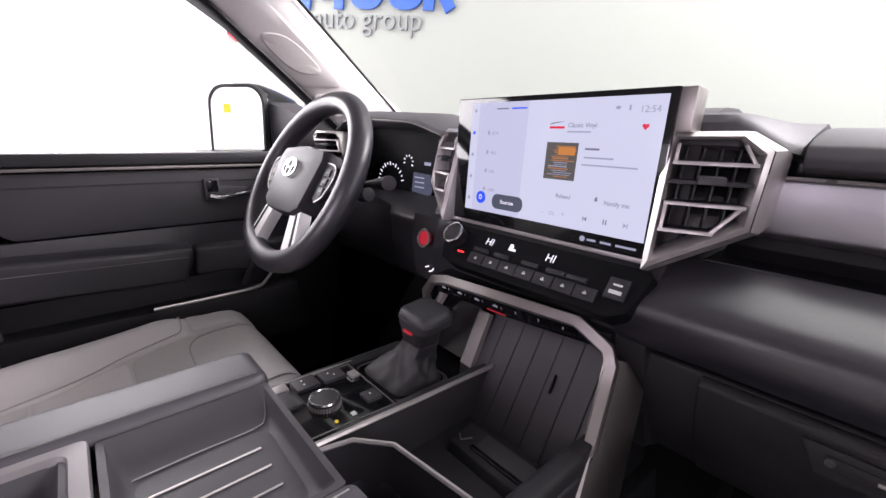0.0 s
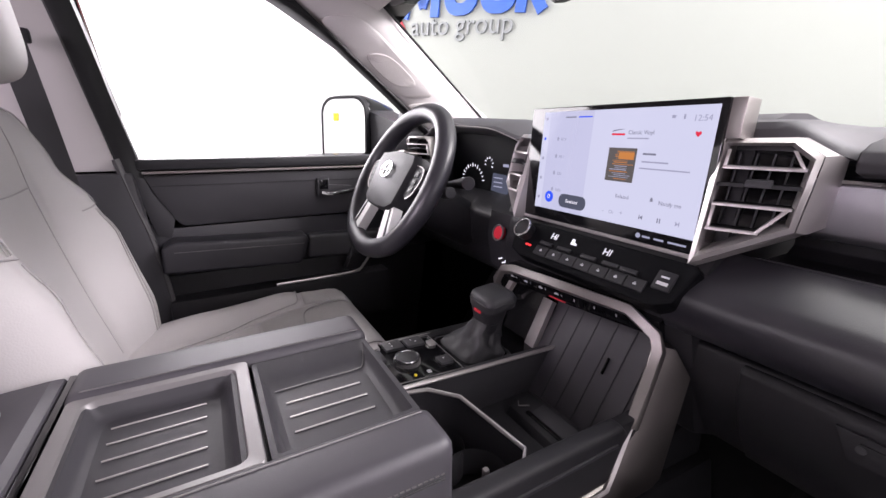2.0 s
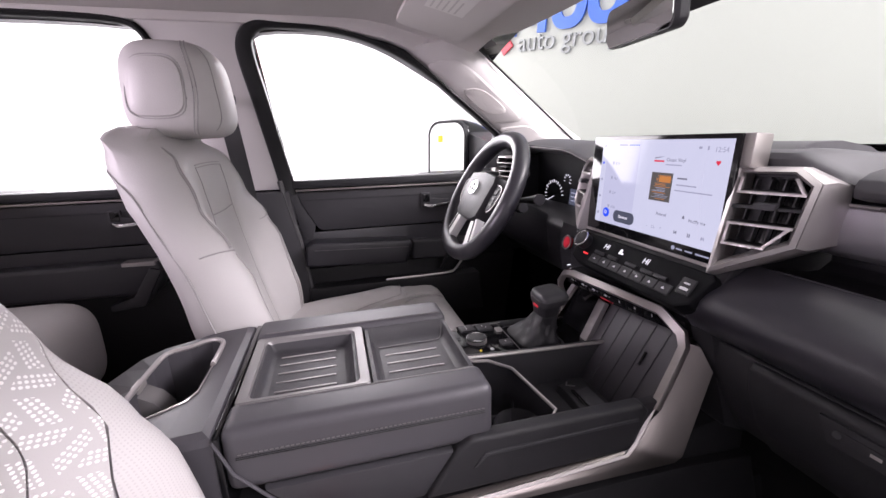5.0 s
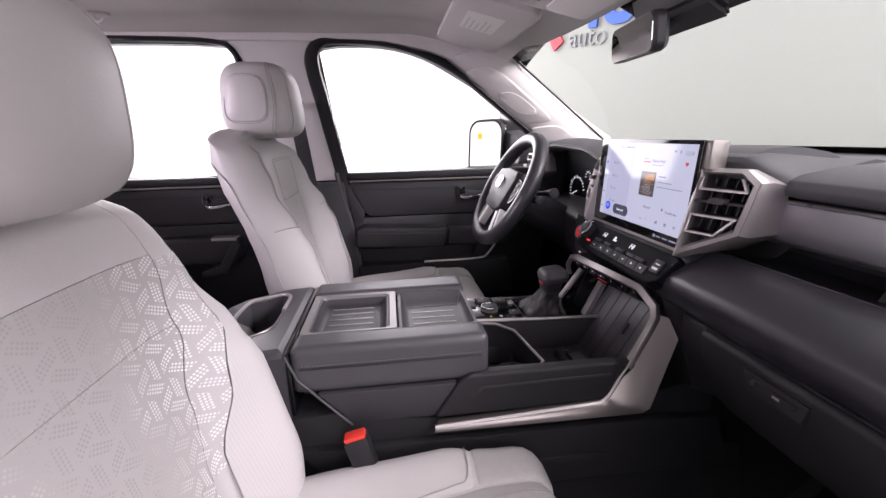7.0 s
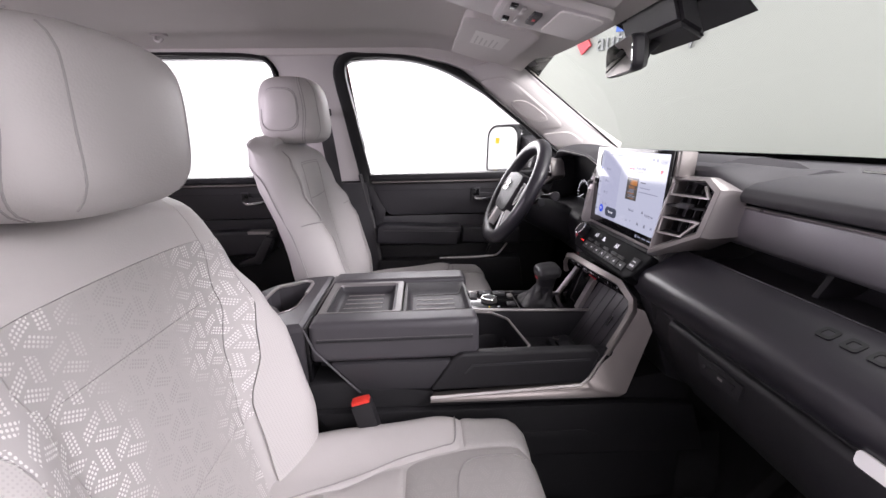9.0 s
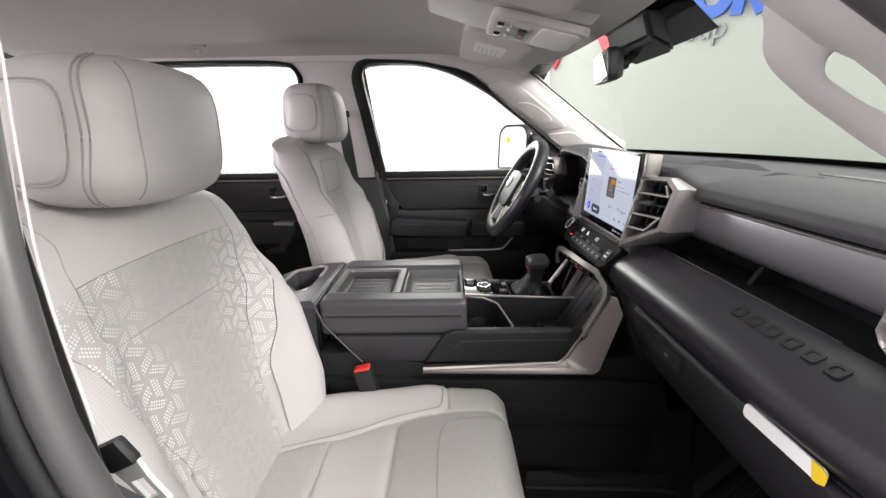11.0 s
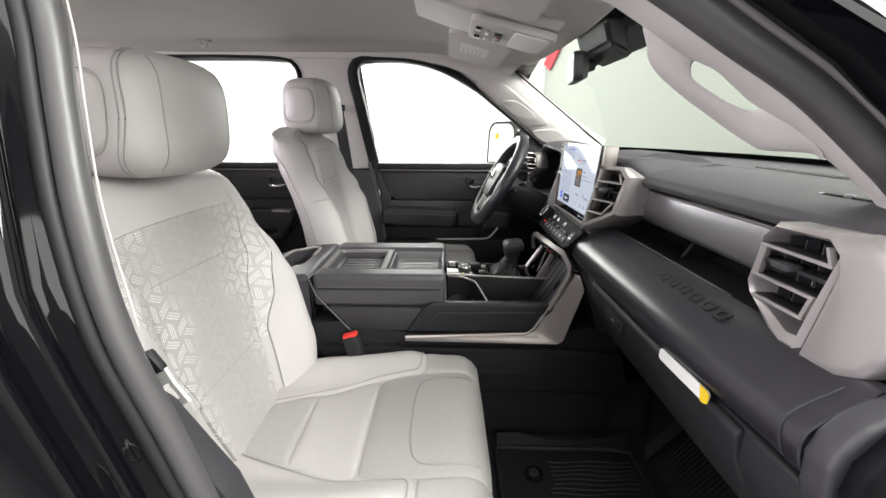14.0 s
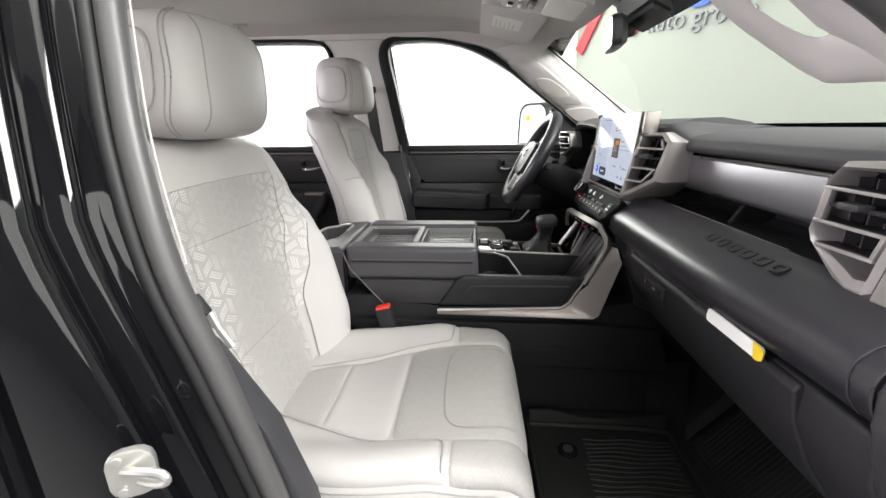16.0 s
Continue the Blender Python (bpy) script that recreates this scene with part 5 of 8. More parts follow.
part("pocket_side", loft([[(-0.262, 0.872, 0.60), (-0.252, 0.872, 0.70), (-0.29, 0.872, 0.752)], [(-0.243, 0.80, 0.585), (-0.235, 0.80, 0.69), (-0.262, 0.805, 0.748)]], caps=False, closed=False), BLACK_PLASTIC, dash)
part("pocket_floor", loft([[(-0.70, 0.875, 0.585), (-0.45, 0.875, 0.582), (-0.26, 0.875, 0.60)], [(-0.68, 0.80, 0.575), (-0.45, 0.80, 0.56), (-0.243, 0.80, 0.585)]], caps=False, closed=False), BLACK_PLASTIC, dash)
for cx, cz, r, a0, a1, nt in ((-0.527, 0.634, 0.046, 10, 200, 15), (-0.453, 0.688, 0.015, -30, 190, 7)):
    for k in range(nt):
        a = radians(a0 + (a1 - a0) * k / (nt - 1))
        long_ = 0.0048 if r > 0.03 and k % 2 == 0 else 0.0026
        m = Matrix.Translation((cx + 1.1 * r * math.cos(a), 0.8705, cz + r * math.sin(a))) @ Matrix.Rotation(-a, 4, "Y")
        bm = box(-long_, long_, -0.0006, 0.0006, -0.0011, 0.0011, 0)
        bmesh.ops.transform(bm, matrix=m, verts=bm.verts)
        part("tick", bm, UI_WHITE, binnacle)
part("needle", tube([(-0.527, 0.870, 0.634), (-0.565, 0.870, 0.618)], 0.0011, 5), UI_WHITE, binnacle)
part("info_screen", prism([(-0.437, 0.621), (-0.372, 0.616), (-0.366, 0.628), (-0.372, 0.664), (-0.430, 0.666)], "y", 0.868, 0.874, 0.0), UI_DARK, binnacle)
for k in range(3):
    part("info_bar", box(-0.424, -0.390, 0.8665, 0.8685, 0.632 + 0.011 * k, 0.6345 + 0.011 * k, 0), UI_FAINT, binnacle)
part("info_bar", box(-0.392, -0.372, 0.8695, 0.8725, 0.684, 0.691, 0), UI_FAINT, binnacle)
part("stalk_end", tube([(-0.345, 0.668, 0.655), (-0.30, 0.675, 0.662), (-0.262, 0.684, 0.667)], [0.006, 0.008, 0.0135], 14), BLACK_PLASTIC, dash)
part("stalk_cap", disc((-0.258, 0.681, 0.6672), (0.85, -0.5, 0.1), 0.0135, 0.010, 20, 0.003), DARK_PLASTIC, dash)
# column shroud and lower driver dash
dash_strip([(0.79, 0.60), (0.77, 0.585), (0.775, 0.53), (0.80, 0.47), (0.86, 0.42), (0.98, 0.40), (1.1, 0.42), (1.1, 0.62), (0.88, 0.62)], -0.79, -0.16, "driver_lower_dash", BLACK_PLASTIC, "", 0.008)
dash_strip([(0.80, 0.605), (0.78, 0.63), (0.80, 0.70), (0.82, 0.755), (0.88, 0.755), (0.90, 0.605)], -0.795, -0.635, "driver_end_dash", BLACK_PLASTIC, "", 0.006)
part("stack_body", prism([(0.745, 0.60), (0.735, 0.56), (0.735, 0.52), (0.76, 0.44), (0.79, 0.35), (0.90, 0.30), (1.0, 0.30), (1.0, 0.74), (0.80, 0.75), (0.775, 0.64)], "x", -0.200, 0.185, 0.006), BLACK_PLASTIC, dash)
part("button_panel", loft([[(-0.300, 0.772, 0.600), (-0.195, 0.768, 0.600), (-0.195, 0.80, 0.61), (-0.300, 0.80, 0.61)], [(-0.300, 0.764, 0.545), (-0.195, 0.760, 0.545), (-0.195, 0.80, 0.545), (-0.300, 0.80, 0.545)], [(-0.290, 0.770, 0.475), (-0.19, 0.764, 0.475), (-0.19, 0.80, 0.475), (-0.29, 0.80, 0.475)]]), BLACK_PLASTIC, dash)
part("stack_cheek", prism([(0.815, 0.75), (0.800, 0.70), (0.790, 0.62), (0.775, 0.585), (0.80, 0.54), (0.88, 0.60), (0.88, 0.75)], "x", -0.255, -0.225, 0.006), BLACK_PLASTIC, dash)
# start button and small switches
button = part("start_button", disc((-0.246, 0.7565, 0.560), (0, -1, 0.25), 0.0140, 0.012, 32, 0.002), RED, dash, "round red start button")
part("ring", placed(tube([(0.0165 * math.cos(2 * math.pi * k / 28), 0.0165 * math.sin(2 * math.pi * k / 28), 0) for k in range(28)], 0.0018, 8, True), Matrix.Translation((-0.246, 0.7515, 0.561)) @ Vector((0, -1, 0.25)).to_track_quat("Z", "Y").to_matrix().to_4x4()), TRAY_GREY, button, "smoked silver ring")
for k, (dx, dz) in enumerate(((0, 0), (0.012, -0.006), (0.022, 0.001))):
    part("switch_mark", box(-0.246 + dx, -0.2435 + dx, 0.756, 0.766, 0.502 + dz, 0.504 + dz, 0.0), UI_WHITE, dash)


# ---- vents ----
def vent(name, outline, inner, y_front, slats, mirror_x, cx, tabs, parent=dash, yaw=0.0, pivot=(0, 0), lean=0.0):
    """A slatted air vent in an angular silver frame; outlines are (x, z)."""
    sg = -1 if mirror_x else 1

    def tr(bm):
        m = Matrix.Translation((pivot[0], pivot[1], 0)) @ Matrix.Rotation(radians(yaw), 4, "Z") @ Matrix.Translation((-pivot[0], -pivot[1], 0))
        bmesh.ops.transform(bm, matrix=m, verts=bm.verts)
        for v_ in bm.verts:
            v_.co.y += lean * (v_.co.z - 0.754)
        if mirror_x:
            bmesh.ops.scale(bm, vec=(-1, 1, 1), verts=bm.verts)
        return bm
    bm = bmesh.new()
    rings = []
    for line, dy in ((inner, 0.045), (inner, 0.004), ([(a[0] * 0.6 + b[0] * 0.4, a[1] * 0.6 + b[1] * 0.4) for a, b in zip(inner, outline)], -0.002), (outline, 0.003), (outline, 0.05)):
        rings.append([(x, y_front + dy, z) for x, z in line])
    loft(rings, bm, caps=False)
    ob = part(name, tr(bm), SILVER, parent, "satin silver vent frame")
    part("duct", tr(prism(inner, "y", y_front + 0.040, y_front + 0.046, 0)), GLOSS_BLACK, ob)
    zs = [p[1] for p in inner]
    z0, z1 = min(zs), max(zs)

    def span(z):
        hits = []
        for a, b in zip(inner, inner[1:] + inner[:1]):
            if (a[1] - z) * (b[1] - z) < 0:
                hits.append(a[0] + (b[0] - a[0]) * (z - a[1]) / (b[1] - a[1]))
        return min(hits), max(hits)
    h_ = z1 - z0
    x_left = min(p[0] for p in inner)
    blades = ((0.20, True), (0.36, False), (0.54, True), (0.77, True))[:slats]
    for share, bright in blades:
        z = z1 - h_ * share
        xa, xb = span(z)
        part("slat", tr(prism([(y_front + 0.000, z - 0.0022), (y_front + 0.024, z - 0.001), (y_front + 0.024, z + 0.0015), (y_front + 0.000, z + 0.0022)], "x", xa - 0.002, xb + 0.002, 0.0006)), BLACK_PLASTIC, ob)
        if bright:
            part("slat_edge", tr(prism([(y_front - 0.0035, z - 0.0019), (y_front + 0.001, z - 0.0019), (y_front + 0.001, z + 0.0019), (y_front - 0.0035, z + 0.0019)], "x", xa - 0.001, xb + 0.001, 0.0008)), SILVER, ob, "silver slat edge")
    ends = [(1, 0.04, 0.20, 0.0035), (1, 0.54, 0.77, 0.0045)] + ([(0, 0.20, 0.54, 0.009)] if name == "end_vent" else [(0, 0.04, 0.20, 0.0035), (0, 0.54, 0.77, 0.0035)])
    for end, s0, s1, wide_ in ends:
        pa, pb = span(z1 - h_ * s0)[end], span(z1 - h_ * s1)[end]
        d_ = wide_ if end == 0 else -wide_
        part("blade_end", tr(prism([(pa - d_ * 0.1, z1 - h_ * s0), (pa + d_, z1 - h_ * s0), (pb + d_, z1 - h_ * s1), (pb - d_ * 0.1, z1 - h_ * s1)], "y", y_front - 0.003, y_front + 0.004, 0.0006)), SILVER, ob, "silver slat end")
    for k in range(4):
        x = min(p[0] for p in inner) + (max(p[0] for p in inner) - min(p[0] for p in inner)) * (k + 0.7) / 4.6
        part("fin", tr(box(x - 0.001, x + 0.001, y_front + 0.022, y_front + 0.038, z0 + 0.025, z1 - 0.01, 0)), DARK_PLASTIC, ob)
    xa, xb = span((z0 + z1) / 2 + 0.008)
    part("tab", tr(box((xa + xb) / 2 - 0.012, (xa + xb) / 2 + 0.014, y_front - 0.012, y_front + 0.006, z1 - h_ * 0.37, z1 - h_ * 0.30, 0.003)), DARK_PLASTIC, ob)
    return ob


V_OUT = [(0.160, 0.761), (0.232, 0.763), (0.258, 0.744), (0.256, 0.664), (0.168, 0.612)]
V_IN = [(0.172, 0.753), (0.228, 0.754), (0.248, 0.739), (0.246, 0.671), (0.176, 0.630)]
for mirrored in (False, True):
    v = vent("vent", V_OUT, V_IN, 0.763, 4, mirrored, 0.2, 1, yaw=20, pivot=(0.166, 0.763), lean=0.27)
    sg = -1 if mirrored else 1
    def on_slope(x, z, back):
        return (sg * x, 0.763 + 0.364 * (x - 0.166) + 0.27 * (z - 0.754) + back, z)
    edge_ = [(0.160, 0.7605), (0.228, 0.7625), (0.2525, 0.7440), (0.2505, 0.664), (0.168, 0.612)]
    wide_ = [(0.160, 0.7600), (0.230, 0.7630), (0.2590, 0.7450), (0.2550, 0.661), (0.170, 0.608)]
    cheek = loft([[on_slope(x, z, 0.003) for x, z in edge_], [on_slope(x, z, 0.016) for x, z in wide_], [(sg * 0.160, 0.84, 0.745), (sg * 0.230, 0.83, 0.748), (sg * 0.2600, 0.834, 0.7400), (sg * 0.2540, 0.848, 0.664), (sg * 0.168, 0.84, 0.612)]], caps=False)
    part("vent_cheek", cheek, SILVER, dash, "satin silver side of the vent")
W_OUT = [(0.659, 0.659), (0.671, 0.723), (0.687, 0.741), (0.763, 0.744), (0.775, 0.729), (0.759, 0.655), (0.747, 0.601), (0.725, 0.601), (0.666, 0.647)]
W_IN = [(0.667, 0.665), (0.675, 0.719), (0.688, 0.732), (0.752, 0.734), (0.769, 0.722), (0.748, 0.651), (0.743, 0.626), (0.727, 0.624), (0.674, 0.651)]
CAP = [(0.764, 0.7450), (0.795, 0.7450), (0.815, 0.735), (0.826, 0.726), (0.832, 0.711), (0.837, 0.687), (0.837, 0.667), (0.832, 0.646), (0.818, 0.622), (0.795, 0.608), (0.750, 0.600), (0.762, 0.655), (0.7765, 0.7285)]
for mirrored in (False, True):
    if mirrored:
        # the driver's end vent sits further in and faces the cabin's middle
        w_out, w_in = ([(x - 0.065, 0.655 + (z - 0.602) * 0.70) for x, z in line] for line in (W_OUT, W_IN))
        vent("end_vent", w_out, w_in, 0.765, 4, True, 0.65, 1, yaw=-14, pivot=(0.655, 0.765))
    else:
        vent("end_vent", W_OUT, W_IN, 0.779, 4, False, 0.7, 1)
    sg = -1 if mirrored else 1
    cx_, cz_ = 0.790, 0.672
    cap_rings = []
    for share, y in ((0.25, 0.7750), (0.80, 0.7765), (0.93, 0.7785), (0.985, 0.7825), (1.0, 0.790), (1.0, 0.87)):
        cap_rings.append([(sg * (cx_ + (x - cx_) * share), y + 0.06 * max(0.0, x - 0.80) * share, cz_ + (z - cz_) * share) for x, z in CAP])
    part("end_cap", loft(cap_rings), SILVER, dash, "satin silver dashboard end cap")
# end of the roll beside the door opening: two creases, then a charcoal cheek and its black cover
for sg in (-1, 1):
    cheek_ = [(0.792, 0.622), (0.770, 0.616), (0.748, 0.602), (0.734, 0.584), (0.727, 0.562), (0.730, 0.530), (0.738, 0.502), (0.758, 0.455), (0.790, 0.38), (0.84, 0.30), (1.06, 0.30), (1.06, 0.76), (0.92, 0.76), (0.868, 0.70), (0.835, 0.645)]
    part("dash_cheek", prism(cheek_, "x", sg * 0.834, sg * 0.864, 0.007, 3), DARK_PLASTIC, dash, "charcoal cheek at the end of the dashboard")
    cover_ = [(0.800, 0.640), (0.758, 0.606), (0.737, 0.576), (0.733, 0.548), (0.742, 0.505), (0.765, 0.44), (0.80, 0.36), (0.86, 0.28), (1.06, 0.28), (1.06, 0.78), (0.93, 0.78), (0.87, 0.715)]
    part("cheek_cover", prism(cover_, "x", sg * 0.8645, sg * 0.886, 0.009, 3), PIANO, dash)
    for x, rr in ((0.810, 0.0012), (0.8335, 0.0015)):
        edge = [(sg * x, y - 0.0004, z + 0.0004) for y, z in ((0.798, 0.621), (0.773, 0.6065), (0.748, 0.592), (0.735, 0.5825), (0.7285, 0.573), (0.727, 0.560), (0.732, 0.540), (0.746, 0.522))]
        if x > 0.82:
            edge += [(sg * x, 0.744, 0.500), (sg * x, 0.760, 0.458), (sg * x, 0.785, 0.40)]
        part("end_piping", tube(smooth_path(edge, 5), rr, 6), DARK_PLASTIC, dash, "charcoal crease at the end of the dash roll")
part("defrost_grille", box(0.622, 0.715, 0.874, 0.886, 0.760, 0.7665, 0.001), GLOSS_BLACK, dash)
part("defrost_tab", box(0.656, 0.668, 0.874, 0.880, 0.762, 0.7685, 0.001), TRAY_GREY, dash)
part("defrost_slot", tube([(0.20, 1.10, 0.7640), (0.45, 1.08, 0.7640), (0.65, 1.02, 0.7665)], 0.004, 6), GLOSS_BLACK, dash)
part("defrost_slot", tube([(-0.65, 1.02, 0.7665), (-0.35, 1.08, 0.7640), (-0.10, 1.10, 0.7640)], 0.004, 6), GLOSS_BLACK, dash)

# ---- touchscreen ----
screen = thing("touchscreen", "wide tablet touchscreen with a pale radio page", "screen")
# the face: origin at its middle bottom, x right, y up the glass
FACE = Matrix.Translation((0.0, 0.748, 0.618)) @ Matrix.Rotation(radians(90 - 3.5), 4, "X")
SW, SH = 0.334, 0.190


def on_face(bm):
    return placed(bm, FACE)


part("housing", on_face(box(-SW / 2 - 0.001, SW / 2 + 0.001, 0.0, SH, -0.035, -0.004, 0.003)), BRONZE, screen, "smoked silver back shell")
part("shell_wing", on_face(box(SW / 2 - 0.01, SW / 2 + 0.016, 0.143, SH, -0.035, -0.004, 0.003)), BRONZE, screen)
part("bottom_edge", on_face(box(-SW / 2 - 0.001, SW / 2 + 0.001, -0.0055, 0.0, -0.03, 0.001, 0.001)), SILVER, screen)
part("glass", on_face(box(-SW / 2, SW / 2, 0.0, SH, -0.006, 0.0, 0.002)), GLOSS_BLACK, screen, "glossy black glass")
DX0, DX1, DY0, DY1 = -0.1345, 0.158, 0.0185, 0.1825


def ui(name, x0, x1, y0, y1, material, level=1, label="", parent=None, bevel=0.0):
    z = 0.0003 * level
    return part(name, on_face(box(x0, x1, y0, y1, -0.001, z, bevel)), material, parent or screen, label, smooth=False)


display = ui("display", DX0, DX1, DY0, DY1, UI_BACK, 1, "pale lavender lit page")
ui("side_list", DX0, -0.026, DY0, DY1, UI_SIDE, 2, parent=display)
ui("icon_rail", DX0, DX0 + 0.015, DY0, DY1, UI_BACK, 3, parent=display)


def text_at(text, x, y, size, material, align="LEFT", level=4):
    """Writing whose foot stands at (x, y) on the glass."""
    return writing("screen_writing", text, size, material, display, FACE @ Matrix.Translation((x, y, 0.0003 * level)), align, depth=0.0001)


def bar_at(x0, x1, y, hgt, material, level=4):
    return ui("writing_bar", x0, x1, y - hgt / 2, y + hgt / 2, material, level, parent=display)


def flat(name, outline, material, level=4, label=""):
    return part(name, on_face(prism(outline, "z", -0.0005, 0.0003 * level, 0)), material, display, label, smooth=False)


text_at("12:54", 0.1285, 0.1635, 0.0105, UI_FAINT)
text_at("Classic Vinyl", 0.0395, 0.147, 0.0080, UI_GREY)
bar_at(0.0395, 0.072, 0.1415, 0.0018, UI_FAINT)
bar_at(0.068, 0.087, 0.121, 0.0026, UI_GREY)
bar_at(0.068, 0.1065, 0.1105, 0.0020, UI_FAINT)
bar_at(0.066, 0.137, 0.1015, 0.0018, UI_FAINT)
text_at("Related", 0.0345, 0.0565, 0.0075, UI_GREY)
text_at("Notify me", 0.1035, 0.0555, 0.0078, UI_GREY)
text_at("-", 0.0155, 0.0315, 0.009, UI_FAINT)
text_at("Ch", 0.0270, 0.0320, 0.0072, UI_FAINT)
text_at("+", 0.0465, 0.0325, 0.009, UI_FAINT)
bar_at(-0.084, -0.062, 0.173, 0.0020, UI_GREY)
bar_at(-0.056, -0.029, 0.173, 0.0020, UI_BLUE)
for word, y in (("87.9", 0.1385), ("98.1", 0.110), ("530", 0.082), ("1000", 0.054)):
    text_at(word, -0.089, y - 0.003, 0.0068, UI_FAINT)
    flat("list_icon", [(-0.0975, y - 0.003), (-0.0945, y - 0.003), (-0.0938, y + 0.001), (-0.096, y + 0.0035), (-0.0982, y + 0.001)], UI_FAINT)
for k, y in enumerate((0.171, 0.138, 0.105, 0.071, 0.037)):
    flat("rail_icon", [(-0.127 + 0.0028 * math.cos(a), y + 0.0028 * math.sin(a)) for a in [2 * math.pi * j / (5 + k) for j in range(5 + k)]], UI_BLUE if k == 1 else UI_FAINT)
# album cover
cover = ui("album_cover", 0.011, 0.058, 0.080, 0.128, UI_COVER, 3, "dark cover picture with orange bands", parent=display)
for k in range(16):
    y = 0.0835 + 0.0026 * k
    x0, x1 = 0.0125 + random.random() * 0.016, 0.0565 - random.random() * 0.012
    ui("cover_band", x0, x1, y, y + 0.0004 + 0.0009 * random.random(), UI_ORANGE if k > 8 or k % 4 == 0 else UI_FAINT, 4, parent=cover)
ui("cover_block", 0.030, 0.055, 0.112, 0.122, UI_ORANGE, 4, parent=cover)
# round and pill buttons
part("search_button", on_face(disc((-0.101, 0.040, 0.0008), (0, 0, 1), 0.0095, 0.0012, 28, 0)), UI_BLUE, display, "round blue button", smooth=False)
part("lens_ring", on_face(tube([(-0.1015 + 0.003 * math.cos(2 * math.pi * k / 16), 0.0405 + 0.003 * math.sin(2 * math.pi * k / 16), 0.0016) for k in range(16)], 0.0005, 4, True)), UI_WHITE, display)
bm = prism([(-0.048 + p[0], 0.0375 + p[1]) for p in rounded_rect(0.058, 0.0225, 0.010)], "z", 0.0, 0.0013, 0)
part("source_button", on_face(bm), UI_DARK, display, "dark pill button", smooth=False)
text_at("Sources", -0.048, 0.0353, 0.0080, UI_WHITE, "CENTER", 5)
flat("heart", [(0.138 + 0.62 * a, 0.148 + 0.62 * b) for a, b in ((0, -0.006), (-0.006, 0.001), (-0.005, 0.005), (-0.002, 0.005), (0, 0.003), (0.002, 0.005), (0.005, 0.005), (0.006, 0.001))], UI_RED, 4, "small red heart")
for d in (-0.0022, 0.0012):
    ui("pause_mark", 0.108 + d, 0.108 + d + 0.0012, 0.0315, 0.0378, UI_GREY, 4, parent=display)
for x, sg in ((0.081, -1), (0.134, 1)):
    mt = UI_GREY if sg < 0 else UI_FAINT
    flat("skip_mark", [(x - sg * 0.0024, 0.0318), (x + sg * 0.0016, 0.0347), (x - sg * 0.0024, 0.0376)], mt)
    ui("skip_bar", x + sg * 0.0024 - 0.0004, x + sg * 0.0024 + 0.0004, 0.0318, 0.0376, mt, 4, parent=display)
flat("station_swoosh", [(0.012, 0.1505), (0.020, 0.1520), (0.034, 0.1545), (0.022, 0.1538), (0.014, 0.1525)], UI_GREY)
bar_at(0.012, 0.034, 0.1468, 0.0028, UI_RED)
flat("bell", [(0.0905, 0.0585), (0.0945, 0.0585), (0.0940, 0.0625), (0.0925, 0.0640), (0.0910, 0.0625)], UI_GREY)
flat("status_icon", [(0.1010, 0.1675), (0.1045, 0.1675), (0.1060, 0.1705), (0.1028, 0.1715), (0.0998, 0.1705)], UI_FAINT)
flat("status_icon", [(0.1160, 0.1660), (0.1180, 0.1660), (0.1180, 0.1720), (0.1160, 0.1720)], UI_FAINT)
# pale marks in the lower black edge
for x0, x1 in ((0.088, 0.100), (0.106, 0.120), (0.126, 0.151)):
    ui("edge_mark", x0, x1, 0.0078, 0.0104, UI_FAINT, 1)
part("edge_disc", on_face(disc((0.0815, 0.0093, 0.0002), (0, 0, 1), 0.0036, 0.0008, 18, 0)), UI_FAINT, screen, smooth=False)

# ---- climate panel under the screen ----
climate = thing("climate_panel", "glossy black climate panel with a round knob and lit marks", "control panel")
CP = Matrix.Translation((0.012, 0.7155, 0.588)) @ Matrix.Rotation(radians(52), 4, "X")


def on_panel(bm):
    return placed(bm, CP)


panel_outline = [(-0.158, -0.002), (-0.146, -0.030), (-0.12, -0.038), (0.140, -0.038), (0.160, -0.026), (0.172, 0.022), (0.165, 0.030), (-0.155, 0.030)]
part("panel", on_panel(prism(panel_outline, "z", -0.03, 0.0, 0.004)), PIANO, climate, smooth=False)
knob = part("knob", on_panel(disc((-0.128, 0.006, 0.008), (0, 0, 1), 0.0165, 0.022, 36, 0.002)), BLACK_PLASTIC, climate)
part("knob_ring", on_panel(tube([(-0.128 + 0.0165 * math.cos(2 * math.pi * k / 32), 0.006 + 0.0165 * math.sin(2 * math.pi * k / 32), 0.018) for k in range(32)], 0.0022, 8, True)), CHROME, knob, "bright ring")
for k in range(7):
    x = -0.088 + k * 0.030
    key = part("key", on_panel(box(x, x + 0.0285, -0.027, -0.010, -0.004, 0.0022, 0.0012)), BLACK_PLASTIC, climate, smooth=False)
    part("key_mark", on_panel(box(x + 0.0115, x + 0.0165, -0.0200, -0.0178, 0.001, 0.0026, 0)), PRINT_WHITE, key)
    part("key_mark", on_panel(box(x + 0.0130, x + 0.0150, -0.0172, -0.0160, 0.001, 0.0026, 0)), PRINT_WHITE, key)
for x in (-0.085, -0.045, 0.005, 0.045, 0.075):
    part("rocker", on_panel(box(x, x + 0.028, -0.0075, -0.001, -0.004, 0.004, 0.0015)), BLACK_PLASTIC, climate)
for text, x in (("HI", -0.072), ("HI", 0.035)):
    writing("temperature_writing", text, 0.0155, UI_WHITE, climate, CP @ Matrix.Translation((x, 0.0075, 0.0004)), depth=0.0002)
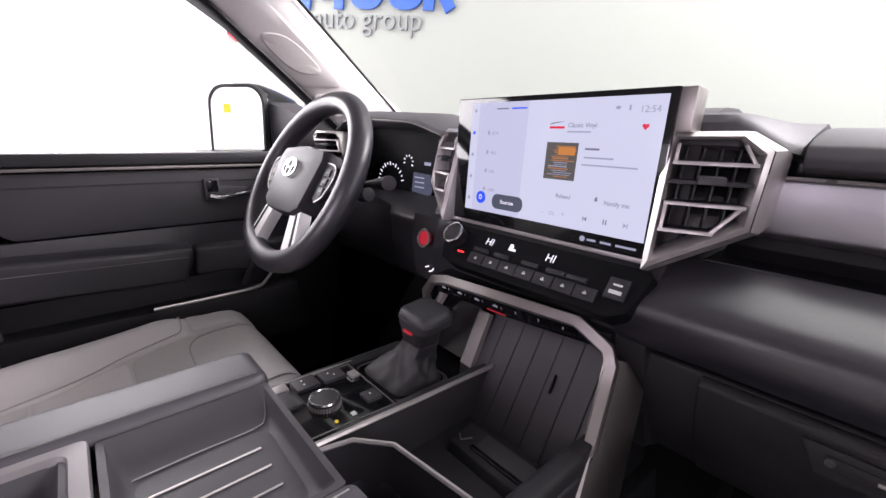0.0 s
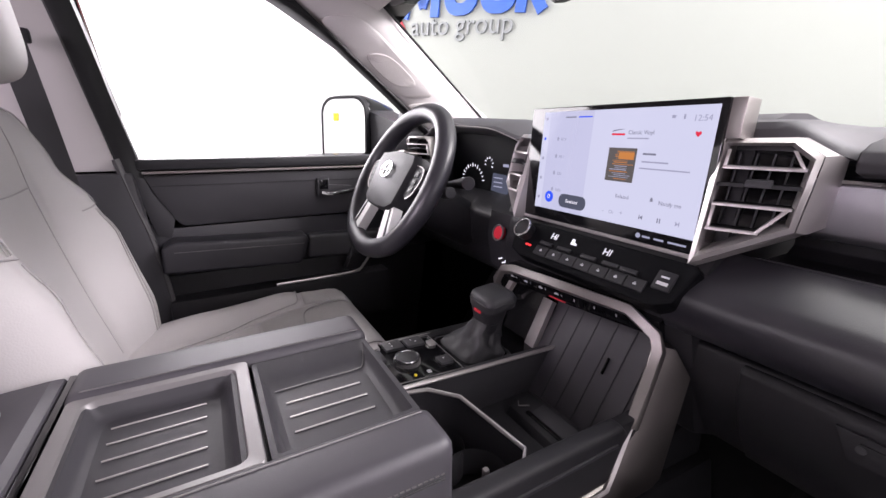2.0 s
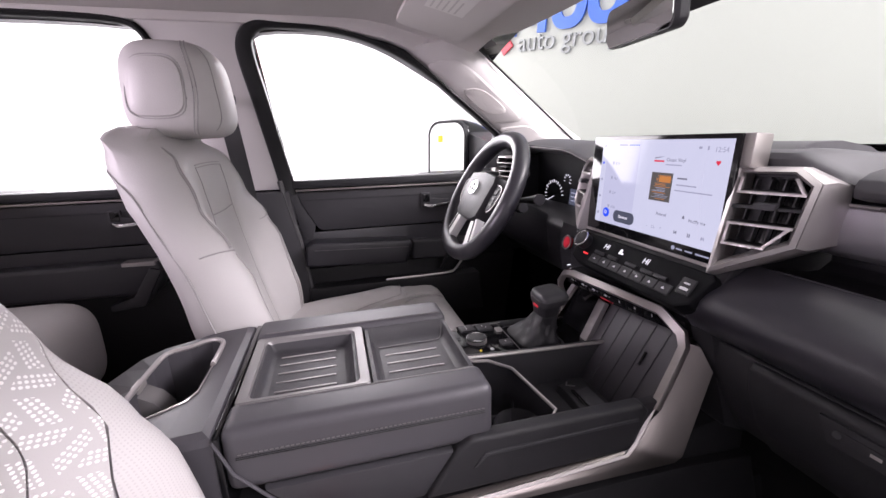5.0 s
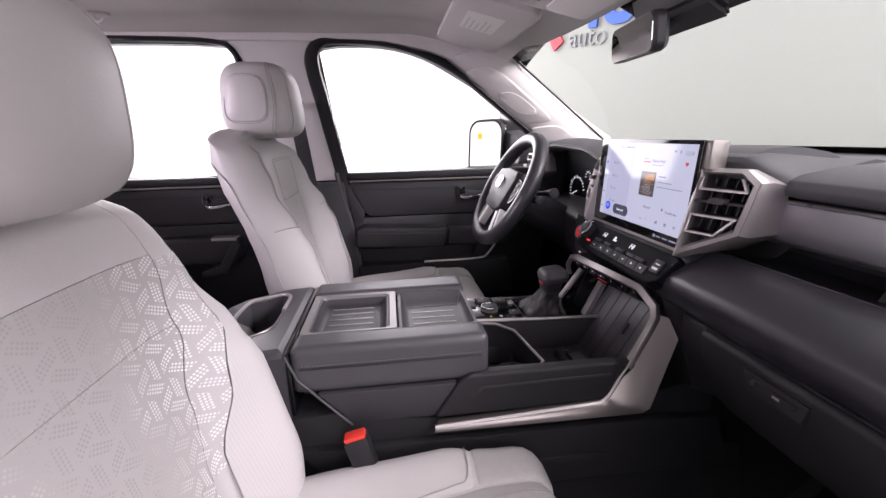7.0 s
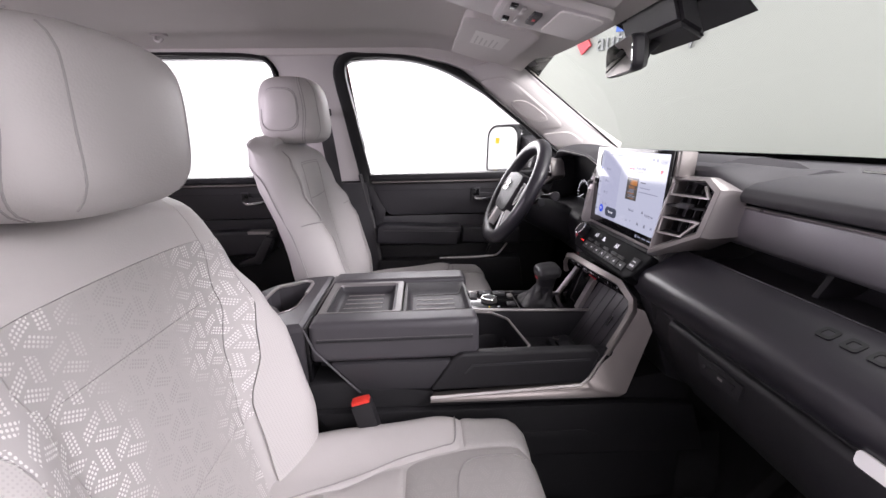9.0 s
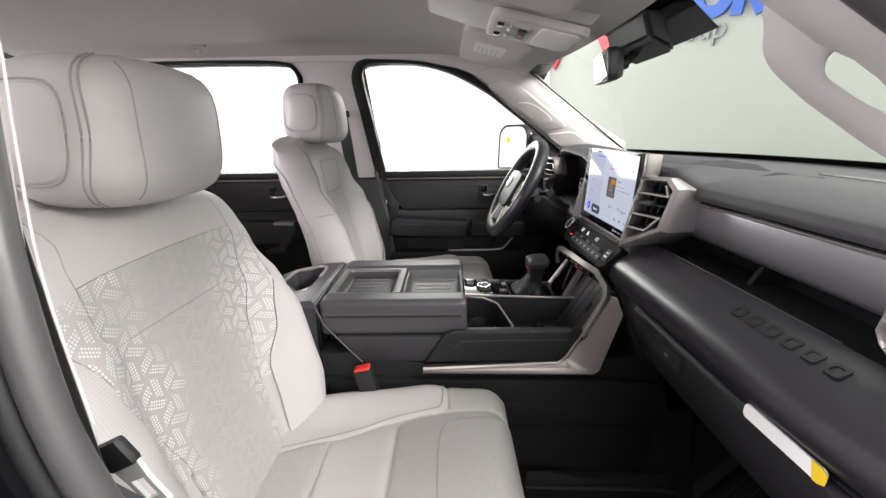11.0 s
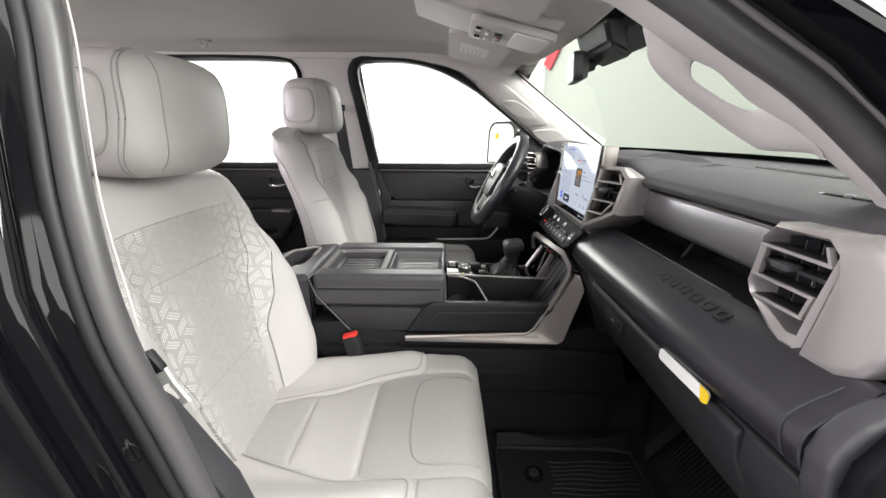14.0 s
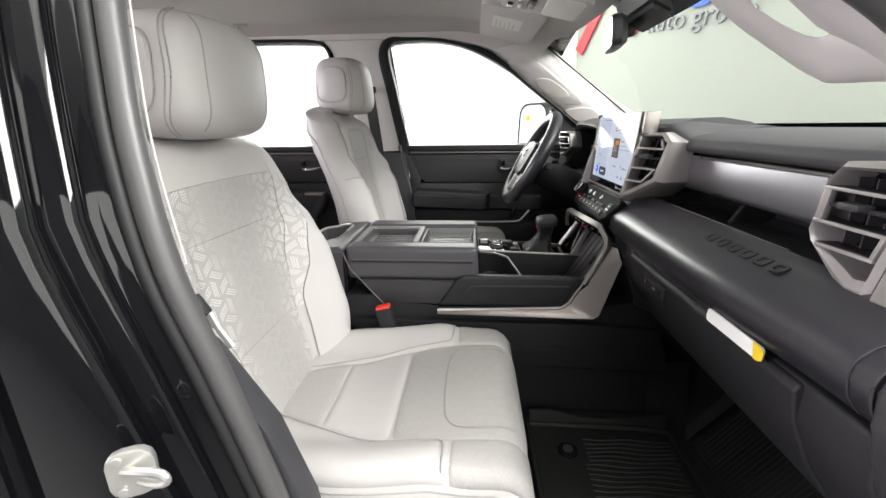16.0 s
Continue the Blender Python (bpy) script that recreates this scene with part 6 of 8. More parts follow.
part("seat_mark", on_panel(prism([(-0.027, 0.008), (-0.015, 0.008), (-0.015, 0.011), (-0.020, 0.012), (-0.022, 0.018), (-0.027, 0.018)], "z", 0, 0.0006, 0)), UI_WHITE, climate)
for k in range(3):
    part("red_mark", on_panel(box(-0.116 + k * 0.005, -0.113 + k * 0.005, -0.0165, -0.0135, 0, 0.0008, 0)), LAMP_RED, climate)
socket = part("usb_socket", on_panel(box(0.127, 0.152, -0.016, 0.011, -0.004, 0.003, 0.002)), BLACK_PLASTIC, climate, "black socket cover")
part("socket_mark", on_panel(box(0.134, 0.145, 0.0005, 0.003, 0.002, 0.0034, 0)), PRINT_WHITE, socket)
part("socket_mark", on_panel(box(0.132, 0.147, -0.0095, -0.005, 0.002, 0.0034, 0)), PRINT_WHITE, socket)

# ---- steering wheel ----
wheel = thing("steering_wheel", "black leather steering wheel with satin silver lower spokes", "steering wheel")
WH = Matrix.Translation((-0.427, 0.597, 0.659)) @ Matrix.Rotation(radians(90 - 29), 4, "X")


def on_wheel(bm):
    return placed(bm, WH)


def rim_point(a, r=0.169):
    c, s = math.cos(a), math.sin(a)
    flat = 1 - 0.05 * smoothstep(0.72, 1.0, -s)
    return (r * c * 1.02, r * s * flat, 0)


rim_pts = [rim_point(2 * math.pi * k / 72) for k in range(72)]
part("rim", on_wheel(tube(rim_pts, 0.0212, 16, True)), DARK_PAD, wheel, "black leather rim")
hub = part("hub", on_wheel(loft([[(p[0] * s * 1.45, p[1] * s * 1.28 + 0.002, z) for p in [(0.066, 0.030), (0.060, 0.044), (0.0, 0.050), (-0.060, 0.044), (-0.066, 0.030), (-0.056, -0.046), (-0.040, -0.056), (0.0, -0.058), (0.040, -0.056), (0.056, -0.046)]] for s, z in ((0.9, -0.04), (1.0, -0.015), (1.0, 0.010), (0.94, 0.022), (0.7, 0.027), (0.3, 0.028))])), BLACK_PLASTIC, wheel, "charcoal airbag cover")
for k, (rx, ry) in enumerate(((0.026, 0.018), (0.0105, 0.0168), (0.0185, 0.008))):
    pts = [(rx * math.cos(2 * math.pi * j / 28), 0.014 + (0 if k == 0 else (0.0 if k == 1 else 0.0075)) + ry * math.sin(2 * math.pi * j / 28), 0.0325) for j in range(28)]
    part("emblem_ring", on_wheel(tube(pts, 0.0017, 6, True)), CHROME, hub, "chrome emblem ring")
for sg in (-1, 1):
    part("spoke", on_wheel(loft([[(sg * 0.058, 0.036, -0.01), (sg * 0.058, -0.012, -0.01), (sg * 0.058, -0.012, 0.012), (sg * 0.058, 0.036, 0.012)], [(sg * 0.110, 0.024, -0.006), (sg * 0.110, -0.010, -0.006), (sg * 0.110, -0.010, 0.012), (sg * 0.110, 0.024, 0.012)], [(sg * 0.172, 0.020, -0.006), (sg * 0.172, -0.004, -0.006), (sg * 0.172, -0.004, 0.006), (sg * 0.172, 0.020, 0.006)]])), BLACK_PLASTIC, wheel)
    pad = part("switch_pad", on_wheel(prism([(sg * 0.092, 0.040), (sg * 0.132, 0.034), (sg * 0.140, 0.012), (sg * 0.128, -0.022), (sg * 0.104, -0.036), (sg * 0.088, -0.028)], "z", 0.0, 0.012, 0.004)), BLACK_PLASTIC, wheel)
    part("pad_trim", on_wheel(tube(smooth_path([(sg * 0.096, 0.039, 0.0125), (sg * 0.128, 0.034, 0.0125), (sg * 0.137, 0.014, 0.012), (sg * 0.126, -0.020, 0.012), (sg * 0.106, -0.034, 0.012)], 4), 0.0012, 6)), SILVER, pad, "fine silver line")
    for j in range(3):
        part("pad_key", on_wheel(box(sg * 0.112 - 0.010, sg * 0.112 + 0.010, -0.020 + 0.017 * j, -0.006 + 0.017 * j, 0.010, 0.0145, 0.002)), BLACK_PLASTIC, pad)
        part("key_line", on_wheel(box(sg * 0.112 - 0.005, sg * 0.112 + 0.005, -0.0135 + 0.017 * j, -0.0128 + 0.017 * j, 0.014, 0.0147, 0)), TRAY_GREY, pad)
    part("lower_spoke", on_wheel(loft([[(sg * (0.040 + w_), -0.068, z0), (sg * (0.080 - w_), -0.056, z0), (sg * (0.104 - w_), -0.116, z0 - 0.002), (sg * (0.062 + w_), -0.143, z0 - 0.002)] for z0, w_ in ((-0.008, 0.0), (0.009, 0.0), (0.013, 0.003))])), STEEL, wheel, "satin silver spoke")
    part("spoke_inlay", on_wheel(loft([[(sg * 0.066, -0.064, z0), (sg * 0.070, -0.063, z0), (sg * 0.094, -0.122, z0 - 0.002), (sg * 0.089, -0.126, z0 - 0.002)] for z0 in (0.0, 0.0145)])), BLACK_PLASTIC, wheel)
part("column", placed(loft([[(0.045 * math.cos(a), 0.055 * math.sin(a) - 0.01, z) for a in [2 * math.pi * k / 20 for k in range(20)]] for z in (-0.03, -0.09, -0.24)]), WH), BLACK_PLASTIC, wheel)
for sg in (-1, 1):
    part("stalk", on_wheel(tube(smooth_path([(sg * 0.03, 0.0, -0.06), (sg * 0.10, 0.008, -0.055), (sg * 0.15, 0.012, -0.045)], 5), [0.007] * 8 + [0.010] * 3, 10)), BLACK_PLASTIC, wheel)
    part("stalk_tip", on_wheel(disc((sg * 0.155, 0.0125, -0.044), (sg, 0.1, 0.15), 0.012, 0.03, 16, 0.003)), DARK_PLASTIC, wheel)
# ---- centre console ----
console = thing("center_console", "wide charcoal centre console with silver trim and padded lid", "console")
# sides and base
part("base", prism([(-0.26, 0.02), (0.86, 0.02), (0.86, 0.36), (0.70, 0.335), (0.30, 0.330), (0.12, 0.36), (-0.20, 0.34), (-0.26, 0.22)], "x", -0.168, 0.168, 0.012), LOWER_PLASTIC, console)
for sg in (-1, 1):
    part("side_skirt", prism([(0.06, 0.30), (0.32, 0.295), (0.70, 0.292), (0.86, 0.28), (0.90, 0.16), (0.14, 0.18)], "x", sg * 0.160, sg * 0.186, 0.008), LOWER_PLASTIC, console)
    part("lower_crease", prism([(0.40, 0.235), (0.62, 0.232), (0.66, 0.215), (0.40, 0.218)], "x", sg * 0.18, sg * 0.189, 0.002), LOWER_PLASTIC, console)
    part("side_panel", prism([(0.10, 0.400), (0.345, 0.398), (0.30, 0.334), (0.155, 0.338)], "x", sg * 0.12, sg * 0.168, 0.005), DARK_PLASTIC, console)
    # side wing with inset, up to the front bracket
    part("side_wing", prism([(0.300, 0.334), (0.345, 0.402), (0.365, 0.416), (0.640, 0.414), (0.652, 0.400), (0.624, 0.336)], "x", sg * 0.150, sg * 0.175, 0.007, 3), BLACK_PLASTIC, console)
    part("wing_inset", prism([(0.385, 0.392), (0.63, 0.394), (0.632, 0.389), (0.388, 0.387), (0.372, 0.372), (0.368, 0.372)], "x", sg * 0.170, sg * 0.1775, 0.001), DARK_PLASTIC, console)
# angular band: over the storage bin, then down the near blade to its foot
def band(points, w, t, up):
    """A flat bar with softened edges swept along points; up: the way its broad face looks."""
    pts = [Vector(p) for p in points]
    rings = []
    for k, p in enumerate(pts):
        d0 = (p - pts[k - 1]).normalized() if k else None
        d1 = (pts[k + 1] - p).normalized() if k < len(pts) - 1 else None
        d = ((d0 or d1) + (d1 or d0)).normalized()
        u = Vector(up)
        u = (u - d * u.dot(d)).normalized()
        side = d.cross(u)
        stretch = 1.0 / max(0.6, d.dot(d1 or d0))
        rings.append([p + side * a * w * stretch + u * c * t for a, c in ((-1, -1), (1, -1), (1, 0.55), (0.82, 1), (-0.82, 1), (-1, 0.55))])
    return loft(rings)


# the broad blade of trim on each flank, leaning out from its bright inner edge
BLADE_IN = [(0.1525, 0.724, 0.494), (0.158, 0.706, 0.462), (0.173, 0.634, 0.346), (0.180, 0.612, 0.335), (0.188, 0.300, 0.328)]
BLADE_OUT = [(0.166, 0.740, 0.490), (0.187, 0.747, 0.457), (0.1945, 0.703, 0.322), (0.1935, 0.690, 0.313), (0.190, 0.298, 0.317)]
for sg in (-1, 1):
    rings = []
    for a, b in zip(BLADE_IN, BLADE_OUT):
        a, b = Vector(a), Vector(b)
        rings.append([Vector((sg * p.x, p.y, p.z)) for p in (a, a.lerp(b, 0.5) + Vector((0.002, 0, 0)), b, b + Vector((-0.014, 0.004, 0.002)), a + Vector((-0.012, 0.006, 0.004)))])
    part("silver_blade", loft(rings), BLADE_METAL, console, "smoked silver blade of trim")
    part("blade_edge", band([(sg * (x + 0.0005), y - 0.001, z) for x, y, z in BLADE_IN], 0.0030, 0.0040, (sg * 0.6, -0.8, 0.3)), SILVER, console, "bright silver edge")
arch = [(-0.157, 0.690, 0.474), (-0.157, 0.686, 0.497), (-0.138, 0.685, 0.522), (-0.108, 0.686, 0.530), (0.00, 0.694, 0.533), (0.108, 0.712, 0.531), (0.147, 0.7205, 0.507), (0.1560, 0.7185, 0.488), (0.1592, 0.7035, 0.460), (0.1672, 0.665, 0.398)]
part("bracket_arch", band(arch, 0.0075, 0.0050, (0, -0.8, 0.6)), BRONZE, console, "smoked silver arch")
def bank_y(x):
    """Depth of the switch strip under the arch."""
    return 0.6985 + (0.167 if x > 0 else 0.074) * x


bank = part("switch_bank", loft([[(x, bank_y(x) + dy, z) for dy, z in ((-0.001, 0.526), (0.008, 0.500), (0.03, 0.495), (0.06, 0.53))] for x in (-0.150, 0.0, 0.148)]), GLOSS_BLACK, console)
for k in range(8):
    x = -0.136 + k * 0.0345
    BK = Matrix.Translation((x + 0.0165, bank_y(x + 0.0165) + 0.0032, 0.5135)) @ Matrix.Rotation(math.atan(0.167 if x > -0.016 else 0.074), 4, "Z") @ Matrix.Rotation(radians(110), 4, "X")
    key = part("toggle", placed(box(-0.0163, 0.0163, -0.0105, 0.0105, -0.004, 0.0006, 0.0005), BK), GLOSS_BLACK, bank)
    if k < 4:
        part("toggle_mark", placed(prism([(-0.0045, -0.002), (0.0045, -0.002), (0.0045, 0.0005), (0.0, 0.0030), (-0.0045, 0.0)], "z", 0.0, 0.0009, 0), BK), PRINT_WHITE, key)
        part("toggle_mark", placed(box(0.0105, 0.0117, -0.0018, 0.0018, 0.0, 0.0009, 0), BK), PRINT_WHITE, key)
    else:
        part("toggle_mark", placed(box(-0.0009, 0.0009, -0.0028, 0.0022, 0.0, 0.0009, 0), BK), PRINT_WHITE, key)
    if k == 3:
        part("red_bar", placed(box(-0.017, 0.017, -0.0125, -0.0100, -0.001, 0.0016, 0.0004), BK), RED, bank, "red strip under a switch")
# storage bin under the bracket
bin_ = part("bin_back", loft([[(x, y, z) for y, z in ((0.655, 0.345), (0.752, 0.505), (0.775, 0.50), (0.69, 0.335))] for x in (-0.045, 0.152)]), FASCIA, console, "ribbed charging pad wall")
for k in range(6):
    x = -0.02 + k * 0.032
    part("rib", tube([(x, 0.6546, 0.347), (x, 0.7516, 0.505)], 0.0009, 5), DARK_PLASTIC, bin_)
part("slot", tube([(0.088, 0.699, 0.423), (0.088, 0.712, 0.445)], 0.0022, 6), GLOSS_BLACK, bin_)
part("bin_floor", box(-0.02, 0.166, 0.50, 0.67, 0.338, 0.346, 0.002), BLACK_PLASTIC, console)
lip_ = part("charger_lip", prism([(0.585, 0.346), (0.650, 0.346), (0.644, 0.362), (0.632, 0.366), (0.592, 0.358)], "x", 0.012, 0.150, 0.002), BLACK_PLASTIC, console, "black stop at the foot of the charging pad")
part("charger_groove", box(0.040, 0.146, 0.600, 0.606, 0.356, 0.3625, 0.0008), GLOSS_BLACK, lip_)
part("charger_pad", prism([(0.606, 0.3615), (0.630, 0.3665), (0.630, 0.368), (0.606, 0.363)], "x", 0.046, 0.142, 0.0006), DARK_PLASTIC, lip_)
part("notch_mark", tube([(0.016, 0.606, 0.3632), (0.024, 0.600, 0.3622), (0.034, 0.612, 0.3645)], 0.0012, 5), TRAY_GREY, lip_)
part("bin_wall", prism([(0.415, 0.40), (0.415, 0.424), (0.725, 0.414), (0.74, 0.42), (0.74, 0.34), (0.415, 0.34)], "x", -0.030, -0.016, 0.002), DARK_PLASTIC, console)
part("bin_rail", tube([(-0.014, 0.405, 0.4285), (-0.012, 0.55, 0.423), (-0.012, 0.722, 0.417)], 0.0035, 6), SILVER, console, "thin silver rail")
part("tall_silver_strip", loft([[(-0.066, 0.683, 0.405), (-0.042, 0.681, 0.405), (-0.042, 0.69, 0.40), (-0.066, 0.692, 0.40)], [(-0.066, 0.722, 0.485), (-0.042, 0.720, 0.485), (-0.042, 0.73, 0.48), (-0.066, 0.732, 0.48)]]), SILVER, console, "upright silver divider")
part("left_niche", loft([[(x, y, z) for y, z in ((0.69, 0.40), (0.735, 0.50), (0.76, 0.50), (0.76, 0.38))] for x in (-0.152, -0.066)]), GLOSS_BLACK, console)
# cup holder well
cup = part("cup_well", prism([(-0.015, 0.405), (0.15, 0.405), (0.15, 0.52), (0.03, 0.52), (-0.015, 0.46)], "z", 0.318, 0.322, 0), BLACK_PLASTIC, console)
for line in ([(-0.012, 0.408, 0.424), (0.0, 0.455, 0.424), (0.033, 0.487, 0.422), (0.138, 0.512, 0.408), (0.150, 0.500, 0.406), (0.153, 0.430, 0.406)],):
    part("cup_rim", tube(line, 0.003, 6), SILVER, console, "thin silver rim")
    wall = loft([[(x, y, z - 0.002) for x, y, z in line], [(x, y, 0.32) for x, y, z in line]], closed=False)
    part("cup_wall", wall, DARK_PLASTIC, console)
for cx, cy, rr in ((0.040, 0.446, 0.036), (0.108, 0.466, 0.038)):
    round_ = [(math.cos(2 * math.pi * k / 32), math.sin(2 * math.pi * k / 32)) for k in range(32)]
    cupm = loft([[(cx + r_ * c, cy + r_ * 0.95 * q_, z) for c, q_ in round_] for r_, z in ((rr, 0.324), (rr, 0.366), (rr + 0.002, 0.370), (rr + 0.004, 0.366), (rr + 0.004, 0.324))], caps=False)
    part("cup_ring", cupm, DARK_PLASTIC, console, "charcoal cup sleeve")
part("cup_tab", box(0.108, 0.116, 0.472, 0.480, 0.345, 0.375, 0.003), SILVER, console)
part("well_front", prism([(0.34, 0.32), (0.405, 0.32), (0.405, 0.41), (0.34, 0.41)], "x", -0.02, 0.155, 0.003), BLACK_PLASTIC, console)
part("well_side", prism([(0.40, 0.32), (0.68, 0.33), (0.68, 0.412), (0.40, 0.408)], "x", 0.152, 0.170, 0.003), BLACK_PLASTIC, console)
# padded lids and trays
for sg, x0, x1 in ((1, 0.100, 0.164), (-1, -0.164, -0.088)):
    lid = part("armrest_lid", box(x0, x1, 0.060, 0.402, 0.400, 0.487, 0.016, 4), ARM_PAD, console, "charcoal padded armrest lid")
    xs = x1 if sg > 0 else x0
    for z in (0.450, 0.4475):
        part("stitch_line", tube([(xs + sg * 0.0005, 0.075, z), (xs + sg * 0.0005, 0.388, z)], 0.0011, 5), BLACK_PLASTIC, lid)
    stitches = bmesh.new()
    for k in range(52):
        y = 0.078 + 0.006 * k
        box(xs - 0.0006 if sg > 0 else xs - 0.0012, xs + 0.0012 if sg > 0 else xs + 0.0006, y, y + 0.0038, 0.4535, 0.4545, 0.0, bm=stitches)
    part("stitching", stitches, TRAY_GREY, lid, "grey stitches")
    xi = x0 + 0.012 if sg > 0 else x1 - 0.010
    part("stitch_line", tube([(xi, 0.075, 0.4872), (xi, 0.39, 0.4872)], 0.0009, 5), TRAY_GREY, lid)
part("tray_body", box(-0.09, 0.102, 0.062, 0.398, 0.36, 0.455, 0.003), BLACK_PLASTIC, console)
for y0, y1, shelf_, ridges in ((0.078, 0.228, 0.0, (-0.050, -0.024, 0.002, 0.028, 0.054, 0.076)), (0.246, 0.396, 0.034, (-0.006, 0.021, 0.048, 0.074))):
    tray = bmesh.new()
    X0, X1 = -0.086, 0.098
    lip = []
    for i, z, w_ in ((0.0, 0.46, 0.0), (0.0, 0.478, 0.0), (0.006, 0.478, 0.0), (0.011, 0.466, 0.6), (0.015, 0.4625, 0.9), (0.020, 0.461, 1.0)):
        flat_ = rounded_rect(X1 - X0 - 2 * i - shelf_ * w_, y1 - y0 - 2 * i, 0.004 + 0.010 * w_, 4)
        lip.append([((X0 + X1 + shelf_ * w_) / 2 + x, (y0 + y1) / 2 + y, z) for x, y in flat_])
    loft(lip, tray, caps=False)
    tray.faces.new([tray.verts.new(p) for p in lip[-1]])
    tr = part("tray", tray, DARK_PLASTIC, console, "shallow charcoal tray with ridges")
    # silver here paints the light caught along each charcoal ridge
    for x in ridges:
        part("ridge", tube([(x, y0 + 0.028, 0.4618), (x, y1 - 0.034, 0.4618)], 0.0010, 6), SILVER, tr)
    if shelf_:
        part("floor_edge", tube(smooth_path([(X0 + 0.052, y0 + 0.020, 0.4625), (X0 + 0.050, y0 + 0.07, 0.4625), (X0 + 0.050, y1 - 0.030, 0.4625), (X0 + 0.044, y1 - 0.018, 0.4650), (X0 + 0.022, y1 - 0.010, 0.4720)], 4), 0.0007, 6), TRAY_GREY, tr, "fine grey line round the tray floor")


def tray_ring(w, hgt, r, z):
    return [(0.006 + x, 0.1535 + y, z) for x, y in rounded_rect(w, hgt, r, 5)]


part("tray_frame", loft([tray_ring(0.192, 0.177, 0.006, 0.472), tray_ring(0.192, 0.177, 0.006, 0.4815), tray_ring(0.190, 0.175, 0.006, 0.4830), tray_ring(0.174, 0.150, 0.012, 0.4815), tray_ring(0.171, 0.147, 0.012, 0.4795), tray_ring(0.166, 0.142, 0.014, 0.4620)], caps=False), TRAY_GREY, console, "smoked grey tray frame")
# rear end with cup holders
def rear_z(y):
    return interp(y, (-0.26, 0.335), (-0.2, 0.410), (-0.14, 0.447), (-0.08, 0.467), (0.0, 0.481), (0.05, 0.484))


HOLE_LINE = [(-0.112, -0.085), (-0.117, -0.05), (-0.117, -0.015), (-0.106, 0.003), (-0.085, 0.010), (-0.02, 0.011), (0.053, 0.010), (0.073, 0.0), (0.084, -0.02), (0.088, -0.05), (0.084, -0.090), (0.040, -0.094), (-0.015, -0.093), (-0.07, -0.092)]
ys = [0.052, 0.03, 0.0, -0.03, -0.06, -0.10, -0.14, -0.17, -0.20, -0.23, -0.255]


def rear_ring(inset, drop):
    side_ = [(0.160 - inset, y + (-inset if k == 0 else inset if k == len(ys) - 1 else 0)) for k, y in enumerate(ys)]
    ring_ = side_ + [(-x, y) for x, y in side_[::-1]]
    return [(x, y, rear_z(y) - drop) for x, y in ring_]


rb = bmesh.new()
levels = [[(x, y, 0.20) for x, y, z in rear_ring(0.0, 0)], rear_ring(0.0, 0.014), rear_ring(0.003, 0.005), rear_ring(0.012, 0.0)]
verts_ = [[rb.verts.new(p) for p in ring_] for ring_ in levels]
for lo, hi in zip(verts_, verts_[1:]):
    for k in range(len(lo)):
        rb.faces.new((lo[k], lo[(k + 1) % len(lo)], hi[(k + 1) % len(lo)], hi[k]))
hole_v = [rb.verts.new((x, y, rear_z(y))) for x, y in HOLE_LINE]
deep_v = [rb.verts.new((x * 0.93, y * 0.9 - 0.004, 0.365)) for x, y in HOLE_LINE]
n_ = len(hole_v)
for k in range(n_):
    rb.faces.new((hole_v[k], hole_v[(k + 1) % n_], deep_v[(k + 1) % n_], deep_v[k]))
rb.faces.new(deep_v)
top_edges = [rb.edges.get((verts_[-1][k], verts_[-1][(k + 1) % len(verts_[-1])])) for k in range(len(verts_[-1]))]
hole_edges = [rb.edges.get((hole_v[k], hole_v[(k + 1) % n_])) for k in range(n_)]
bmesh.ops.triangle_fill(rb, use_beauty=True, edges=top_edges + hole_edges, normal=(0, 0, 1))
bmesh.ops.recalc_face_normals(rb, faces=rb.faces)
rear = part("rear_block", rb, ARM_PAD, console, smooth=False)
rim = [(x, y, rear_z(y) + 0.001) for x, y in HOLE_LINE]
part("rear_cup_rim", tube(rim, 0.0014, 6, True), BRONZE, rear, "thin silver rim")
sill = [(x, y, z + 0.0005) for x, y, z in rim[9:] + rim[:6]]
part("rear_cup_sill", tube(smooth_path(sill, 3), 0.0042, 8), SILVER, rear, "satin silver sill of the cup holder")
part("cup_divider", prism([(-0.094, 0.37), (-0.050, 0.37), (-0.058, 0.42), (-0.072, 0.440), (-0.094, 0.455)], "x", -0.046, -0.006, 0.004), TRAY_GREY, rear, "grey divider between the cup holders")
part("rim_clip", box(-0.040, -0.010, -0.101, -0.090, 0.455, 0.4665, 0.002), SILVER, rear)
part("lid_gap", box(-0.162, 0.162, 0.053, 0.060, 0.36, 0.478, 0.001), GLOSS_BLACK, console)
part("rear_seam", tube([(0.1615, 0.052, 0.475), (0.1655, 0.07, 0.43), (0.170, 0.155, 0.335)], 0.0022, 6), FASCIA, console)
# shifter deck and drive controls
part("deck", prism([(0.398, 0.30), (0.398, 0.420), (0.52, 0.414), (0.70, 0.405), (0.70, 0.30)], "x", -0.165, -0.018, 0.004), GLOSS_BLACK, console)
part("deck_edge", tube([(-0.163, 0.41, 0.419), (-0.163, 0.70, 0.406)], 0.002, 6), SILVER, console)
ctl = part("drive_plate", prism([(0.402, 0.417), (0.535, 0.410), (0.535, 0.4195), (0.402, 0.4265)], "x", -0.152, -0.024, 0.003), GLOSS_BLACK, console)


def plate_z(y):
    return 0.4265 - 0.0526 * (y - 0.402)


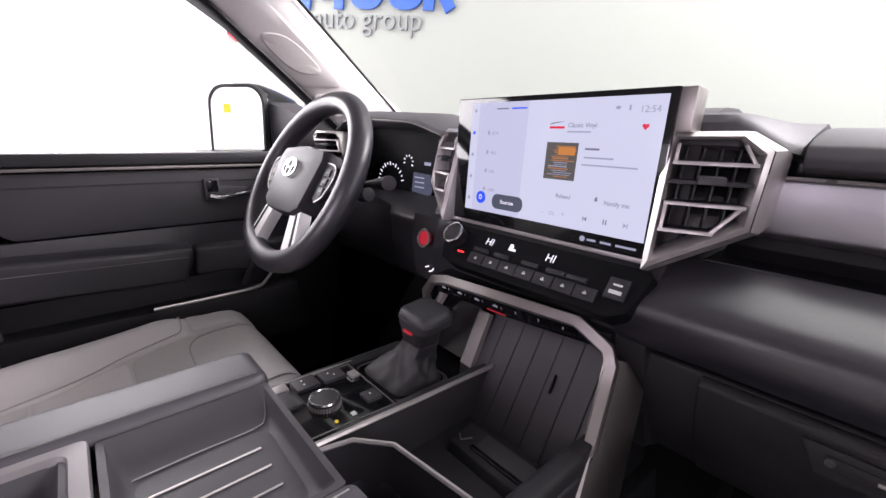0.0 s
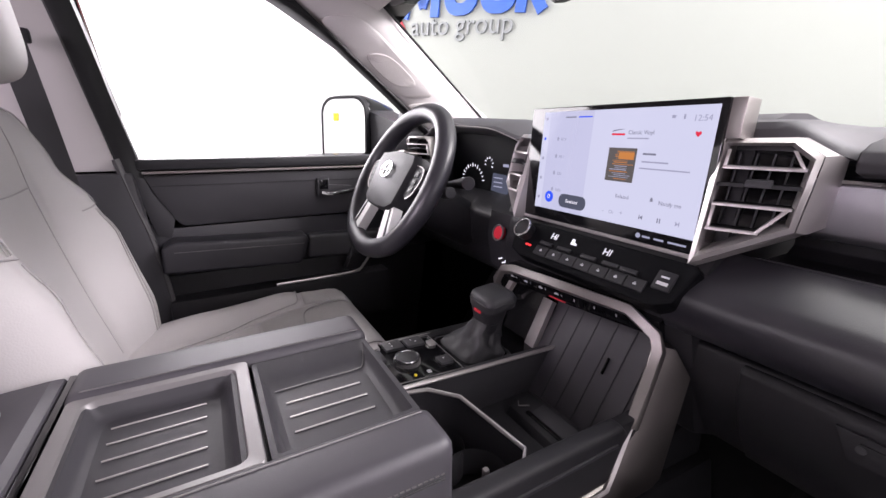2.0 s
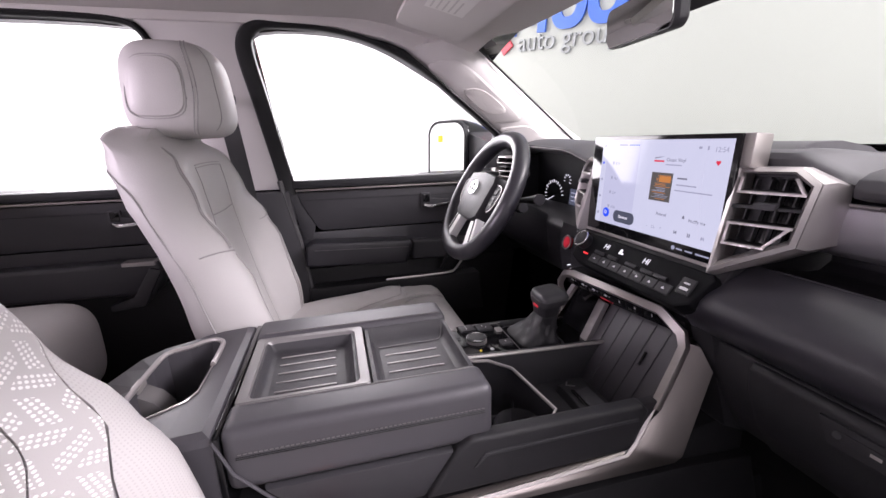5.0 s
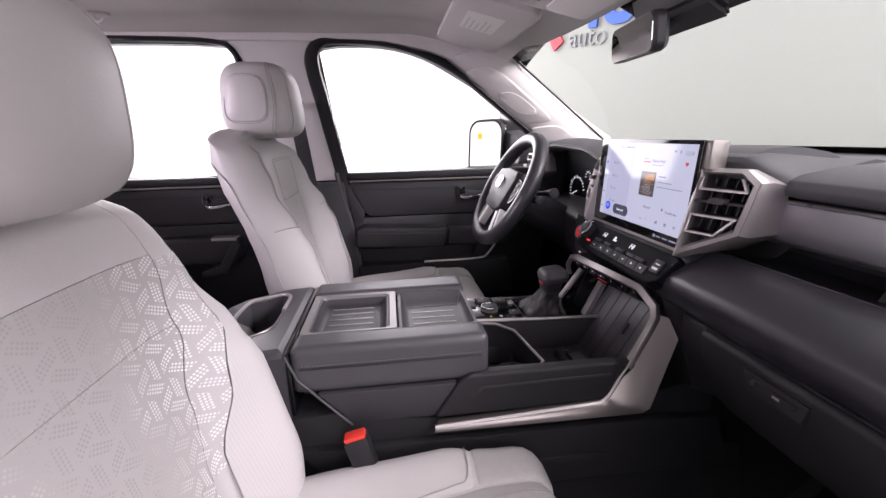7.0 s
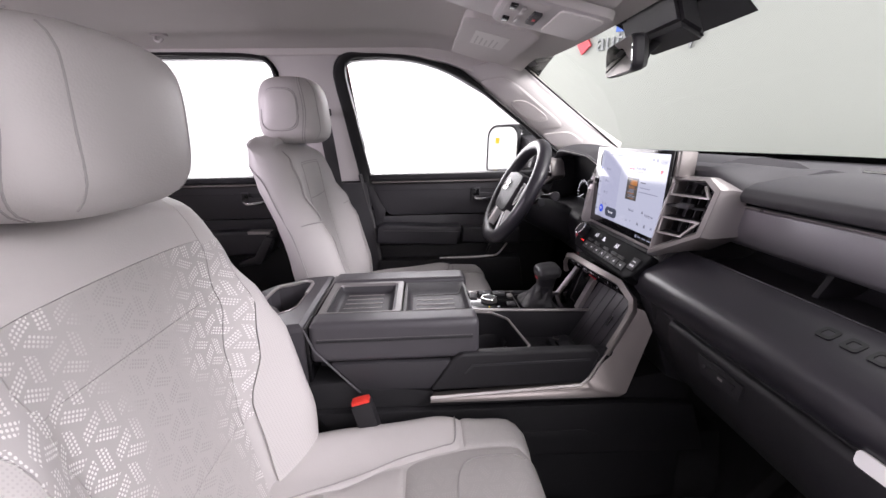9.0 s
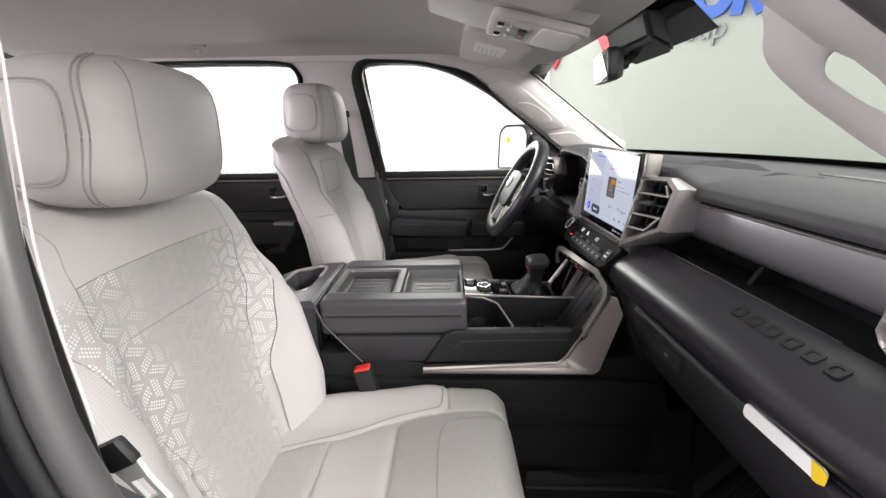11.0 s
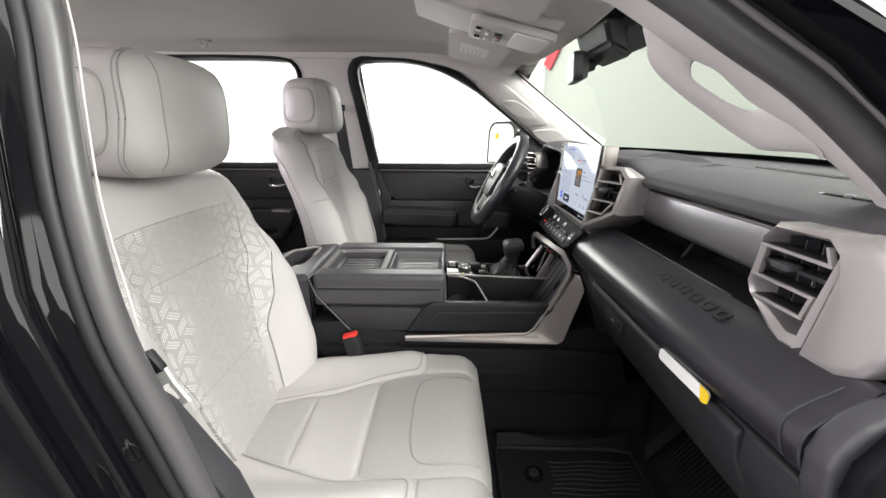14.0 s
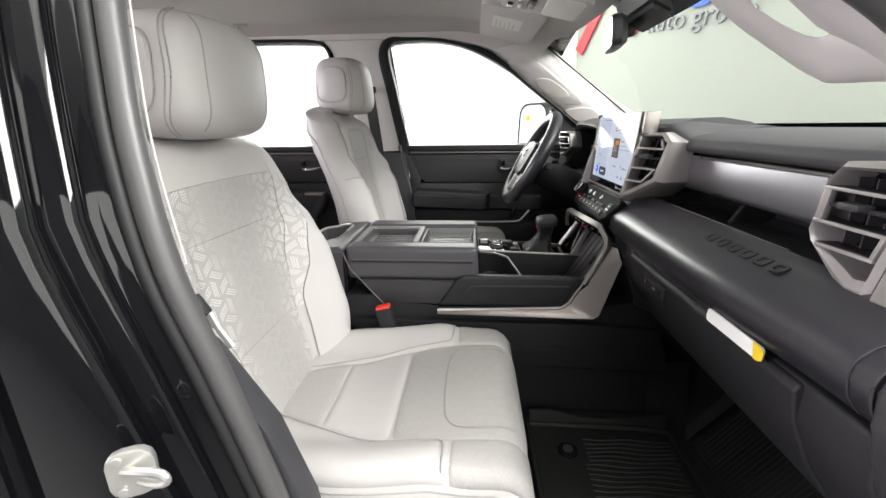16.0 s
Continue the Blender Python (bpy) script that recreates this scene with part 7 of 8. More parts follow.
edge_line = [(x, y, plate_z(y) + 0.0002) for x, y in ((-0.148, 0.406), (-0.028, 0.406), (-0.028, 0.531), (-0.148, 0.531))]
part("plate_edge", tube(edge_line, 0.0011, 6, True), TRAY_GREY, ctl, "thin grey edge line")
dial = part("dial", disc((-0.078, 0.460, 0.4225), (0, -0.05, 1), 0.0190, 0.022, 40, 0.003), BLACK_PLASTIC, ctl)
for k in range(36):
    a = 2 * math.pi * k / 36
    x, y = -0.078 + 0.0192 * math.cos(a), 0.460 + 0.0192 * math.sin(a)
    part("dial_knurl", box(x - 0.0012, x + 0.0012, y - 0.0012, y + 0.0012, 0.4180, 0.4300, 0.0004, 1), TRAY_GREY, dial)
part("dial_ring", tube([(-0.078 + 0.0180 * math.cos(2 * math.pi * k / 36), 0.460 + 0.0180 * math.sin(2 * math.pi * k / 36), 0.4333) for k in range(36)], 0.0019, 6, True), CHROME, dial, "bright ring")
for x0, x1, y0, y1, mt in ((-0.146, -0.128, 0.412, 0.436, SILVER), (-0.124, -0.090, 0.412, 0.432, DARK_PLASTIC), (-0.146, -0.118, 0.442, 0.474, DARK_PLASTIC), (-0.146, -0.118, 0.480, 0.512, DARK_PLASTIC), (-0.070, -0.048, 0.504, 0.526, DARK_PLASTIC), (-0.126, -0.110, 0.516, 0.529, SILVER)):
    part("key", box(x0, x1, y0, y1, plate_z(y0) - 0.004, plate_z(y0) + 0.004, 0.0025), mt, ctl)
for x, y in ((-0.137, 0.455), (-0.127, 0.455), (-0.135, 0.492), (-0.128, 0.498), (-0.060, 0.514)):
    part("key_mark", box(x - 0.0014, x + 0.0014, y - 0.0010, y + 0.0010, plate_z(y), plate_z(y) + 0.0054, 0), PRINT_WHITE, ctl)
part("control_mark", disc((-0.038, 0.455, 0.4250), (0, 0, 1), 0.0024, 0.0016, 12, 0), YELLOW, ctl, "small yellow lamp")
for k in range(2):
    part("control_mark", box(-0.044 + 0.004 * k, -0.0415 + 0.004 * k, 0.476, 0.482, 0.420, 0.4238, 0), PRINT_WHITE, ctl)
shifter = thing("gear_shifter", "black gear lever with leather boot", "gear lever")
boot = []
for k in range(13):
    t = k / 12
    w, d = 0.050 * (1 - t) ** 1.6 + 0.022 * t ** 0.6, 0.042 * (1 - t) ** 1.6 + 0.019 * t ** 0.6
    ring = []
    for j in range(48):
        a = 2 * math.pi * j / 48
        c, s_ = math.cos(a), math.sin(a)
        r = (abs(c) ** 6 + abs(s_) ** 6) ** (-1 / 6)
        crease = math.sin(math.pi * t) * (0.10 * math.sin(3 * a + 7 * t) + 0.08 * abs(math.sin(4.5 * a - 5 * t)) + 0.04 * math.sin(9 * a + 11 * t))
        ring.append((-0.090 + w * r * c * (1 + crease) + 0.021 * t, 0.585 + d * r * s_ * (1 + crease) + 0.019 * t, 0.408 + 0.060 * t + 0.004 * math.sin(5 * a + 9 * t) * math.sin(math.pi * t)))
    boot.append(ring)
part("boot", loft(boot), BOOT, shifter, "creased black leather boot")
part("boot_frame", placed(tube([(p[0], p[1], 0) for p in rounded_rect(0.108, 0.092, 0.012, 4)], 0.0034, 6, True), Matrix.Translation((-0.090, 0.585, 0.410))), DARK_PLASTIC, shifter)
neck = [(p[0], p[1]) for p in rounded_rect(1.0, 1.0, 0.22, 4)]
part("neck", loft([[(-0.070 + dx + w * x, 0.604 + d * y, z) for x, y in neck] for z, dx, w, d in ((0.450, 0.0, 0.039, 0.034), (0.464, 0.001, 0.041, 0.036), (0.482, 0.002, 0.047, 0.043), (0.497, 0.003, 0.052, 0.048), (0.500, 0.003, 0.046, 0.042))]), BLACK_PLASTIC, shifter)
cap_ = [(p[0], p[1]) for p in rounded_rect(1.0, 1.0, 0.24, 6)]
head = [[(-0.062 + dx + w * x, 0.606 + d * y, z + 0.10 * d * y - 0.05 * w * x) for x, y in cap_] for z, dx, w, d in ((0.4955, 0.0, 0.056, 0.052), (0.497, 0.0, 0.062, 0.057), (0.505, 0.001, 0.064, 0.059), (0.512, 0.001, 0.063, 0.058), (0.5175, 0.0, 0.058, 0.053), (0.5205, -0.001, 0.046, 0.042), (0.5212, -0.001, 0.02, 0.02))]
part("knob", loft(head), BOOT, shifter, "black leather shift knob")
part("knob_seam", tube([Vector(p) * 1.0 + Vector((0, 0, 0.0004)) for p in [(-0.061 + 0.0645 * x, 0.606 + 0.0595 * y, 0.5085 + 0.10 * 0.059 * y - 0.05 * 0.064 * x) for x, y in cap_]], 0.0009, 5, True), BLACK_PLASTIC, shifter)
part("red_badge", box(-0.076, -0.058, 0.5790, 0.584, 0.4865, 0.4910, 0.001), RED, shifter, "small red badge")

# ---- buckle, belts, mats, tags ----
def buckle(name, at, turn):
    b = thing(name, "black belt buckle with a red release button", "belt buckle", "belt buckles")
    m = Matrix.Translation(at) @ Matrix.Rotation(radians(turn), 4, "X")
    part("shell", placed(box(-0.014, 0.014, -0.020, 0.020, -0.07, 0.0, 0.005), m), BLACK_PLASTIC, b)
    part("release", placed(box(-0.011, 0.011, -0.018, 0.018, -0.006, 0.006, 0.004), m), RED_CLEAR, b, "red release button")
    part("stalk", placed(box(-0.010, 0.010, -0.016, 0.016, -0.20, -0.068, 0.004), m), BLACK_PLASTIC, b)
    return b


buckle("belt_buckle", (0.206, 0.162, 0.340), 14)
# passenger belt: webbing down the pillar to the anchor, tongue hanging on it
belt = thing("seat_belt", "black seat belt with a bright steel tongue", "seat belt")
line = smooth_path([(0.700, -0.03, 1.00), (0.715, -0.005, 0.80), (0.725, 0.015, 0.62), (0.730, 0.030, 0.52), (0.738, 0.085, 0.30), (0.742, 0.12, 0.10)], 8)
bmw = bmesh.new()
rings = []
for p in line:
    rings.append([p + Vector((0.0, -0.023, 0)), p + Vector((0.0, 0.023, 0.004)), p + Vector((0.0015, 0.023, 0.004)), p + Vector((0.0015, -0.023, 0))])
part("webbing", loft(rings, bmw), WEB, belt)
tg = Matrix.Translation((0.722, 0.058, 0.560)) @ Matrix.Rotation(radians(30), 4, "X") @ Matrix.Rotation(radians(-12), 4, "Z")
part("tongue_cover", placed(box(-0.006, 0.006, -0.020, 0.020, -0.002, 0.028, 0.005), tg), BLACK_PLASTIC, belt)
tongue = bmesh.new()
loft([[(x, y, z) for y, z in line_] for x, line_ in ((-0.002, [(-0.020, 0.0), (0.020, 0.0), (0.016, -0.02), (0.016, -0.05), (-0.016, -0.05), (-0.016, -0.02)]), (-0.002, [(-0.010, -0.018), (0.010, -0.018), (0.009, -0.022), (0.009, -0.041), (-0.009, -0.041), (-0.009, -0.022)]), (0.002, [(-0.010, -0.018), (0.010, -0.018), (0.009, -0.022), (0.009, -0.041), (-0.009, -0.041), (-0.009, -0.022)]), (0.002, [(-0.020, 0.0), (0.020, 0.0), (0.016, -0.02), (0.016, -0.05), (-0.016, -0.05), (-0.016, -0.02)]), (-0.002, [(-0.020, 0.0), (0.020, 0.0), (0.016, -0.02), (0.016, -0.05), (-0.016, -0.05), (-0.016, -0.02)]))], tongue, caps=False)
part("tongue", placed(tongue, tg), STEEL, belt, "bright steel tongue")
# driver's belt on the far pillar
belt2 = thing("seat_belt", "black seat belt hanging on the driver's pillar", "seat belt")
rings = []
for p in smooth_path([(-0.665, -0.055, 0.935), (-0.69, -0.045, 0.80), (-0.72, -0.03, 0.60), (-0.735, 0.0, 0.30), (-0.74, 0.03, 0.10)], 8):
    rings.append([p + Vector((0, -0.023, 0)), p + Vector((0, 0.023, 0)), p + Vector((-0.0015, 0.023, 0)), p + Vector((-0.0015, -0.023, 0))])
part("webbing", loft(rings), WEB, belt2)
part("guide_loop", placed(box(-0.012, 0.006, -0.03, 0.03, -0.012, 0.014, 0.005), Matrix.Translation((-0.672, -0.055, 0.93))), BLACK_PLASTIC, belt2)

# all-weather mats in the passenger footwell
mat_ = thing("floor_mat", "black ribbed rubber floor mat", "floor mat")
part("tray", prism([(0.215, 0.54), (0.70, 0.54), (0.74, 0.60), (0.74, 0.90), (0.235, 0.90), (0.22, 0.85)], "z", 0.002, 0.010, 0.003), MAT_RUBBER, mat_)
part("rim", tube([(0.215, 0.54, 0.012), (0.70, 0.54, 0.012), (0.74, 0.60, 0.012), (0.74, 0.90, 0.012), (0.235, 0.90, 0.014), (0.22, 0.85, 0.014)], 0.008, 6, True), MAT_RUBBER, mat_)
for k in range(32):
    x = 0.262 + k * 0.0142
    wave = [(x + 0.003 * math.sin(9 * t + 0.6 * k), 0.660 + 0.212 * t - (0.0 if x > 0.345 else -0.012), 0.010) for t in [j / 8 for j in range(9)]]
    part("rib", tube(wave, 0.0026, 5), MAT_RUBBER, mat_)
part("toe_tray", loft([[(0.255, 0.945, 0.012), (0.745, 0.945, 0.012), (0.745, 0.951, 0.002), (0.255, 0.951, 0.002)], [(0.285, 1.10, 0.215), (0.745, 1.10, 0.215), (0.745, 1.108, 0.207), (0.285, 1.108, 0.207)]]), MAT_RUBBER, mat_)
for k in range(40):
    x = 0.282 + k * 0.0115
    part("rib", tube([(x, 0.953, 0.020), (x, 1.096, 0.213)], 0.0028, 5), MAT_RUBBER, mat_)
part("side_flange", loft([[(0.214, y, 0.006), (0.206, y, h_), (0.202, y, h_), (0.208, y, 0.006)] for y, h_ in ((0.545, 0.050), (0.60, 0.052), (0.68, 0.030), (0.76, 0.028), (0.84, 0.040), (0.90, 0.050))]), MAT_RUBBER, mat_, "upright wavy flange of the mat")
part("toe_flange", loft([[(0.256, 0.93 + 0.16 * t, 0.012 + 0.19 * t), (0.244, 0.93 + 0.16 * t, 0.045 + 0.20 * t), (0.240, 0.93 + 0.16 * t, 0.045 + 0.20 * t), (0.250, 0.93 + 0.16 * t, 0.008 + 0.19 * t)] for t in (0, 0.3, 0.6, 1.0)]), MAT_RUBBER, mat_)
clip = part("mat_clip", disc((0.306, 0.626, 0.012), (0, 0, 1), 0.024, 0.010, 28, 0.003), GLOSS_BLACK, mat_, "round black mat clip")
part("clip_knob", disc((0.306, 0.626, 0.018), (0, 0, 1), 0.012, 0.008, 20, 0.002), DARK_PLASTIC, clip)

# white paper tag with a yellow end hanging in the glovebox gap
tag = thing("paper_tag", "white paper tag with a yellow tip tucked under the dash roll", "paper tag")
d = (Vector((0.692, 0.738, 0.513)) - Vector((0.600, 0.728, 0.520))).normalized()
tm = Matrix.Translation((0.645, 0.7300, 0.517)) @ Matrix.Rotation(math.atan2(d.y, d.x), 4, "Z") @ Matrix.Rotation(-math.asin(d.z), 4, "Y")
part("paper", placed(prism([(p[0], p[1]) for p in rounded_rect(0.104, 0.019, 0.006, 4)], "y", -0.0012, 0.0012, 0), tm), WHITE_PAPER, tag)
part("yellow_tip", placed(prism([(0.035, 0.0098), (0.047, 0.0098), (0.0535, 0.006), (0.0535, -0.006), (0.047, -0.0098), (0.041, -0.0098)], "y", -0.0022, -0.0012, 0), tm), YELLOW, tag, "yellow printed tip")

# ---- overhead ----
over = thing("overhead_console", "grey overhead console with switches", "overhead console")
body = [[(-0.10, 0.32, 1.150), (0.10, 0.32, 1.150), (0.10, 0.32, 1.14), (-0.10, 0.32, 1.14)], [(-0.115, 0.42, 1.155), (0.115, 0.42, 1.155), (0.10, 0.42, 1.108), (-0.10, 0.42, 1.108)], [(-0.125, 0.58, 1.13), (0.125, 0.58, 1.13), (0.105, 0.56, 1.073), (-0.105, 0.56, 1.073)], [(-0.115, 0.70, 1.105), (0.115, 0.70, 1.105), (0.09, 0.66, 1.062), (-0.09, 0.66, 1.062)]]
bmo = loft(body)
bmesh.ops.recalc_face_normals(bmo, faces=bmo.faces)
bmesh.ops.bevel(bmo, geom=bmo.edges[:], offset=0.012, segments=3, profile=0.6, affect="EDGES", clamp_overlap=True)
part("shell", bmo, PILLAR, over)
OV = Matrix.Translation((0.025, 0.555, 1.0630)) @ Matrix.Rotation(radians(-13), 4, "X")
plate = part("lamp_plate", placed(prism([(p[0], p[1]) for p in rounded_rect(0.18, 0.205, 0.022, 5)], "z", -0.005, 0.012, 0.004), OV), PILLAR, over)
part("switch_bed", placed(prism([(p[0] * 0.15, p[1] - 0.055) for p in rounded_rect(1.0, 0.075, 0.008, 4)], "z", -0.0062, -0.003, 0.001), OV), HEADLINER, plate)
for x0, x1, y0, y1, mt in ((-0.052, -0.030, -0.086, -0.072, GLOSS_BLACK), (0.030, 0.052, -0.086, -0.072, GLOSS_BLACK), (-0.044, -0.012, -0.062, -0.054, SILVER), (0.012, 0.044, -0.062, -0.054, SILVER), (-0.034, 0.034, -0.038, -0.020, DARK_PLASTIC)):
    part("switch", placed(box(x0, x1, y0, y1, -0.012, -0.004, 0.002), OV), mt, plate)
part("call_mark", placed(box(-0.005, 0.005, -0.032, -0.026, -0.0128, -0.0115, 0), OV), RED, plate, "small red mark on a switch")
part("lamp_lens", placed(prism([(p[0], p[1] + 0.046) for p in rounded_rect(0.15, 0.085, 0.014, 4)], "z", -0.0085, -0.003, 0.002), OV), LABEL_PALE, plate, "pale lamp lens")


def visor(name, x0, x1, label, tilt):
    v = thing(name, label, "sun visor", "sun visors")
    m = Matrix.Translation(((x0 + x1) / 2, 0.50, 1.096)) @ Matrix.Rotation(radians(tilt), 4, "X")
    w = abs(x1 - x0)
    part("panel", placed(prism([(p[0], p[1]) for p in rounded_rect(w, 0.19, 0.03, 5)], "z", -0.010, 0.010, 0.006), m), HEADLINER, v)
    part("warning_label", placed(box(-0.02, 0.12, -0.055, 0.035, -0.0112, -0.0102, 0), m), LABEL_PALE, v, "pale warning label")
    for k in range(5):
        part("label_bar", placed(box(-0.012, 0.075 - 0.012 * (k % 3), -0.045 + 0.014 * k, -0.041 + 0.014 * k, -0.0116, -0.0111, 0), m), LABEL_PRINT, v)
    part("pivot", placed(tube([(-w / 2 + 0.02, 0.09, 0.006), (-w / 2 - 0.03, 0.09, 0.012)], 0.006, 8), m), PILLAR, v)
    return v


visor("sun_visor", -0.56, -0.14, "grey cloth driver's sun visor with white label", -14)
visor("sun_visor", 0.14, 0.56, "grey cloth passenger's sun visor with white label", -14)

for at, turn in (((-0.549, -0.513, 1.163), 10), ((0.549, -0.513, 1.163), -10)):
    hook = thing("coat_hook", "small grey plastic coat hook on the headliner", "coat hook", "coat hooks")
    hm = Matrix.Translation(at) @ Matrix.Rotation(radians(turn), 4, "Z")
    part("base", placed(prism(rounded_rect(0.030, 0.050, 0.010, 4), "z", -0.006, 0.004, 0.002), hm), PILLAR, hook)
    part("prong", placed(tube(smooth_path([(0.0, -0.012, -0.004), (0.004, -0.010, -0.018), (0.010, 0.004, -0.022), (0.012, 0.014, -0.014)], 4), 0.0045, 8), hm), PILLAR, hook)

# inside mirror and camera housing behind it
inside = thing("inside_mirror", "black inside mirror on a short arm", "mirror")
IM = Matrix.Translation((-0.028, 0.727, 0.996)) @ Matrix.Rotation(radians(-11.5), 4, "Z") @ Matrix.Rotation(radians(3), 4, "Y") @ Matrix.Rotation(radians(4), 4, "X")
part("shell", placed(loft([[(p[0] * s, d, p[1] * s) for p in rounded_rect(0.228, 0.068, 0.018)] for s, d in ((0.97, 0.0), (1.0, 0.006), (0.98, 0.020), (0.80, 0.034), (0.4, 0.040))]), IM), BLACK_PLASTIC, inside)
part("reflector", placed(loft([[(p[0] * 0.95, d, p[1] * 0.92) for p in rounded_rect(0.228, 0.068, 0.018)] for d in (-0.002, 0.002)]), IM), MIRROR, inside, smooth=False)
part("arm", tube(smooth_path([(-0.02, 0.77, 1.0), (0.0, 0.79, 1.02), (0.02, 0.80, 1.05)], 4), 0.010, 10), BLACK_PLASTIC, inside)
part("ball_joint", disc((-0.015, 0.772, 1.005), (0, 1, 0.3), 0.016, 0.02, 20, 0.004), BLACK_PLASTIC, inside)
house = loft([[(-0.09, 0.75, 1.085), (0.12, 0.75, 1.085), (0.12, 0.77, 1.03), (-0.09, 0.77, 1.03)], [(-0.08, 0.80, 1.085), (0.11, 0.80, 1.085), (0.105, 0.835, 1.005), (-0.075, 0.835, 1.005)]])
bmesh.ops.recalc_face_normals(house, faces=house.faces)
bmesh.ops.bevel(house, geom=house.edges[:], offset=0.01, segments=2, affect="EDGES", clamp_overlap=True)
solid("camera_housing", house, BLACK_PLASTIC, "black plastic camera housing behind the mirror", "camera cover")
bm = bmesh.new()
loft([[v + Vector((0, -0.004, -0.004)) for v in row] for row in [[Vector(((0.665 + 0.115 * t) * s, 0.63 + 0.48 * t + (1 - s * s) * (0.13 + 0.06 * t), 1.115 - 0.335 * t + 0.015 * (1 - s * s) * (1 - t))) for s in [(-0.30 + 0.25 * t) + ((0.30 - 0.29 * t) - (-0.30 + 0.25 * t)) * k / 8 for k in range(9)]] for t in (0.0, 0.09, 0.18, 0.245)]], bm, caps=False, closed=False)
part("frit_patch", bm, GLOSS_BLACK, shield, "black printed patch at the top of the glass")

part("glass_sticker", facing(loft([[Vector(((0.665 + 0.115 * t) * q, 0.63 + 0.48 * t + (1 - q * q) * (0.13 + 0.06 * t) - 0.003, 1.115 - 0.335 * t + 0.015 * (1 - q * q) * (1 - t) - 0.003)) for q in (-0.965, -0.93, -0.895)] for t in (0.08, 0.118)], caps=False, closed=False), (0, 0, 0.9)), FASCIA, shield, "small smoked sticker in the corner of the glass", keep=True)

# grab handle on the near windscreen pillar
grab = thing("grab_handle", "pale grey plastic grab handle on the windscreen pillar", "grab handle")
OUT_LINE = [(0.599, 0.943), (0.61, 0.925), (0.617, 0.913), (0.631, 0.899), (0.655, 0.882), (0.67, 0.872), (0.691, 0.859), (0.727, 0.836), (0.744, 0.825), (0.755, 0.819), (0.773, 0.818), (0.787, 0.817), (0.796, 0.812), (0.774, 0.83), (0.754, 0.844), (0.729, 0.864), (0.701, 0.88), (0.669, 0.899), (0.646, 0.914), (0.617, 0.932)]
HOLE = [(0.658, 0.909), (0.654, 0.908), (0.653, 0.904), (0.655, 0.899), (0.66, 0.892), (0.673, 0.884), (0.692, 0.873), (0.711, 0.864), (0.72, 0.861), (0.726, 0.86), (0.732, 0.862), (0.734, 0.863), (0.731, 0.865), (0.726, 0.869), (0.717, 0.875), (0.706, 0.881), (0.694, 0.888), (0.682, 0.895), (0.673, 0.901), (0.665, 0.906)]


def handle_x(y, z, lift):
    """The loop bellies inboard along its free edge."""
    free = max(0.0, 0.905 - z - 0.62 * (y - 0.66))
    return 0.690 - 1.0 * free + 0.35 * max(0.0, y - 0.72) - lift


def loop_ring(mix_, lift):
    return [(handle_x(h[0] + (o[0] - h[0]) * mix_, h[1] + (o[1] - h[1]) * mix_, lift), h[0] + (o[0] - h[0]) * mix_, h[1] + (o[1] - h[1]) * mix_ + (0.014 * mix_ if k in range(13, 20) else 0.0)) for k, (o, h) in enumerate(zip(OUT_LINE, HOLE))]


def closed_smooth(ring):
    return [tuple(v) for v in smooth_path([Vector(p) for p in ring], 3, True)]


rings = [closed_smooth(loop_ring(m_, l_)) for m_, l_ in ((0.0, -0.002), (0.02, -0.005), (0.10, -0.008), (0.30, -0.010), (0.65, -0.010), (0.88, -0.006), (0.98, 0.0), (1.0, 0.004), (0.9, 0.005), (0.5, 0.004), (0.12, 0.001), (0.0, -0.002))]
part("loop", loft(rings, caps=False), PILLAR, grab)


# ---- door opening on the passenger's side ----
for k, (dy, dx, r) in enumerate(((0.0, 0.0, 0.013), (-0.016, 0.010, 0.0075))):
    pts = smooth_path([(lean_x(z) + dx, y + dy, z) for y, z in SEAL_B], 5)
    solid("door_seal", tube(pts, r, 10), SEAL if k == 0 else RUBBER, "dark grey rubber door seal along the pillar", "door seal", "door seals")
strip_b = smooth_path([(lean_x(z) - 0.020, y + 0.004, z) for y, z in SEAL_B if z > 0.58], 5)
solid("pillar_edge", tube(strip_b, 0.0012, 8), PILLAR, "pale grey plastic pillar edge beside the door seal", "trim", kind="structure")
EDGE_A = [(y, near_edge(y)) for y in (0.22, 0.33, 0.45, 0.572, 0.645, 0.718, 0.79, 0.845)]
below = [(0.905, 0.66), (0.905, 0.55), (0.88, 0.40), (0.86, 0.25), (0.88, 0.08)]


def beside(d):
    """The pillar's edge line moved outward across the opening's rim by d."""
    return [(y + 0.58 * d, z + 0.81 * d) for y, z in EDGE_A] + [(y + d, z) for y, z in below]


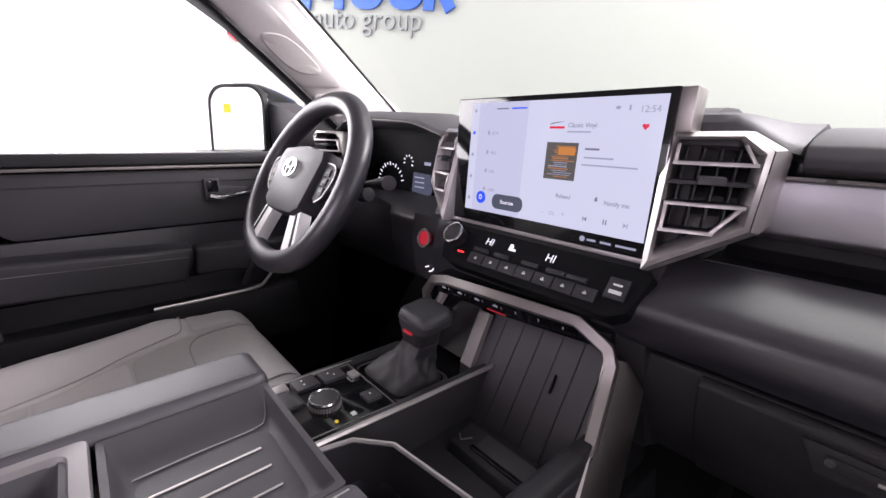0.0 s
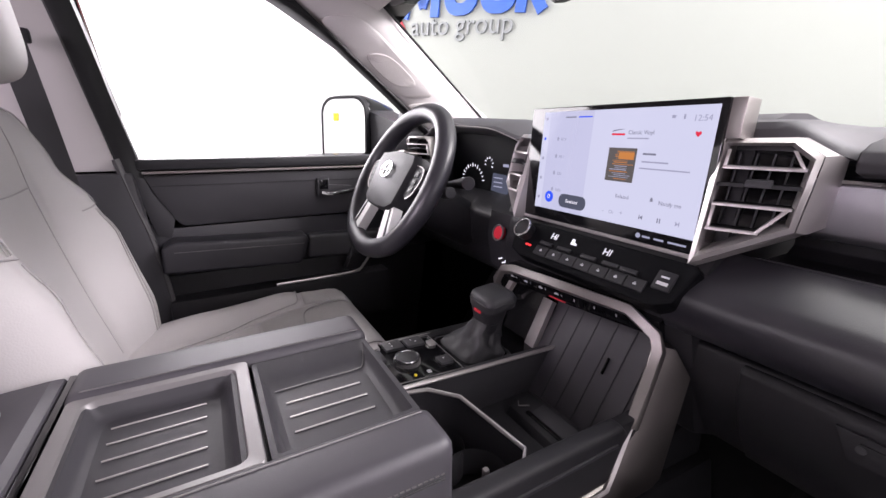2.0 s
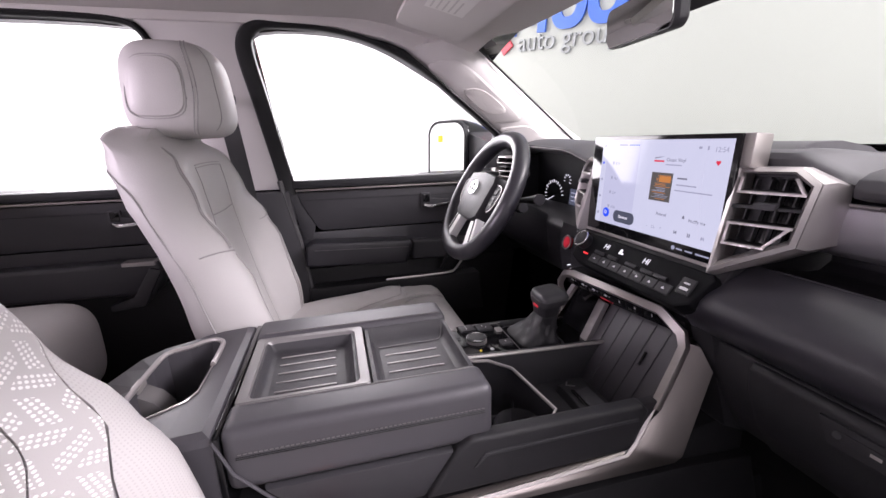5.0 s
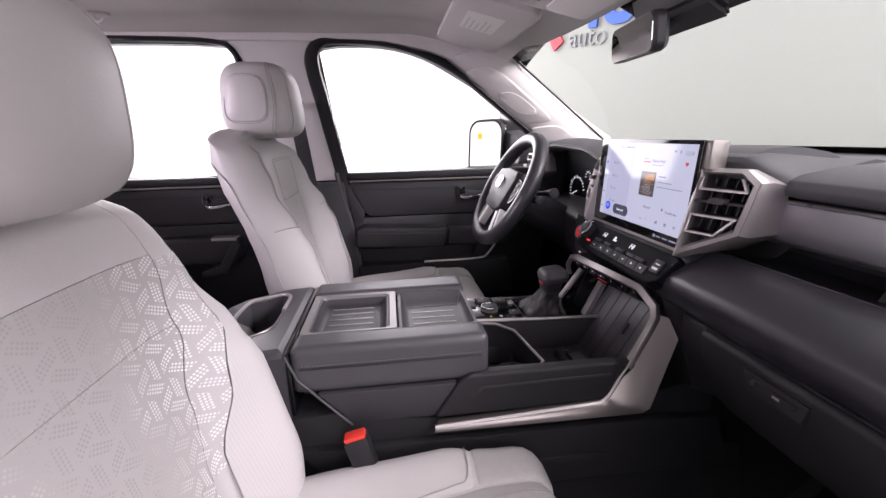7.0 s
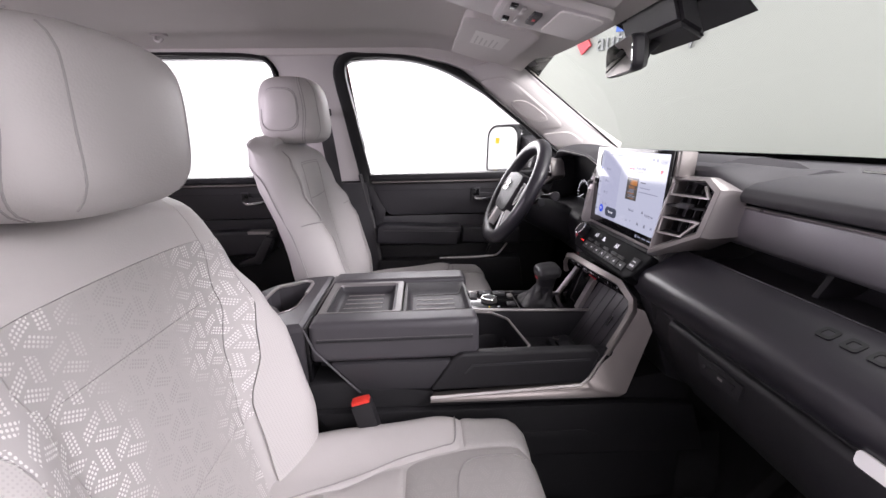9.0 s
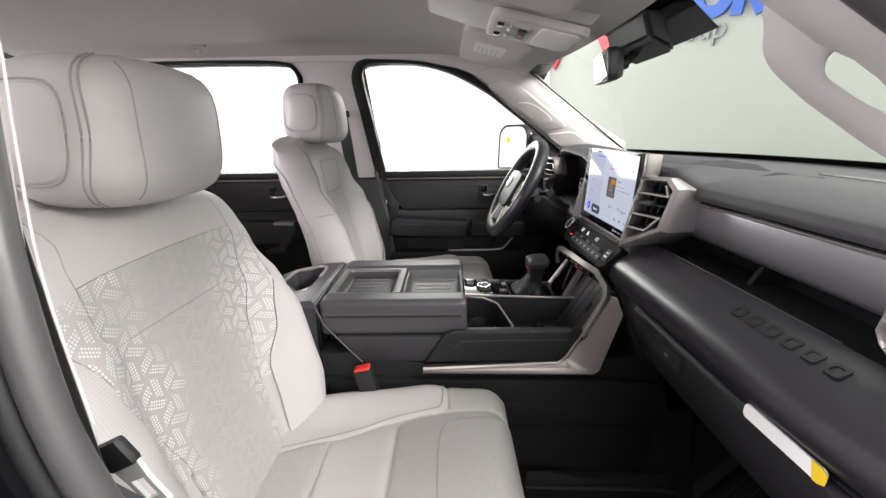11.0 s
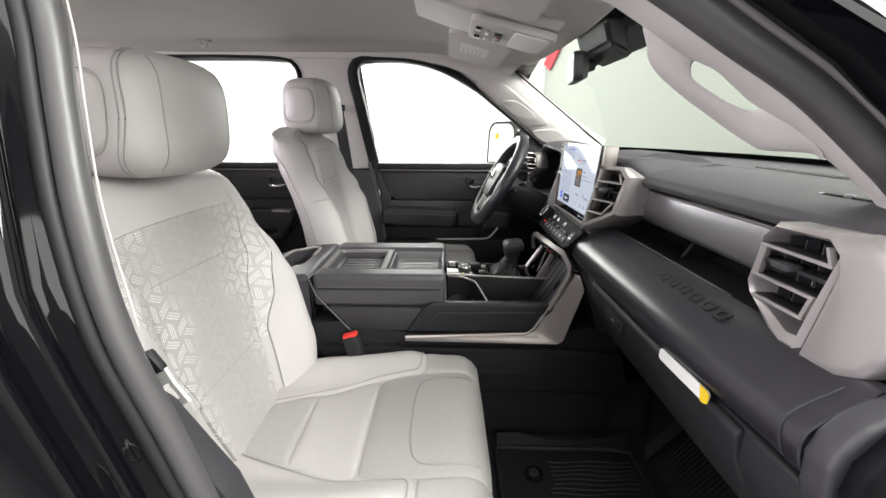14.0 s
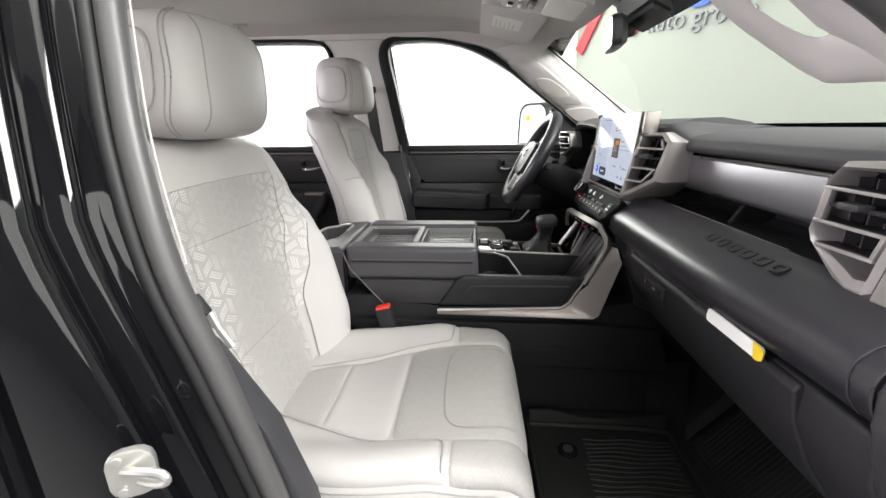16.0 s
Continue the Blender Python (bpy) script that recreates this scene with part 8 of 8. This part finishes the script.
# the thin grey tube paints in the highlight on the body flange
for dx, dy, dz, r, mt in ((0.009, 0.016, 0.006, 0.0165, SEAL), (0.021, 0.031, 0.014, 0.0052, TRAY_GREY)):
    pts = [(0.735 + dx, y + dy, z + dz) for y, z in EDGE_A] + [(lean_x(z) - 0.02 + 2 * dx, y + dy, z) for y, z in below]
    solid("door_seal", tube(smooth_path(pts, 5), r, 14), mt, "dark grey rubber door seal along the windscreen pillar", "door seal", "door seals")
inner_line, outer_line = beside(0.028)[:8], beside(0.048)[:8]
solid("pillar_outer_east", side_prism(inner_line + outer_line[::-1], 1, -0.004, 0.075, bevel=0.006), PAINT, "glossy black painted windscreen pillar", "pillar", kind="structure")
outer_w = [(0.30, 1.12), (0.46, 1.10), (0.62, 1.02), (0.74, 0.93), (0.86, 0.83), (0.94, 0.74), (1.02, 0.74), (1.02, 0.80), (0.82, 0.96), (0.64, 1.09), (0.46, 1.15), (0.30, 1.17)]
solid("pillar_outer_west", side_prism(outer_w, -1, 0.035, 0.08, bevel=0.01), PAINT, "glossy black painted windscreen pillar", "pillar", kind="structure")
solid("hinge_pillar", prism([(0.94, 0.0), (1.12, 0.0), (1.12, 0.78), (0.98, 0.78), (0.95, 0.6)], "x", 0.80, 0.90, 0.015), PAINT, "glossy black painted hinge pillar", "pillar", kind="structure")
# latch striker on the pillar
striker = thing("door_striker", "bright zinc door striker on the pillar", "door striker")
ST = Matrix.Translation((0.892, 0.099, 0.500)) @ Matrix.Rotation(radians(28), 4, "Z") @ Matrix.Scale(0.72, 4)
part("plate", placed(prism(rounded_rect(0.050, 0.064, 0.018, 3), "x", -0.004, 0.008, 0.003), ST), ZINC, striker)
for dz in (-0.022, 0.022):
    part("screw", placed(disc((0.0085, -0.012, dz), (1, 0, 0), 0.006, 0.004, 12, 0.001), ST), ZINC, striker)
part("loop", placed(tube(smooth_path([(0.004, -0.010, 0.006), (0.022, 0.012, 0.012), (0.034, 0.034, 0.012), (0.036, 0.040, 0.000), (0.024, 0.026, -0.010), (0.004, 0.004, -0.014)], 5), 0.0048, 8), ST), ZINC, striker, "bright steel loop")
# rear doors' outer side on the near flank, in black paint
solid("rear_flank", prism([(-1.3, 0.0), (-0.02, 0.0), (-0.02, 0.70), (-1.3, 0.70)], "x", 0.82, 0.90, 0.02), PAINT, "glossy black painted rear flank", "body panel", kind="structure")
